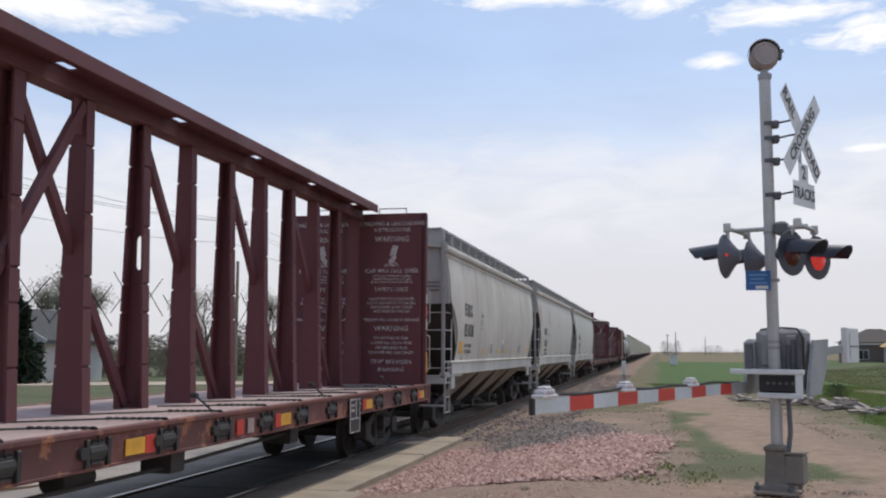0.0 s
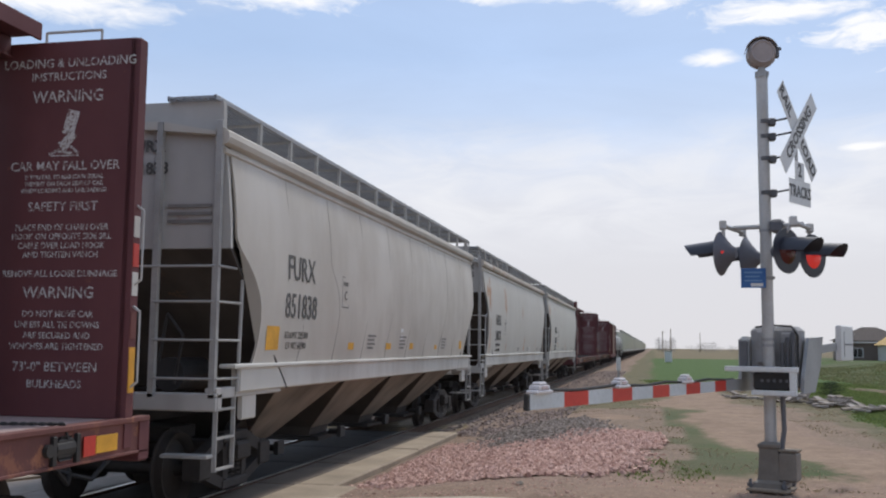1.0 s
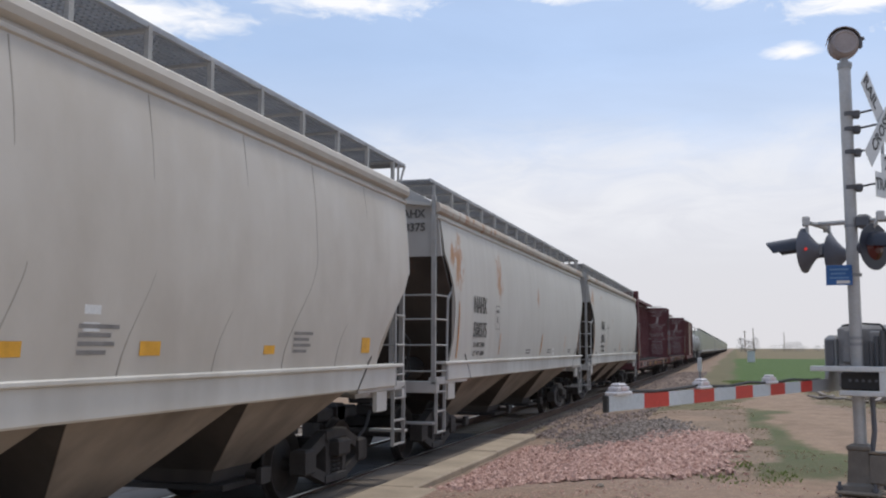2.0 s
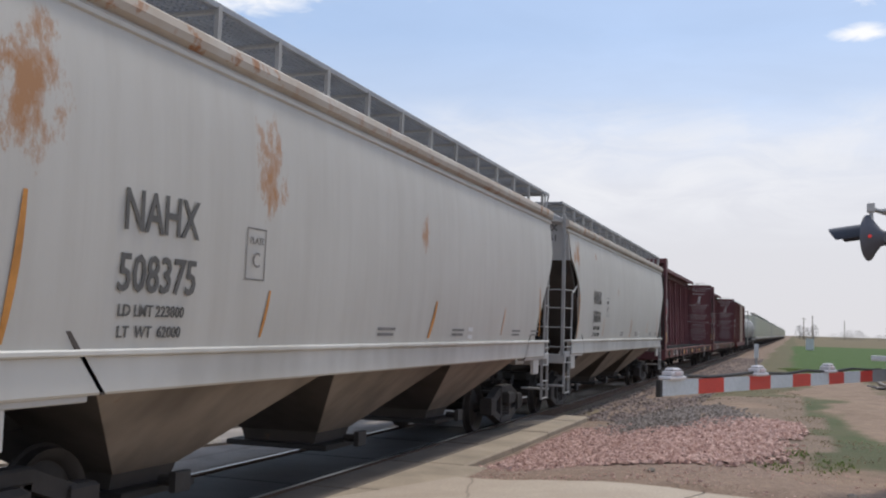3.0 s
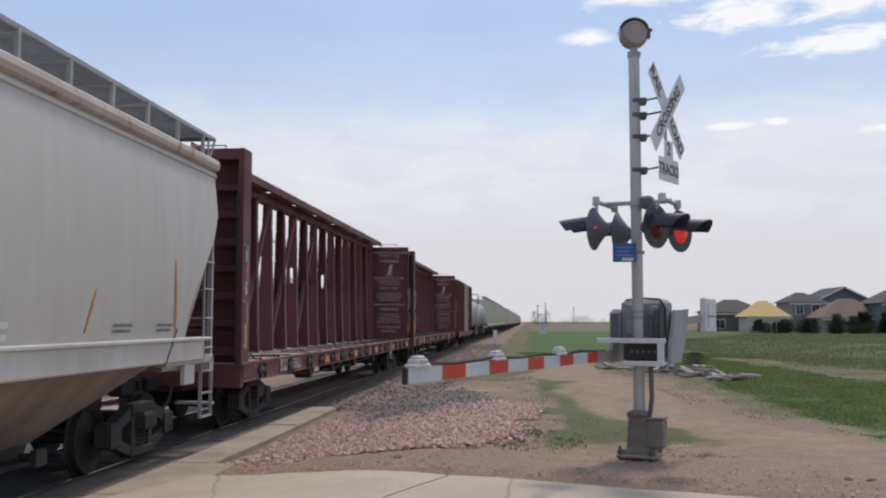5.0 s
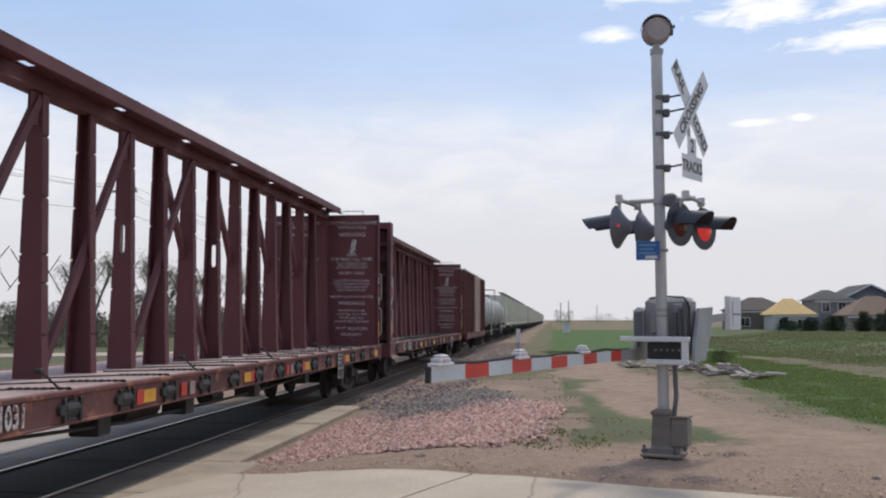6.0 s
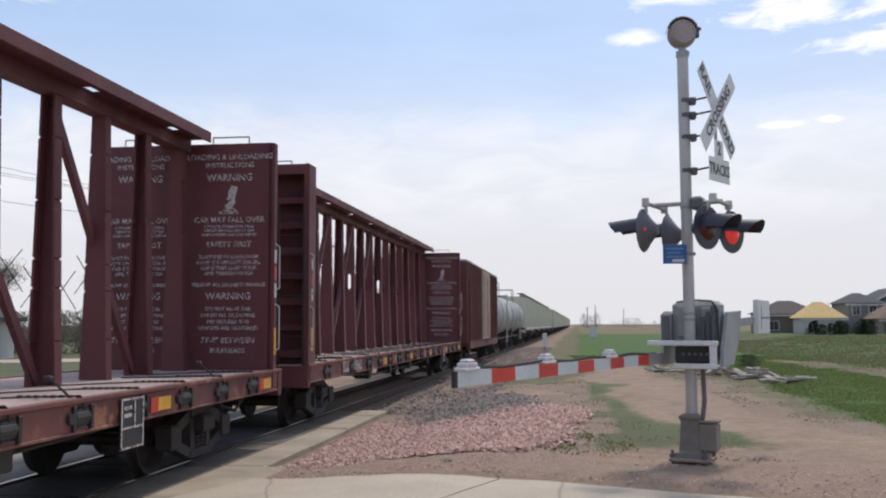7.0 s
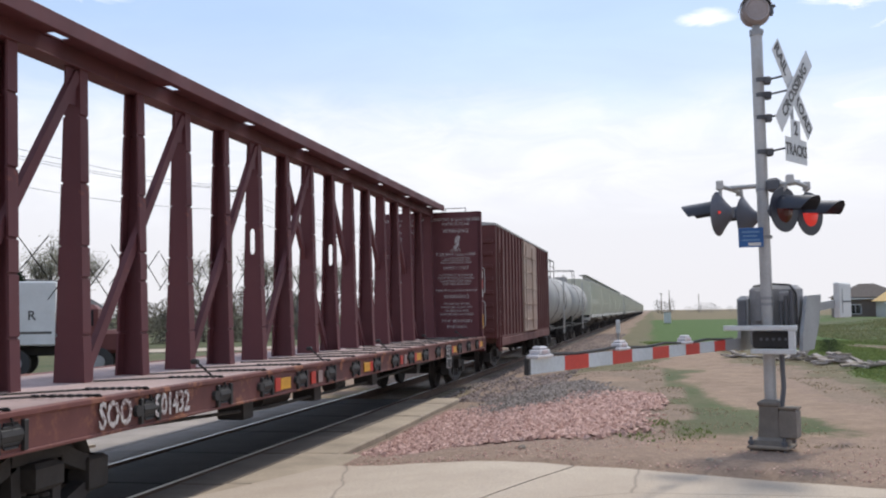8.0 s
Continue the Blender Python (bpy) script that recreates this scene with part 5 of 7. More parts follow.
for car, digits in ((beam, "801127"), (beam_b, "801031"), (beam_c, "801432")):
    side = pose(1.517, 2.80, CB_DECK - 0.165, 90, 0, 90)
    letters("SOO", 0.33, WHITE_INK, car, side, "reporting_mark", 0.008, wide=0.8)
    letters(digits, 0.30, WHITE_INK, car, pose(1.517, 3.86, CB_DECK - 0.165, 90, 0, 90), "reporting_mark", 0.008, wide=0.8)
    letters("SOO", 0.20, WHITE_INK, car, pose(0.55, -0.004, 4.42, 90, 0, 0), "reporting_mark", 0.004)
    letters(digits, 0.20, WHITE_INK, car, pose(0.55, -0.004, 4.18, 90, 0, 0), "reporting_mark", 0.004)
    g = Geo()
    for k in range(3):
        for j in range(3):
            g.box(0.3, 0.03, 3.72 - k * 0.95 - j * 0.1, 0.95, 0.036, 3.77 - k * 0.95 - j * 0.1)
    part("small_lettering", g, MAROON_FADED, car)


def boxcar():
    car = thing("boxcar", "reddish brown ribbed boxcar with a paler sliding door", "rail car", "cars of the train")
    L, W, z0, z1 = 15.6, 1.5, 1.08, 4.72
    part("body", Geo().slab(-W, 0, z0, W, L, z1, 0.04), BOX_RED, car)
    rib = Geo().slab(W - 0.01, -0.05, z0 + 0.1, W + 0.05, 0.05, z1 - 0.1, 0.015).mesh("rib", BOX_RED)
    for k in range(20):
        y = 0.4 + k * 0.78
        if not 6.2 < y < 10.3:
            part("rib", rib, BOX_RED, car, m=pose(0, y, 0))
    for a in (6.3, 8.25):
        d = part("door", Geo().slab(W + 0.01, a, z0 + 0.1, W + 0.08, a + 1.93, z1 - 0.15, 0.02), BOX_DOOR, car, "pale dusty sliding door")
        g = Geo()
        for k in range(5):
            g.slab(W + 0.075, a + 0.1, z0 + 0.5 + k * 0.6, W + 0.11, a + 1.8, z0 + 0.58 + k * 0.6, 0.01)
        g.rod((W + 0.12, a + 0.3, z0 + 0.2), (W + 0.12, a + 0.3, z1 - 0.3), 0.02, 6)
        part("door_rib", g, BOX_DOOR, d)
    part("roof", Geo().loft([[Vector((x, y, z)) for x, z in ((-W - 0.03, z1 - 0.02), (0, z1 + 0.14), (W + 0.03, z1 - 0.02), (W + 0.03, z1 - 0.08), (-W - 0.03, z1 - 0.08))] for y in (-0.03, L + 0.03)]), GREY_END, car)
    part("side_sill", Geo().slab(W - 0.06, 0.2, z0 - 0.25, W + 0.03, L - 0.2, z0 + 0.02, 0.02).slab(-0.4, 0.2, 0.75, 0.4, L - 0.2, z0, 0.02), BOX_RED, car)
    g = Geo()
    for k in range(8):
        g.slab(-W + 0.1, -0.05, z0 + 0.2 + k * 0.4, W - 0.1, 0.01, z0 + 0.32 + k * 0.4, 0.01)
    part("end_corrugation", g, BOX_RED, car)
    ladder(car, W + 0.05, 0.12, 0.55, 0.7, 3.9, 9, BOX_RED)
    trucks(car, (2.0, L - 2.0))
    coupler(car, 0.0, -1)
    coupler(car, L, 1)
    return car


BOX_RED = streaked("boxcar_red", (0.135, 0.040, 0.036), (0.085, 0.034, 0.032), (0.22, 0.10, 0.06), 0.65, 0.66)
BOX_DOOR = streaked("boxcar_door", (0.42, 0.32, 0.26), (0.24, 0.13, 0.10), (0.20, 0.09, 0.05), 0.7, 0.6)
TANK_GREY = streaked("tank_grey", (0.40, 0.385, 0.37), (0.19, 0.175, 0.165), (0.18, 0.10, 0.06), 0.6, 0.7)


def tank_car():
    car = thing("tank_car", "dirty grey tank car with a railed dome", "rail car", "cars of the train")
    L, r, zc = 13.6, 1.42, 2.55
    prof = [(0.0, -0.35), (0.6, -0.30), (1.05, -0.16), (1.3, 0.02), (r, 0.3), (r, L - 1.3), (1.3, L - 1.02), (1.05, L - 0.84), (0.6, L - 0.7), (0.0, L - 0.65)]
    g = Geo().lathe(prof, 30, pose(0, 0.5, zc, -90, 0, 0))
    part("tank", g, TANK_GREY, car, smooth=True)
    for y in (4.6, 9.0):
        part("band", Geo().lathe([(r + 0.002, 0), (r + 0.014, 0.0), (r + 0.014, 0.09), (r + 0.002, 0.09)], 30, pose(0, y, zc, -90, 0, 0)), BLACK, car)
    g = Geo().rod((0, L / 2, zc + r - 0.05), (0, L / 2, zc + r + 0.32), 0.42, 18)
    part("dome", g, TANK_GREY, car)
    g = Geo()
    zr = zc + r
    for x in (-0.85, 0.85):
        g.path([(x, L / 2 - 1.0, zr - 0.25), (x, L / 2 - 1.0, zr + 0.75), (x, L / 2 + 1.0, zr + 0.75), (x, L / 2 + 1.0, zr - 0.25)], 0.022, 6)
        g.path([(x, L / 2 - 1.0, zr + 0.4), (x, L / 2 + 1.0, zr + 0.4)], 0.018, 6)
    for y in (L / 2 - 1, L / 2 + 1):
        g.path([(-0.85, y, zr + 0.75), (0.85, y, zr + 0.75)], 0.022, 6)
    part("railing", g, BLACK, car)
    g = Geo().slab(-0.3, 0, 0.78, 0.3, L, 1.15, 0.03).slab(-1.4, 0.0, 0.95, 1.4, 0.5, 1.2, 0.03).slab(-1.4, L - 0.5, 0.95, 1.4, L, 1.2, 0.03)
    for y in (2.2, L - 2.2):
        g.slab(-1.1, y - 0.4, 1.1, 1.1, y + 0.4, 1.6, 0.03)
    g.slab(1.25, 0.4, 1.02, 1.35, L - 0.4, 1.08, 0.01)
    part("underframe", g, BLACK, car)
    ladder(car, 1.47, L / 2 - 0.25, L / 2 + 0.25, 0.7, 3.9, 9, GREY_END)
    trucks(car, (1.9, L - 1.9))
    coupler(car, 0.0, -1)
    return car


box = boxcar()
cars.append((box, 123.2))
tank = tank_car()
place = 140.4
cars.append((tank, place))
place += 14.7
for _ in range(1):
    cars.append((copy_thing(tank, Matrix()), place))
    place += 14.7


def plain_hopper():
    """The hoppers far back in the train."""
    car = thing("covered_hopper_car", "distant weathered pale covered hopper car", "rail car", "cars of the train")
    L = 15.6
    rings = []
    for y in (0.0, 0.05, L - 0.05, L):
        rings.append([Vector((x, y, z)) for x, z in ((-1.5, 1.6), (-1.6, 2.6), (-1.5, 4.2), (-0.8, 4.42), (0.8, 4.42), (1.5, 4.2), (1.6, 2.6), (1.5, 1.6))])
    part("body", Geo().loft(rings), FAR_PAINT, car)
    part("side_sill", Geo().slab(1.42, 0.2, 1.38, 1.60, L - 0.2, 1.64, 0.01), SILL, car)
    rib = Geo().slab(1.5, -0.06, 1.62, 1.66, 0.06, 4.2, 0.02).mesh("rib", FAR_PAINT)
    for k in range(9):
        part("rib", rib, FAR_PAINT, car, m=pose(0, 0.9 + k * 1.72, 0))
    part("running_board", Geo().slab(0.7, -0.2, 4.68, 1.3, L + 0.2, 4.72, 0.01).slab(0.95, 0.2, 4.36, 1.0, L - 0.2, 4.70, 0.01), GRATING, car)
    # bays in the same grime colour with shade painted in
    for k in range(3):
        a, b = 2.0 + k * 3.86, 2.0 + (k + 1) * 3.86
        m = (a + b) / 2
        part("hopper_bay", Geo().loft([[Vector(p) for p in ((-1.48, a, 1.42), (1.48, a, 1.42), (1.48, b, 1.42), (-1.48, b, 1.42))], [Vector(p) for p in ((-0.5, m - 0.5, 0.4), (0.5, m - 0.5, 0.4), (0.5, m + 0.5, 0.4), (-0.5, m + 0.5, 0.4))]]), SHADED_GRIME, car)
    for y in (0.1, L - 0.1):
        part("end_frame", Geo().slab(-1.5, y - 0.1, 1.15, 1.5, y + 0.1, 1.4, 0.02), SILL, car)
    trucks(car, (1.6, L - 1.6))
    return car


FAR_PAINT = streaked("far_hopper_paint", (0.62, 0.60, 0.49), (0.42, 0.40, 0.32), (0.25, 0.15, 0.09), 0.6, 0.68)
far_car = plain_hopper()
cars.append((far_car, place))
place += 17.1
for k in range(26):
    if k % 7 == 4:
        cars.append((copy_thing(tank, Matrix()), place))
        place += 14.7
    else:
        cars.append((copy_thing(far_car, Matrix()), place))
        place += 17.1
for car, y in cars:
    car.matrix_basis = pose(TRACK, y, 0)


# ---- the crossing signal ----
MAST = Vector((1.32, 12.0, 0.30))
U = Vector((0.93, -0.37, 0))       # along the road, towards waiting traffic
V = Vector((-0.37, -0.93, 0))      # along the lowered arm
UP = Vector((0, 0, 1))


def facing(p, d):
    """A pose at p whose -y looks along d, with z up."""
    a = math.degrees(math.atan2(d.y, d.x)) + 90
    return pose(p.x, p.y, p.z, 0, 0, a)


def at(du=0.0, dv=0.0, z=0.0):
    p = MAST + U * du + V * dv
    return Vector((p.x, p.y, z))


def crossing_signal():
    sg = thing("crossing_signal", "silver crossing signal mast with lamps, crossbuck and lowered gate", "crossing signal")
    # foundation and base casting
    g = Geo().slab(-0.23, -0.23, 0.30, 0.23, 0.23, 0.345, 0.015, pose(MAST.x, MAST.y, 0, 0, 0, -21))
    part("base_plate", g, TIMBER, sg, "dirty base plate with anchor nuts")
    for a in (-1, 1):
        for b in (-1, 1):
            p = at(a * 0.19, b * 0.19)
            part("anchor_bolt", Geo().rod((p.x, p.y, 0.28), (p.x, p.y, 0.44), 0.018, 6).rod((p.x, p.y, 0.355), (p.x, p.y, 0.395), 0.036, 6), DARK_GREY, sg)
    rings = []
    for z, w in ((0.345, 0.19), (0.40, 0.18), (0.43, 0.125), (0.62, 0.115), (0.78, 0.11), (0.80, 0.125), (0.83, 0.125), (0.86, 0.075)):
        rings.append([at(a * w, b * w, z) for a, b in ((-1, -1), (1, -1), (1, 1), (-1, 1))])
    part("base_casting", Geo().loft(rings), DIRTY_SILVER, sg, "weathered cast base")
    p = at(0.21, 0.02)
    part("junction_box", Geo().slab(-0.09, -0.11, 0.42, 0.10, 0.11, 0.76, 0.025, pose(p.x, p.y, 0, 0, 0, -21)), DIRTY_SILVER, sg)
    part("box_lid", Geo().slab(-0.10, -0.12, 0.76, 0.11, 0.12, 0.785, 0.008, pose(p.x, p.y, 0, 0, 0, -21)), TIMBER, sg)
    # pole
    part("pole", Geo().rod((MAST.x, MAST.y, 0.5), (MAST.x - 0.02, MAST.y, 5.24), 0.068, 20), SILVER, sg, "aluminium painted steel pole", smooth=True)
    for z in (1.95, 2.02, 3.30, 5.20):
        part("band", Geo().rod((MAST.x - 0.01, MAST.y, z), (MAST.x - 0.01, MAST.y, z + 0.035), 0.076, 18), GALV, sg)
    q = at(0.15, 0.03)
    part("conduit", Geo().path([(q.x, q.y, 1.40), (q.x + 0.01, q.y, 1.0), (q.x - 0.02, q.y, 0.78)], 0.028, 8), DARK_GREY, sg)
    # bell: a round gong on a bracket, its cap leaning back
    c = Vector((MAST.x - 0.02, MAST.y, 5.46))
    mm = facing(c, Vector((0.1, -1, 0))) @ pose(0, 0, 0, 90, 0, 0)
    bell = part("bell", Geo().lathe([(0.0, 0.10), (0.10, 0.10), (0.165, 0.06), (0.175, 0.0), (0.165, -0.09), (0.10, -0.12), (0.0, -0.12)], 26, mm), BELL, sg, "weathered round bell", smooth=True)
    part("gong_ring", Geo().lathe([(0.11, 0.105), (0.13, 0.115), (0.15, 0.095), (0.11, 0.09)], 26, mm), BELL, bell)
    hood = []
    for k in range(11):
        a = radians(20 + 150 * k / 10)
        hood.append([c + Vector((0.185 * math.cos(a), y, 0.185 * math.sin(a))) for y in (-0.10, 0.10)] + [c + Vector((0.193 * math.cos(a), y, 0.193 * math.sin(a))) for y in (0.10, -0.10)])
    part("hood", Geo().loft(hood), BELL, bell)
    part("striker", Geo().rod(c + Vector((0.15, -0.04, 0.02)), c + Vector((0.22, -0.04, 0.05)), 0.022, 8).slab(c.x + 0.16, c.y - 0.06, c.z - 0.06, c.x + 0.20, c.y + 0.02, c.z + 0.07, 0.01), DARK_GREY, bell)
    part("bell_socket", Geo().rod((c.x, c.y, 5.22), (c.x, c.y, 5.33), 0.045, 14).rod((c.x, c.y, 5.17), (c.x, c.y, 5.24), 0.078, 18), GALV, bell)
    # crossbuck on brackets
    xb = at(0.36, -0.10, 4.48)
    face = facing(xb, Vector((0.86, -0.51, 0)))
    cb = part("crossbuck", Geo().slab(-0.03, 0.02, -0.4, 0.03, 0.035, 0.2, 0.003), GALV, sg, m=face)
    for k, (angle, words, dy) in enumerate(((45, "CROSSING", -0.012), (-45, "RAIL      ROAD", 0.004))):
        mb = pose(0, dy, 0, 0, -angle, 0)
        bl = part("blade", Geo().slab(-0.66, -0.003, -0.118, 0.66, 0.003, 0.118, 0.002), SIGN_WHITE, cb, "white crossbuck blade", m=mb)
        letters(words, 0.185, BLACK_INK, bl, pose(0, -0.005, 0, 90, 0, 0), "sign_lettering", 0.006, 0.001, 1.08)
    tp = part("track_plate", Geo().slab(-0.30, -0.012, -0.87, 0.30, -0.006, -0.58, 0.002).slab(-0.13, -0.012, -0.58, 0.13, -0.006, -0.36, 0.002), SIGN_WHITE, cb, "white plate giving the number of tracks")
    letters("2", 0.22, BLACK_INK, tp, pose(0, -0.014, -0.47, 90, 0, 0), "sign_lettering", 0.006, 0.001)
    letters("TRACKS", 0.19, BLACK_INK, tp, pose(0, -0.014, -0.725, 90, 0, 0), "sign_lettering", 0.005, 0.001, 0.86)
    for z in (4.62, 4.44, 4.17, 3.76):
        a, b = Vector((MAST.x, MAST.y, z)), at(0.30, -0.10, z + 0.05)
        part("bracket", Geo().rod(a + U * 0.05, b, 0.013, 6).slab(a.x + 0.045, a.y - 0.05, z - 0.045, a.x + 0.125, a.y + 0.05, z + 0.045, 0.012).rod(a + UP * -0.02, a + UP * 0.03, 0.078, 16), DARK_GREY, sg)
    # lamps: two each way
    g = Geo().rod(at(-0.42, 0.0, 3.37), at(0.42, 0.0, 3.37), 0.03, 10)
    arm = part("crossarm", g, SILVER, sg)
    for s in (-1, 1):
        g = Geo().rod(at(s * 0.40, -0.40, 3.36), at(s * 0.40, 0.40, 3.36), 0.026, 10)
        part("lamp_bar", g, SILVER, arm)
    part("hub", Geo().slab(0.06, -0.09, 3.28, 0.20, 0.09, 3.44, 0.03, pose(MAST.x, MAST.y, 0, 0, 0, -21)), DARK_GREY, arm)
    for s in (-1, 1):
        for b in (-1, 1):
            c = at(s * 0.42 + {(1, 1): -0.10, (-1, -1): 0.07}.get((s, b), 0.0), b * 0.38, 3.03)
            aim = Vector((0.743, -0.669, 0)) if s > 0 else -U
            mm = facing(c, aim) @ pose(0, 0, 0, 90, 0, 0)     # z of the lathe looks out of the lamp
            lamp = part("lamp", Geo().lathe([(0.0, -0.17), (0.06, -0.17), (0.10, -0.12), (0.17, -0.06), (0.255, 0.0), (0.26, 0.012), (0.255, 0.018), (0.15, 0.018), (0.0, 0.018)], 28, mm), LAMP_BLACK if s > 0 else LAMP_BACK, sg, "flashing light unit with round background", smooth=True)
            lit = s > 0 and b < 0
            part("lens", Geo().lathe([(0.0, 0.06), (0.08, 0.052), (0.135, 0.03), (0.15, 0.02), (0.0, 0.0195)], 24, mm), LENS_LIT if lit else LENS, lamp, "red lens")
            vis = []
            n = 16
            for k in range(n + 1):
                a = radians(2 + 176 * k / n)
                reach = 0.44 - 0.13 * (1 - math.sin(a))
                vis.append([mm @ Vector((r * math.cos(a), r * math.sin(a) - 0.03 * (z > 0.1), z)) for r, z in ((0.155, 0.015), (0.142, reach), (0.149, reach), (0.162, 0.015))])
            part("visor", Geo().loft(vis), LAMP_BLACK, lamp, "black tunnel visor", smooth=True)
            part("hanger", Geo().rod(c - U * (s * 0.03) + UP * 0.16, at(s * 0.40, b * 0.38, 3.37), 0.022, 8).slab(-0.04, -0.04, 3.31, 0.04, 0.04, 3.42, 0.01, pose(at(s * 0.40, b * 0.38).x, at(s * 0.40, b * 0.38).y, 0)), SILVER, lamp)
            if s < 0 and b > 0:
                part("side_light", Geo().rod(c + V * 0.17 - U * (s * 0.06), c + V * 0.19 - U * (s * 0.07), 0.018, 10), LENS_LIT, lamp, "small red side light")
    # blue notice with plain bars for its writing
    p = Vector((1.15, 11.9, 2.75))
    bs = part("notice", Geo().slab(-0.14, -0.004, -0.115, 0.14, 0.004, 0.115, 0.003), BLUE_SIGN, sg, "small blue notice plate", m=facing(p, Vector((-0.05, -1, 0))))
    for k, (w, h, x) in enumerate(((0.20, 0.022, 0), (0.16, 0.018, -0.01), (0.20, 0.018, 0), (0.14, 0.036, 0.04))):
        part("notice_bar", Geo().box(x - w / 2, -0.0065, 0.065 - k * 0.048 - h / 2, x + w / 2, -0.005, 0.065 - k * 0.048 + h / 2), SIGN_WHITE if k == 3 else GREY_BLUE, bs)
    part("notice_strap", Geo().box(0.04, 0.004, -0.02, 0.24, 0.012, 0.02), GALV, bs)
    # gate mechanism: housing, side arms, counterweights
    turn = math.degrees(math.atan2(U.y, U.x))
    hm = pose(MAST.x, MAST.y, 0, 0, 0, turn)
    q = at(0.06, 0.12)
    mech = part("mechanism", Geo().slab(-0.24, 0.10, 1.44, 0.30, 0.44, 2.19, 0.05, hm), MECH_GREY, sg, "dark grey gate mechanism housing")
    part("housing_cover", Geo().slab(-0.17, 0.06, 1.75, -0.02, 0.098, 2.14, 0.02, hm), MECH_GREY, mech)
    part("housing_cover", Geo().slab(0.12, 0.06, 1.72, 0.27, 0.098, 2.12, 0.02, hm), MECH_GREY, mech)
    for k, x in enumerate((0.14, 0.20, 0.26)):
        part("conduit_run", Geo().rod(hm @ Vector((x, 0.04, 1.70)), hm @ Vector((x, 0.04, 2.0 + 0.06 * k)), 0.022, 8), DARK_GREY, mech)
    part("side_case", Geo().slab(-0.36, 0.0, 1.66, -0.23, 0.34, 2.07, 0.04, hm), GALV, mech)
    part("case_door", Geo().slab(-0.34, -0.03, 1.70, -0.25, -0.002, 2.02, 0.012, hm), DARK_GREY, mech)
    part("cable_loop", Geo().path([hm @ Vector(v) for v in ((-0.18, 0.08, 2.18), (0.0, 0.08, 2.205), (0.24, 0.08, 2.19), (0.31, 0.08, 2.08), (0.31, 0.08, 1.7))], 0.012, 6), BLACK, mech)
    part("upper_bar", Geo().slab(-0.47, -0.19, 1.66, 0.36, -0.11, 1.72, 0.008, hm), SIGN_WHITE, mech, "pale steel channel")
    part("lower_bar", Geo().slab(-0.16, -0.19, 1.39, 0.34, -0.11, 1.45, 0.008, hm), SIGN_WHITE, mech)
    part("end_strap", Geo().slab(0.27, -0.18, 1.44, 0.34, -0.12, 1.67, 0.006, hm), SIGN_WHITE, mech)
    part("gear_case", Geo().slab(-0.16, -0.10, 1.45, 0.26, 0.09, 1.655, 0.02, hm), BLACK, mech)
    for k in range(5):
        part("bolt", Geo().rod(hm @ Vector((-0.06 + k * 0.07, -0.112, 1.56)), hm @ Vector((-0.06 + k * 0.07, -0.098, 1.56)), 0.018, 8), DARK_GREY, mech)
    for s, w in ((-0.36, 0.02), (0.36, 0.02)):
        a0, a1 = at(s, 0.2), at(s, -2.0)
        g = Geo()
        d = (a1 - a0).normalized()
        n = U * 0.02
        pts = [(at(s, 0.0), 1.42), (at(s, -0.05), 1.62), (at(s, -0.30), 2.06), (at(s, -1.0), 2.08), (at(s, -0.85), 1.72), (at(s, -0.55), 1.42)]
        front = [Vector((p.x, p.y, z)) + n for p, z in pts]
        back = [Vector((p.x, p.y, z)) - n for p, z in pts]
        k = len(pts)
        g.add(front + back, [tuple(range(k)), tuple(range(2 * k - 1, k - 1, -1))] + [(i, (i + 1) % k, k + (i + 1) % k, k + i) for i in range(k)])
        part("side_arm", g, GALV, mech, "galvanised counterweight arm")
    wm = facing(at(0.40, -2.05), U)
    cw = part("counterweight", Geo().slab(-0.36, -0.05, 1.78, 0.36, 0.02, 2.24, 0.012), SIGN_WHITE, mech, "pale counterweight plate", m=pose(wm.translation.x, wm.translation.y, 0) @ wm.to_3x3().to_4x4())
    part("weight_slot", Geo().box(-0.16, -0.055, 1.985, 0.30, -0.051, 2.005).box(-0.2, -0.055, 1.84, -0.19, -0.051, 2.16), DARK_GREY, cw)
    part("weight_link", Geo().bar(at(0.36, -0.9, 1.93), at(0.38, -2.1, 1.98), 0.04, 0.10), GALV, mech)
    # the lowered arm: striped, with its lamps and cable
    tip, root = Vector((-0.92, 7.25, 1.508)), Vector((0.86, 11.72, 1.508))
    d = (root - tip).normalized()
    length = (root - tip).length
    arm = part("gate_arm", Geo().bar(tip + d * (length - 0.22), root + d * 0.35, 0.03, 0.13), GALV, mech, "lowered red and white striped gate arm")
    part("arm_end", Geo().bar(tip - d * 0.02, tip + d * 0.015, 0.035, 0.122), BLACK, arm)
    edges = [0.015, 0.58, 1.02, 1.50, 1.93, 2.42, 2.85, 3.32, 3.74, 4.22, 4.60]
    for k, (a, b) in enumerate(zip(edges, edges[1:])):
        part("stripe", Geo().bar(tip + d * a, tip + d * b, 0.03, 0.114), ARM_RED if k % 2 else ARM_WHITE, arm)
    for k, s in enumerate((0.20, 1.69, 3.33)):
        c = tip + d * s + UP * 0.057
        fx = pose(c.x, c.y, c.z, 0, 0, math.degrees(math.atan2(d.y, d.x)))
        al = part("arm_lamp", Geo().slab(-0.125, -0.05, 0.0, 0.125, 0.05, 0.03, 0.01, fx).slab(-0.09, -0.042, 0.028, 0.085, 0.042, 0.066, 0.008, fx).slab(-0.062, -0.036, 0.064, 0.055, 0.036, 0.09, 0.012, fx), LAMP_CAP, arm, "small pale arm lamp")
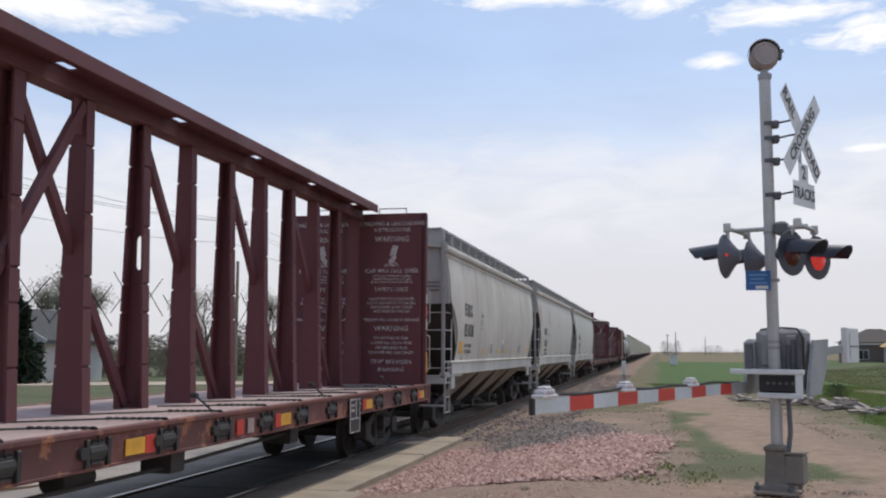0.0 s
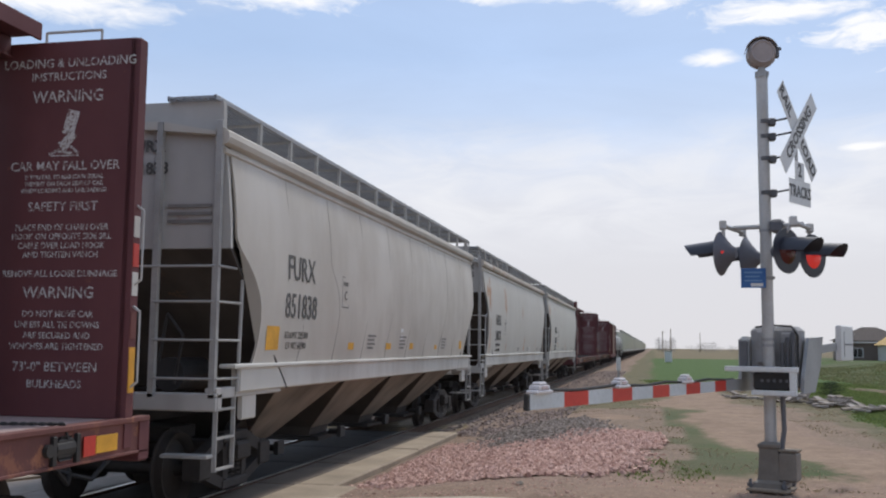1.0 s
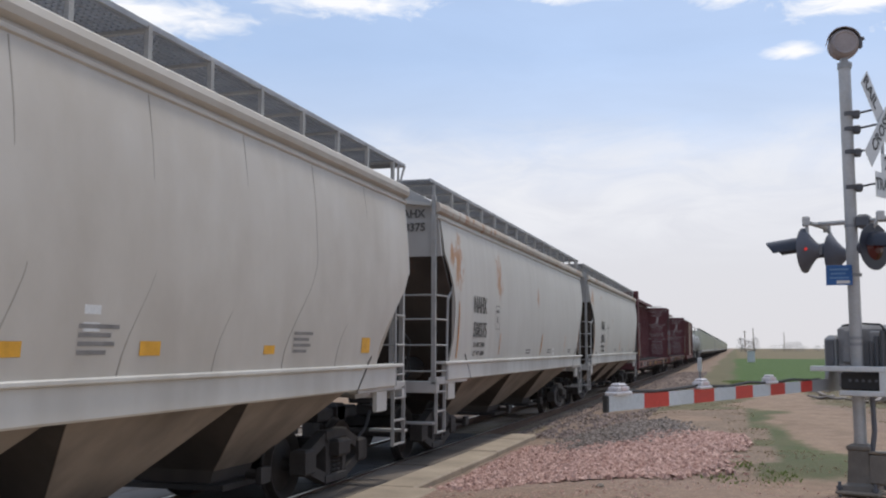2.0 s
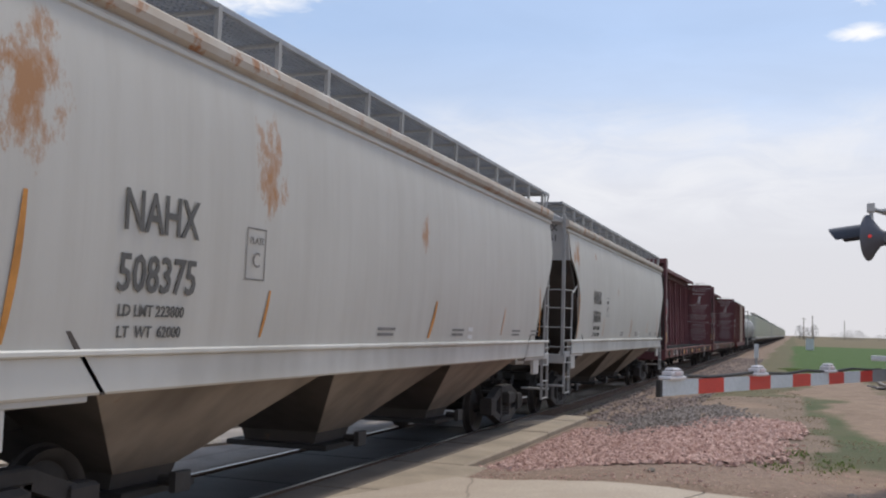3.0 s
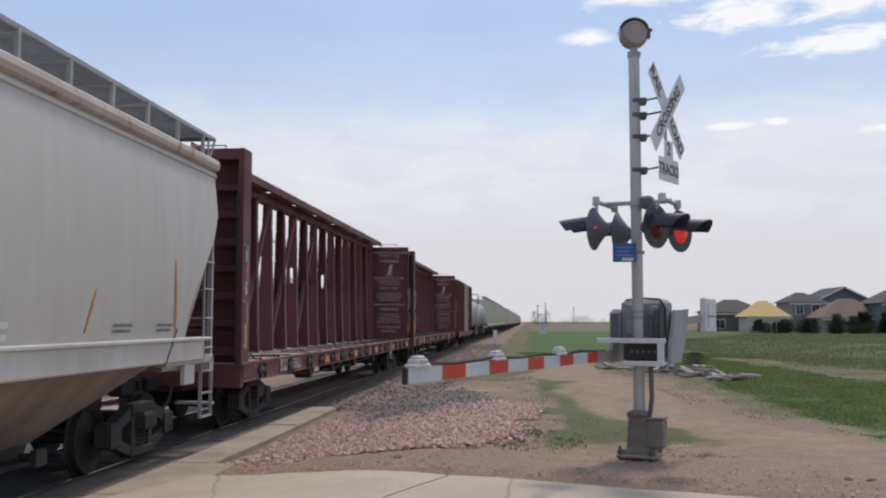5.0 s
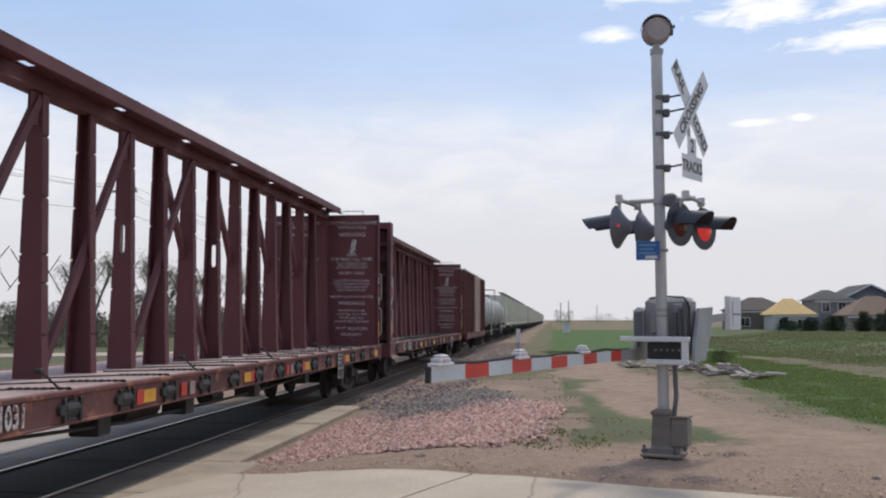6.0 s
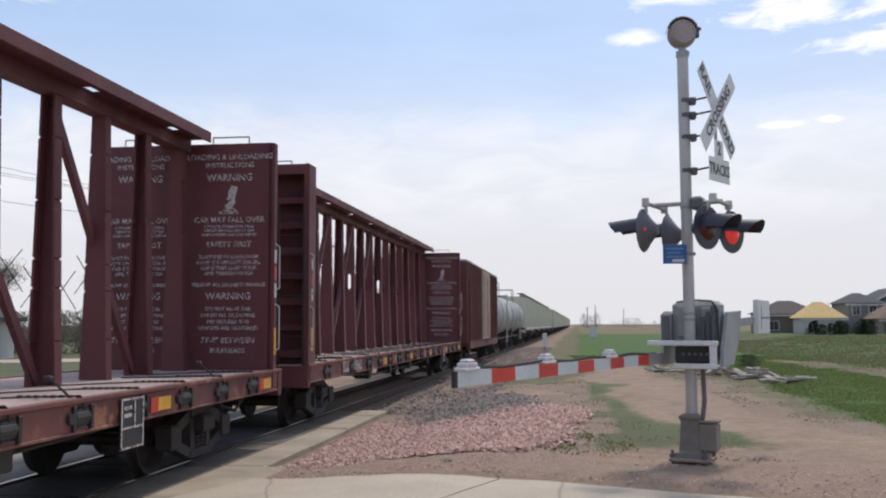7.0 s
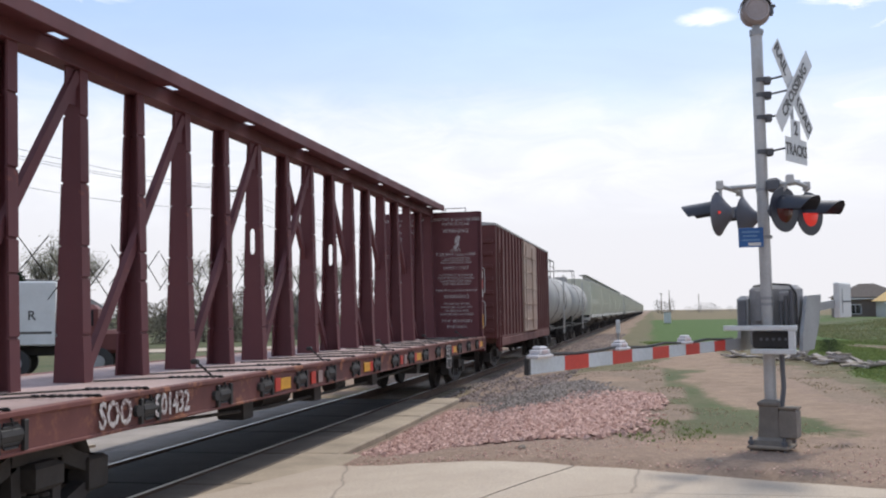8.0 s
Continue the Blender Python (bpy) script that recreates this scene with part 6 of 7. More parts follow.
        part("arm_lamp_lens", Geo().slab(-0.04, -0.046, 0.034, 0.04, 0.046, 0.062, 0.004, fx), ARM_LENS, al)
    cable = [tip + d * s + UP * (0.075 + 0.012 * math.sin(s * 5)) for s in (0.3, 0.8, 1.3, 1.6, 1.8, 2.3, 2.8, 3.2, 3.45, 4.0, 4.6, 4.9)]
    part("arm_cable", Geo().path(cable, 0.014, 6), BLACK, arm)
    return sg


MECH_GREY = plain("weathered_mechanism_grey", (0.36, 0.35, 0.35), 0.65, 0.1, 0.45, 5, 0.12)
GREY_BLUE = plain("pale_blue_bars", (0.16, 0.30, 0.52), 0.5, 0, 0.1, 8, 0.02)
ARM_LENS = plain("pinkish_lens", (0.60, 0.47, 0.47), 0.35, 0, 0.1, 8, 0.02)
crossing_signal()


# ---- beyond the crossing ----
def marker_post():
    g = thing("marker_post", "short white trackside marker post", "marker post")
    x, y = -1.83, 53.0
    part("post", Geo().slab(x - 0.05, y - 0.04, -0.2, x + 0.05, y + 0.04, 0.75, 0.01), GALV, g)
    part("cap", Geo().slab(x - 0.11, y - 0.06, 0.70, x + 0.11, y + 0.06, 1.42, 0.02), SIGN_WHITE, g, "white marker head")


def relay_cabinet():
    x, y = 2.0, 141.0
    g = thing("relay_cabinet", "pale grey trackside relay cabinet", "cabinet")
    part("body", Geo().slab(x - 0.5, y - 0.5, 0, x + 0.5, y + 0.5, 1.5, 0.05), SIGN_WHITE, g)
    part("roof", Geo().slab(x - 0.55, y - 0.6, 1.5, x + 0.55, y + 0.6, 1.58, 0.03), GALV, g)


def timber_pile():
    rng = random.Random(21)
    spots = [(4.5, 32.6, 30), (5.2, 30.6, 30), (5.6, 28.8, 10), (2.9, 34.6, 9)]
    for cx, cy, n in spots:
        g = thing("scrap_timber", "heap of grey weathered scrap planks on the grass", "timber", "scrap timber heaps")
        for k in range(n):
            l = rng.uniform(0.2, 0.8)
            dx, dy = rng.gauss(0, 0.40), rng.gauss(0, 0.75)
            z = level(cx, cy) + 0.04 + 0.30 * (n / 30) * math.exp(-(dx * dx / 0.3 + dy * dy)) * rng.random()
            m = pose(cx + dx, cy + dy, z, rng.uniform(-12, 12), rng.uniform(-18, 18), rng.uniform(-75, 75))
            part("plank", Geo().slab(-l / 2, -0.08, -0.03, l / 2, 0.08, 0.03, 0.008, m), PALE_TIMBER if rng.random() < 0.5 else TIMBER, g)


PALE_TIMBER = plain("bleached_timber", (0.36, 0.31, 0.275), 0.9, 0, 0.3, 5, 0.3)


def house(x, y, w, d, eave, ridge, wall, roof, style, label, windows, face=-1):
    """One house; style "hip", "gable" (the gable looks at us) or "side" (the ridge runs across)."""
    h = thing("house", label, "house", "houses beyond the field", pose(x, y, -0.3))
    part("wall", Geo().box(-w / 2, -d / 2, 0, w / 2, d / 2, eave), wall, h)
    o = 0.5
    if style == "hip":
        vs = [(-w / 2 - o, -d / 2 - o, eave), (w / 2 + o, -d / 2 - o, eave), (w / 2 + o, d / 2 + o, eave), (-w / 2 - o, d / 2 + o, eave), (-w * 0.12, 0, ridge), (w * 0.12, 0, ridge)]
        fs = [(0, 1, 5, 4), (1, 2, 5), (2, 3, 4, 5), (3, 0, 4), (3, 2, 1, 0)]
    elif style == "gable":
        vs = [(-w / 2 - o, -d / 2 - o, eave - 0.2), (w / 2 + o, -d / 2 - o, eave - 0.2), (w / 2 + o, d / 2 + o, eave - 0.2), (-w / 2 - o, d / 2 + o, eave - 0.2), (0, -d / 2 - o, ridge), (0, d / 2 + o, ridge),
              (-w / 2 - o, -d / 2 - o, eave - 0.42), (w / 2 + o, -d / 2 - o, eave - 0.42), (w / 2 + o, d / 2 + o, eave - 0.42), (-w / 2 - o, d / 2 + o, eave - 0.42), (0, -d / 2 - o, ridge - 0.25), (0, d / 2 + o, ridge - 0.25)]
        fs = [(0, 4, 5, 3), (4, 1, 2, 5), (6, 9, 11, 10), (10, 11, 8, 7), (0, 6, 10, 4), (4, 10, 7, 1), (3, 5, 11, 9), (5, 2, 8, 11), (0, 3, 9, 6), (1, 7, 8, 2)]
        part("gable", Geo().add([(-w / 2, -d / 2 + 0.02, eave), (w / 2, -d / 2 + 0.02, eave), (0, -d / 2 + 0.02, ridge - 0.3), (-w / 2, d / 2 - 0.02, eave), (w / 2, d / 2 - 0.02, eave), (0, d / 2 - 0.02, ridge - 0.3)], [(0, 1, 2), (5, 4, 3), (0, 3, 4, 1), (1, 4, 5, 2), (2, 5, 3, 0)]), wall, h)
        part("barge_board", Geo().bar((-w / 2 - o, -d / 2 - o - 0.04, eave - 0.3), (0, -d / 2 - o - 0.04, ridge - 0.1), 0.06, 0.22).bar((w / 2 + o, -d / 2 - o - 0.04, eave - 0.3), (0, -d / 2 - o - 0.04, ridge - 0.1), 0.06, 0.22), TRIM_WHITE, h)
    else:
        vs = [(-w / 2 - o, -d / 2 - o, eave - 0.1), (w / 2 + o, -d / 2 - o, eave - 0.1), (w / 2 + o, d / 2 + o, eave - 0.1), (-w / 2 - o, d / 2 + o, eave - 0.1), (-w / 2 - o, 0, ridge), (w / 2 + o, 0, ridge)]
        fs = [(0, 1, 5, 4), (2, 3, 4, 5), (0, 4, 3), (1, 2, 5), (3, 2, 1, 0)]
    part("roof", Geo().add(vs, fs), roof, h)
    part("gutter", Geo().box(-w / 2 - o, -d / 2 - o - 0.06, eave - 0.32, w / 2 + o, -d / 2 - o, eave - 0.14), TRIM_WHITE, h)
    for wx, wz, ww, wh in windows:
        win = part("window", Geo().slab(wx - ww / 2 - 0.1, -d / 2 - 0.07, wz - wh / 2 - 0.1, wx + ww / 2 + 0.1, -d / 2 + 0.01, wz + wh / 2 + 0.1, 0.02), TRIM_WHITE, h)
        for s in (-1, 1):
            part("pane", Geo().slab(wx + (s - 1) * ww / 4 + 0.03, -d / 2 - 0.09, wz - wh / 2, wx + (s + 1) * ww / 4 - 0.03, -d / 2 - 0.072, wz + wh / 2, 0.004), GLASS, win)
    return h


W_BROWN, W_GREY, W_BLUE, W_WHITE, W_TAN = siding("brown_siding", (0.16, 0.13, 0.115)), siding("grey_siding", (0.22, 0.22, 0.225)), siding("blue_grey_siding", (0.145, 0.165, 0.19)), siding("white_siding", (0.50, 0.49, 0.47)), siding("tan_siding", (0.26, 0.225, 0.19))
R_BROWN, R_DARK, R_TAN, R_YELLOW = shingle("brown_shingle", (0.085, 0.068, 0.06)), shingle("dark_shingle", (0.062, 0.06, 0.062)), shingle("tan_shingle", (0.18, 0.12, 0.085)), shingle("bare_sheathing", (0.56, 0.38, 0.16))
house(30.6, 152, 8.4, 9, 3.6, 5.6, W_BROWN, R_BROWN, "hip", "brown single-storey house with a dark hipped roof", [(-2.5, 1.9, 1.4, 1.2), (1.8, 1.9, 1.6, 1.2)])
house(33.0, 142, 5.2, 7, 2.95, 5.2, W_WHITE, R_YELLOW, "hip", "house under construction with a bare yellow plywood roof", [(-1.5, 1.6, 1.2, 1.2), (1.0, 1.6, 1.2, 1.2)])
house(39.2, 146, 4.4, 9, 5.0, 6.5, W_GREY, R_DARK, "hip", "narrow grey two-storey house with a dark roof", [(-1.2, 4.0, 1.0, 1.2), (1.0, 4.0, 1.0, 1.2), (0, 1.7, 1.4, 1.2)])
house(44.8, 149, 8.6, 10, 5.1, 7.3, W_BLUE, R_DARK, "gable", "blue-grey two-storey house with a broad gable", [(-2.4, 3.6, 1.3, 1.3), (0.8, 3.6, 1.3, 1.3), (2.6, 1.5, 1.2, 1.2)])
house(42.9, 137, 8.2, 8, 2.8, 5.4, W_TAN, R_TAN, "hip", "tan single-storey house with a brown hipped roof", [(-2.6, 1.7, 1.2, 1.1), (0.6, 1.7, 1.2, 1.1)])
house(51.6, 134, 12.6, 9, 4.7, 7.9, W_BLUE, R_BROWN, "hip", "large grey-blue two-storey house with white trim", [(-5.0, 3.7, 0.9, 1.5), (-3.4, 3.7, 0.9, 1.5), (1.2, 3.7, 1.2, 1.4), (-3.8, 1.4, 1.4, 1.2), (1.5, 1.2, 1.6, 2.1)])
house(53.4, 128.6, 5.2, 3, 4.6, 6.6, W_WHITE, R_BROWN, "gable", "pale two-storey gabled wing with white trim", [(-1.2, 3.7, 1.0, 1.4), (1.2, 3.7, 1.0, 1.4), (0.2, 1.2, 1.8, 2.1)])
house(63.5, 131, 7.5, 9, 4.6, 6.6, W_WHITE, R_BROWN, "side", "pale two-storey house beside the large one", [(-1.6, 3.7, 1.1, 1.3), (1.2, 3.7, 1.1, 1.3), (-1.2, 1.4, 1.3, 1.2)])
house(73.0, 135, 8.5, 9, 4.8, 7.2, W_GREY, R_DARK, "hip", "grey two-storey house at the end of the row", [(-2.0, 3.7, 1.2, 1.3), (1.8, 3.7, 1.2, 1.3)])


def leaf_cloud(g, rng, centre, size, count, leaf):
    """Small leaves in a loose clump."""
    for _ in range(count):
        while True:
            p = Vector((rng.uniform(-1, 1), rng.uniform(-1, 1), rng.uniform(-1, 1)))
            if 0.2 < p.length < 1:
                break
        c = Vector(centre) + Vector((p.x * size[0], p.y * size[1], p.z * size[2]))
        a, b = Vector((rng.uniform(-1, 1), rng.uniform(-1, 1), rng.uniform(-1, 1))).normalized(), Vector((rng.uniform(-1, 1), rng.uniform(-1, 1), rng.uniform(-1, 1))).normalized()
        s = leaf * rng.uniform(0.6, 1.4)
        g.add([c - a * s, c + b * s * 0.6, c + a * s], [(0, 1, 2)])


def raw(name, g, mat, parent, label=""):
    me = bpy.data.meshes.new(name)
    me.from_pydata(g.v, [], g.f)
    me.materials.append(mat)
    ob = new(name, me)
    ob.parent = parent
    return tagged(ob, label)


def bare_tree(x, y, h, seed, label, leaf=SPRING_LEAF, dense=1.0, far=False):
    """A budding tree: tapered trunk, forking limbs, twigs and sparse young leaves."""
    rng = random.Random(seed)
    t = thing("tree", label, "tree", "trees", pose(x, y, level(x, y) if y < 300 else 0))
    wood, buds, ends = Geo(), Geo(), []

    def grow(p, d, l, r, depth):
        q = p + d * l
        wood.rod(p, q, r, 6 if depth < 2 else 4, r * 0.66, caps=False)
        if depth >= (2 if far else 5):
            ends.append(q)
            return
        for _ in range(rng.choice((2, 3, 3))):
            nd = (d + Vector((rng.uniform(-1, 1), rng.uniform(-1, 1), rng.uniform(0.0, 1.1))) * 0.60).normalized()
            grow(p + d * l * rng.uniform(0.6, 1.0), nd, l * rng.uniform(0.62, 0.82), r * 0.6, depth + 1)
            if depth >= 2:
                ends.append(q)

    grow(Vector((0, 0, -0.2)), Vector((rng.uniform(-0.08, 0.08), rng.uniform(-0.08, 0.08), 1)).normalized(), h * 0.30, h * 0.022, 0)
    raw("trunk", wood, BARK, t, "grey bare branches")
    for e in ends:
        leaf_cloud(buds, rng, e, (h * (0.07 if far else 0.095),) * 3, int((26 if far else 3) * dense), h * (0.022 if far else 0.012))
    raw("crown", buds, leaf, t, "thin crown of young leaves")
    return t


def bush(x, y, w, h, seed, mat, label, cone=False, category="shrub", group="shrubs"):
    rng = random.Random(seed)
    t = thing("shrub", label, category, group, pose(x, y, level(x, y)))
    g = Geo()
    n = 9
    for k in range(n):
        z = h * (k + 0.5) / n
        r = w / 2 * ((1.05 - z / h) ** 0.7 if cone else math.sin(math.pi * min(0.9, 0.25 + 0.6 * z / h)))
        leaf_cloud(g, rng, (rng.uniform(-0.1, 0.1) * w, rng.uniform(-0.1, 0.1) * w, z), (r, r, h / n * 1.2), 200 if mat is BRUSH else 70 if mat is HAZED_TREE else 190, h * (0.05 if mat is BRUSH else 0.04 if mat is HAZED_TREE else 0.062))
    raw("foliage", g, mat, t)
    part("stem", Geo().rod((0, 0, -0.1), (0, 0, h * 0.8), 0.05 * h / 2, 6, 0.02), BARK, t)
    return t


rng = random.Random(5)
for k in range(46):
    x = 28 + k * 0.8 + rng.uniform(-0.7, 0.7)
    bush(x, 122 + rng.uniform(-3, 2), rng.uniform(1.6, 3.2), rng.uniform(0.8, 1.7) if x < 35 else rng.uniform(1.2, 2.9), 40 + k, SHRUB if k % 3 else EVERGREEN, "dark garden shrub in front of the houses", k % 3 == 0)
bush(6.7, 40.5, 1.1, 0.5, 90, SHRUB, "low leafy weed clump in the grass")

# the far side of the train
for k, (x, y, h) in enumerate(((-37, 57, 8.2), (-41, 60, 9.0), (-34, 66, 7.4), (-44, 55, 8.6), (-31, 74, 8.0), (-38, 78, 9.2), (-27, 82, 7.5), (-33, 88, 8.4), (-24, 92, 8.0), (-48, 62, 9.0), (-28, 100, 8.5), (-22, 110, 8.0))):
    bare_tree(x, y, h, 60 + k, "budding roadside tree with thin grey-brown crown", dense=3.2)
# skyline trees, their haze painted by the pale leaf colour
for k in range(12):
    bush(21 + k * 4.4 + rng.uniform(-2, 2), 590 + rng.uniform(-30, 30), rng.uniform(5, 9), rng.uniform(3.0, 6.5), 120 + k, HAZED_TREE, "far skyline tree with haze put into its leaf colour", False, "tree", "far trees")
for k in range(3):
    bush(3 + k * 3.4, 560, 6.0, rng.uniform(5, 8), 150 + k, HAZED_TREE, "far skyline tree with haze put into its leaf colour", False, "tree", "far trees")
for k in range(22):
    bush(-66 + k * 2.6, 92 + rng.uniform(-6, 10) + k * 1.2, rng.uniform(5, 8), rng.uniform(3.0, 5.2), 220 + k, BRUSH, "grey-brown brush behind the street", group="brush")
bush(-34.6, 47.5, 3.4, 4.8, 171, EVERGREEN, "dark upright evergreen by the white house", True, "tree", "trees")
for k in range(16):
    bush(-46 + k * 1.9, 56 + k * 1.5 + rng.uniform(-1, 1), 2.6, rng.uniform(1.8, 3.0), 180 + k, BRUSH, "tangled grey-brown hedge along the street", group="hedge shrubs")
house(-36.8, 52, 6.0, 6, 2.9, 4.6, W_WHITE, R_DARK, "gable", "small white house beyond the train", [(1.2, 1.6, 1.0, 1.1)])
house(-49.0, 66, 9.0, 7, 3.0, 4.8, W_GREY, R_DARK, "side", "low grey house beyond the train", [(-2, 1.6, 1.2, 1.1), (1.6, 1.6, 1.2, 1.1)])


def street():
    g = Geo()
    a, b = Vector((-75, 24)), Vector((-9.5, 60))
    n = (b - a).normalized()
    s = Vector((-n.y, n.x)) * 2.6
    top = [(*(p + q), 0.03) for p, q in ((a, -s), (b, -s), (b, s), (a, s))]
    g.add(top + [(x, y, -0.15) for x, y, _ in top], [(0, 1, 2, 3), (0, 4, 5, 1), (1, 5, 6, 2), (2, 6, 7, 3), (3, 7, 4, 0)])
    solo("street", g, ROAD, "pale concrete side street beyond the train", kind="structure")


street()


def utility_pole(x, y, h, label, arms=True):
    p = thing("utility_pole", label, "pole", "utility poles", pose(x, y, level(x, y) if y < 300 else 0))
    part("pole", Geo().rod((0, 0, -0.3), (0, 0, h), 0.13 if y < 200 else 0.22, 10, 0.09 if y < 200 else 0.18), TIMBER, p)
    if arms:
        part("crossarm", Geo().slab(-1.0, -0.05, h - 0.6, 1.0, 0.05, h - 0.45, 0.01), TIMBER, p)
        for s in (-0.9, -0.3, 0.9):
            part("insulator", Geo().rod((s, 0, h - 0.45), (s, 0, h - 0.3), 0.05, 8), GALV, p)


utility_pole(-25.6, 56.5, 7.4, "dark wooden pole beyond the train", False)
utility_pole(-26.2, 56.9, 7.0, "dark wooden pole beyond the train", False)
POLES = [(-30, 20), (-28.5, 62), (-27, 104), (-25.5, 146)]
for x, y in POLES:
    utility_pole(x, y, 11.0, "tall wooden power pole along the street")
for k, (dx, z) in enumerate(((-0.9, 10.72), (-0.3, 10.72), (0.9, 10.72), (0.0, 9.2))):
    g = Geo()
    for (xa, ya), (xb, yb) in zip(POLES, POLES[1:]):
        pts = [(xa + dx + (xb - xa) * i / 8, ya + (yb - ya) * i / 8, z - 1.0 * (1 - (2 * i / 8 - 1) ** 2)) for i in range(9)]
        g.path(pts, 0.012, 4)
    solo("power_line", g, BLACK, "thin dark power line between the poles", "cable", group="power lines")
utility_pole(27, 600, 11.0, "far pole on the skyline", False)
utility_pole(4.2, 480, 10.0, "far pole on the skyline")
utility_pole(7.8, 470, 11.0, "far pole on the skyline", False)


TRUCK_END = pose(-20.7, 28.3, 0.0, 0, 0, 28)      # where the truck has come to at the end


def box_truck():
    t = thing("box_truck", "white box truck with a maroon cab beyond the train", "truck", m=TRUCK_END)
    b = part("box_body", Geo().slab(-4.0, -1.2, 1.05, 1.6, 1.2, 3.1, 0.04), SIGN_WHITE, t, "white cargo box")
    letters("R", 0.42, BLACK_INK, b, pose(0.9, -1.205, 2.0, 90, 0, 0), "truck_lettering", 0.01)
    part("stripe", Geo().box(-3.9, -1.206, 1.42, 1.5, -1.2, 1.50), BLACK_INK, b)
    c = part("cab", Geo().slab(1.75, -1.1, 0.75, 2.9, 1.1, 2.35, 0.15).slab(2.8, -1.0, 0.75, 3.6, 1.0, 1.5, 0.12), BOX_RED, t, "maroon cab")
    part("side_window", Geo().slab(2.1, -1.13, 1.65, 2.75, -1.095, 2.15, 0.01), GLASS, c)
    part("chassis", Geo().slab(-4.0, -0.5, 0.7, 4.2, 0.5, 1.0, 0.03), BLACK, t)
    for x in (-2.6, 0.4, 2.9):
        for y in (-1.0, 1.0):
            w = part("wheel", Geo().rod((x, y - 0.13, 0.48), (x, y + 0.13, 0.48), 0.47, 20), RUBBER, t)
            part("rim", Geo().rod((x, y - 0.14, 0.48), (x, y + 0.14, 0.48), 0.22, 12), GALV, w)
    return t


truck = box_truck()
marker_post()
relay_cabinet()
timber_pile()


def blades(name, label, mat, count, spot, height, seed):
    r = random.Random(seed)
    g = Geo()
    for _ in range(count):
        x, y, k = spot(r)
        z = rough_level(x, y) - 0.03
        h = height * k * r.uniform(0.5, 1.3)
        a = r.uniform(0, 6.283)
        dx, dy = math.cos(a) * 0.009 * (1 + y / 12), math.sin(a) * 0.009 * (1 + y / 12)
        bx, by = r.uniform(-0.6, 0.6) * h, r.uniform(-0.6, 0.6) * h
        g.add([(x - dx, y - dy, z), (x + dx, y + dy, z), (x + bx * 0.4 + dx * 0.7, y + by * 0.4 + dy * 0.7, z + h * 0.6), (x + bx, y + by, z + h)], [(0, 1, 2), (0, 2, 3)])
    me = bpy.data.meshes.new(name)
    me.from_pydata(g.v, [], g.f)
    me.materials.append(mat)
    tagged(new(name, me), label, "grass", "", "stuff")


def green_spot(r):
    while True:
        x, y = r.uniform(-3, 18), 12.6 + 48 * r.random() ** 1.2
        c = cover(x, y)
        if c[2] > 0.50 + r.uniform(-0.12, 0.35) and c[3] < 0.6:
            return x, y, 0.7 + 0.6 * noise.noise(Vector((x, y, 3)))


def dry_spot(r):
    while True:
        x, y = r.uniform(-3.2, 14), 12.3 + 40 * r.random() ** 1.15
        c = cover(x, y)
        if abs(x - track_line(y)) > 1.3 and c[2] < 0.5 and noise.noise(Vector((x * 0.8, y * 0.8, 9))) > 0.05 and not (-4 < x < -0.2 and 12 < y < 24):
            return x, y, 0.8


def tuft_spot(r):
    cx, cy = r.choice(((-0.9, 14.6), (-1.1, 14.3), (-0.55, 13.6), (0.1, 14.4), (0.5, 13.5), (-0.2, 13.2)))
    return r.gauss(cx, 0.12), r.gauss(cy, 0.25), 1.0


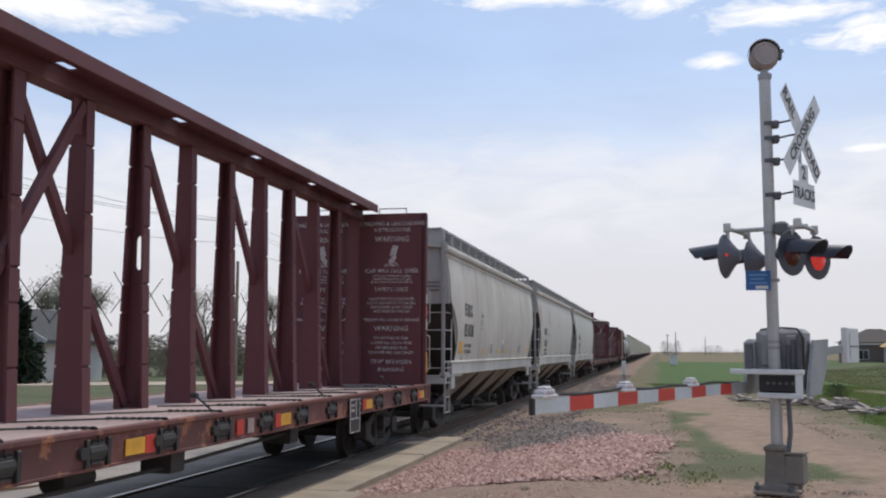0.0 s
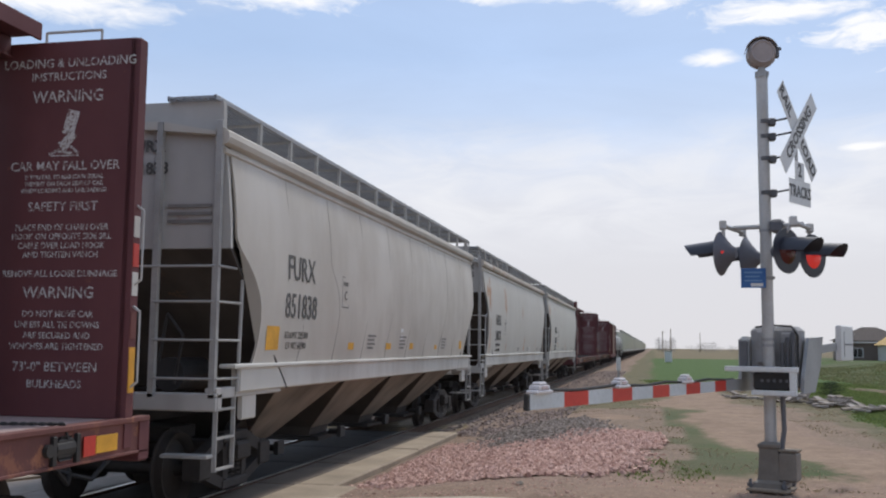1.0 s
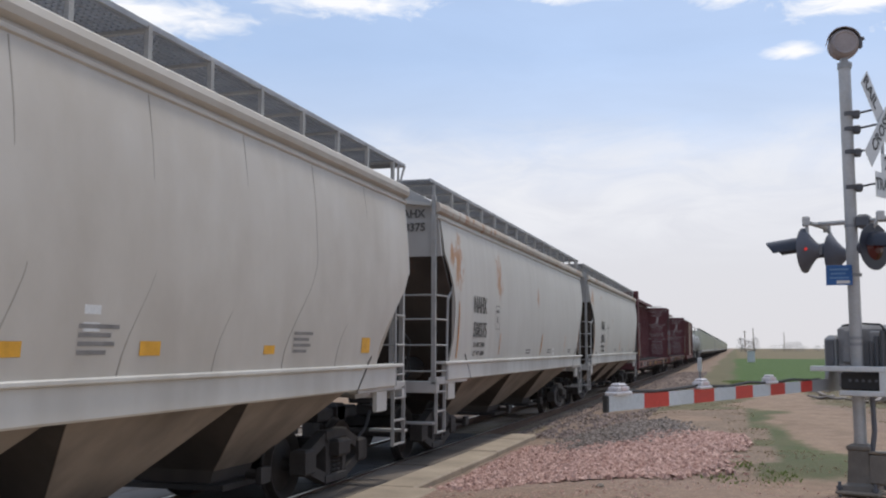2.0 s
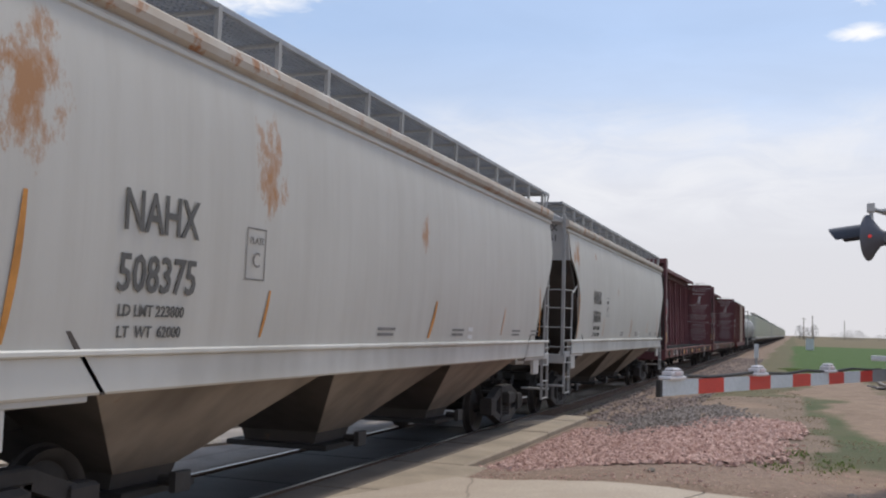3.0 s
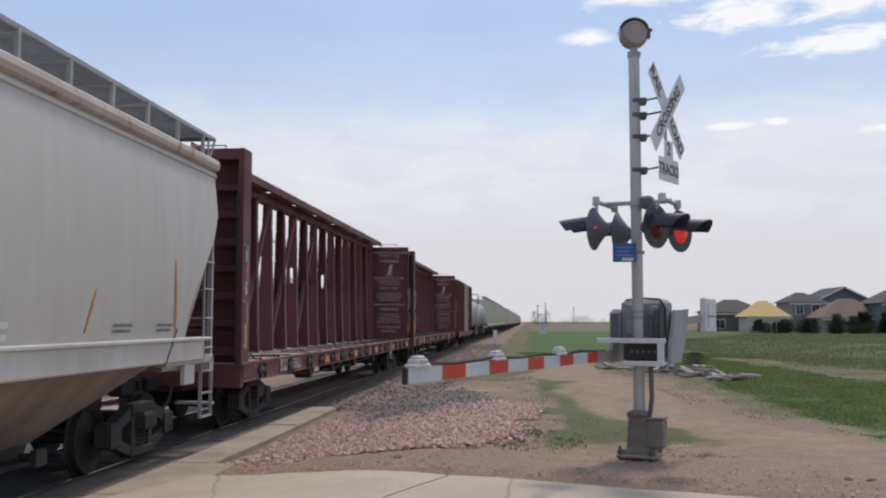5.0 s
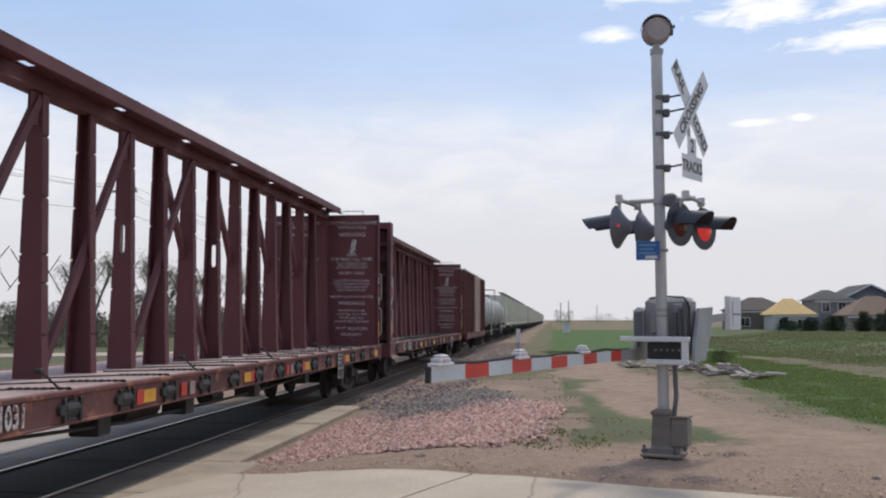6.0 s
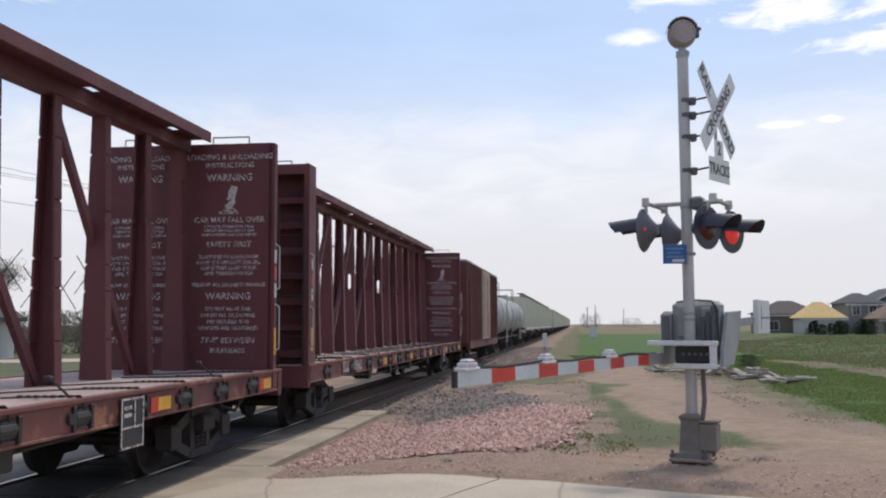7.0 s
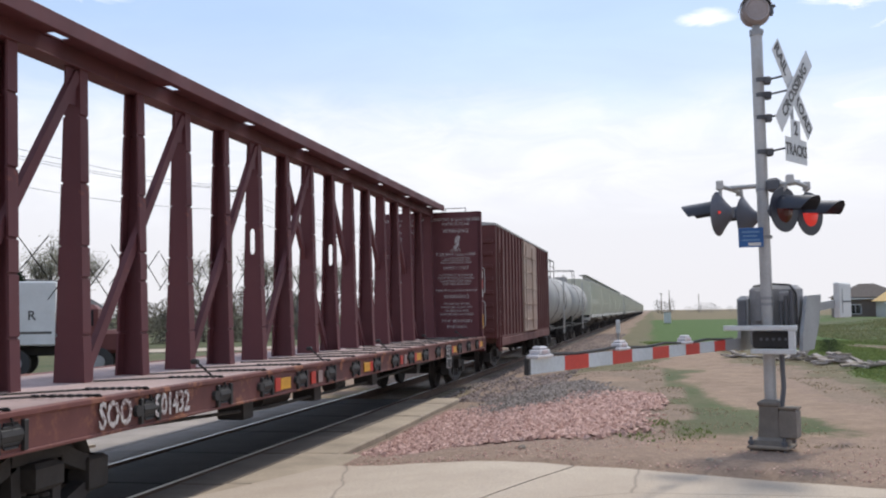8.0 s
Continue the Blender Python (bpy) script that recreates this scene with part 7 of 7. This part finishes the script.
blades("grass", "short green spring grass", BLADE, 110000, green_spot, 0.06, 31)
blades("dry_grass", "thin straw-coloured dead grass", DRY_BLADE, 12000, dry_spot, 0.04, 32)
def field_spot(r):
    while True:
        x, y = r.uniform(10, 62), 26 + 88 * r.random() ** 0.9
        if x < y * 0.62 and cover(x, y)[1] > 0.6 and noise.noise(Vector((x * 0.25, y * 0.15, 6))) > r.uniform(-0.5, 0.25):
            return x, y, 0.9 + 0.7 * noise.noise(Vector((x * 0.4, y * 0.3, 1)))


blades("field_grass", "rough tussocky grass of the open field", FIELD_BLADE, 45000, field_spot, 0.13, 34)
blades("grass_tufts", "small green tufts at the gravel's edge", BLADE, 320, tuft_spot, 0.05, 33)


def clods():
    r = random.Random(77)
    for x, y, s in ((0.55, 10.9, 0.06), (0.66, 10.86, 0.045), (0.62, 10.98, 0.03), (3.3, 10.6, 0.05), (3.5, 10.5, 0.06), (3.7, 10.4, 0.045), (3.62, 10.58, 0.03), (-1.6, 12.0, 0.05)):
        g = Geo()
        rings = []
        for z, k in ((-0.3, 0.8), (0.2, 1.0), (0.6, 0.75), (0.85, 0.3)):
            rings.append([Vector((x + s * k * math.cos(a) * r.uniform(0.7, 1.3), y + s * k * math.sin(a) * r.uniform(0.7, 1.3), level(x, y) - 0.02 + s * z)) for a in [i * 0.785 for i in range(8)]])
        solo("clod", g.loft(rings), TIMBER, "dark clod of earth on the verge", "clod", group="clods on the verge")


clods()


# ---- what moves ----
def motions():
    """The train rolls towards the camera and past it at an even pace; the wheels of the nearer cars turn."""
    for car, y in cars:
        walk(car, [(t / 2, pose(TRACK, y - SPEED * t / 2, 0)) for t in range(17)])
    way = TRUCK_END.to_3x3() @ Vector((1, 0, 0))
    stop = TRUCK_END.translation
    walk(truck, [(t, pose(stop.x - way.x * 2.2 * (8 - t), stop.y - way.y * 2.2 * (8 - t), 0, 0, 0, 28)) for t in range(9)])
    for car, y in cars[:6]:
        for ob in car.children:
            if ob.name.startswith("wheelset"):
                at = ob.matrix_basis.translation.copy()
                walk(ob, [(k / 30, pose(*at, math.degrees(SPEED * k / 30 / WHEEL), 0, 0)) for k in range(241)])


motions()
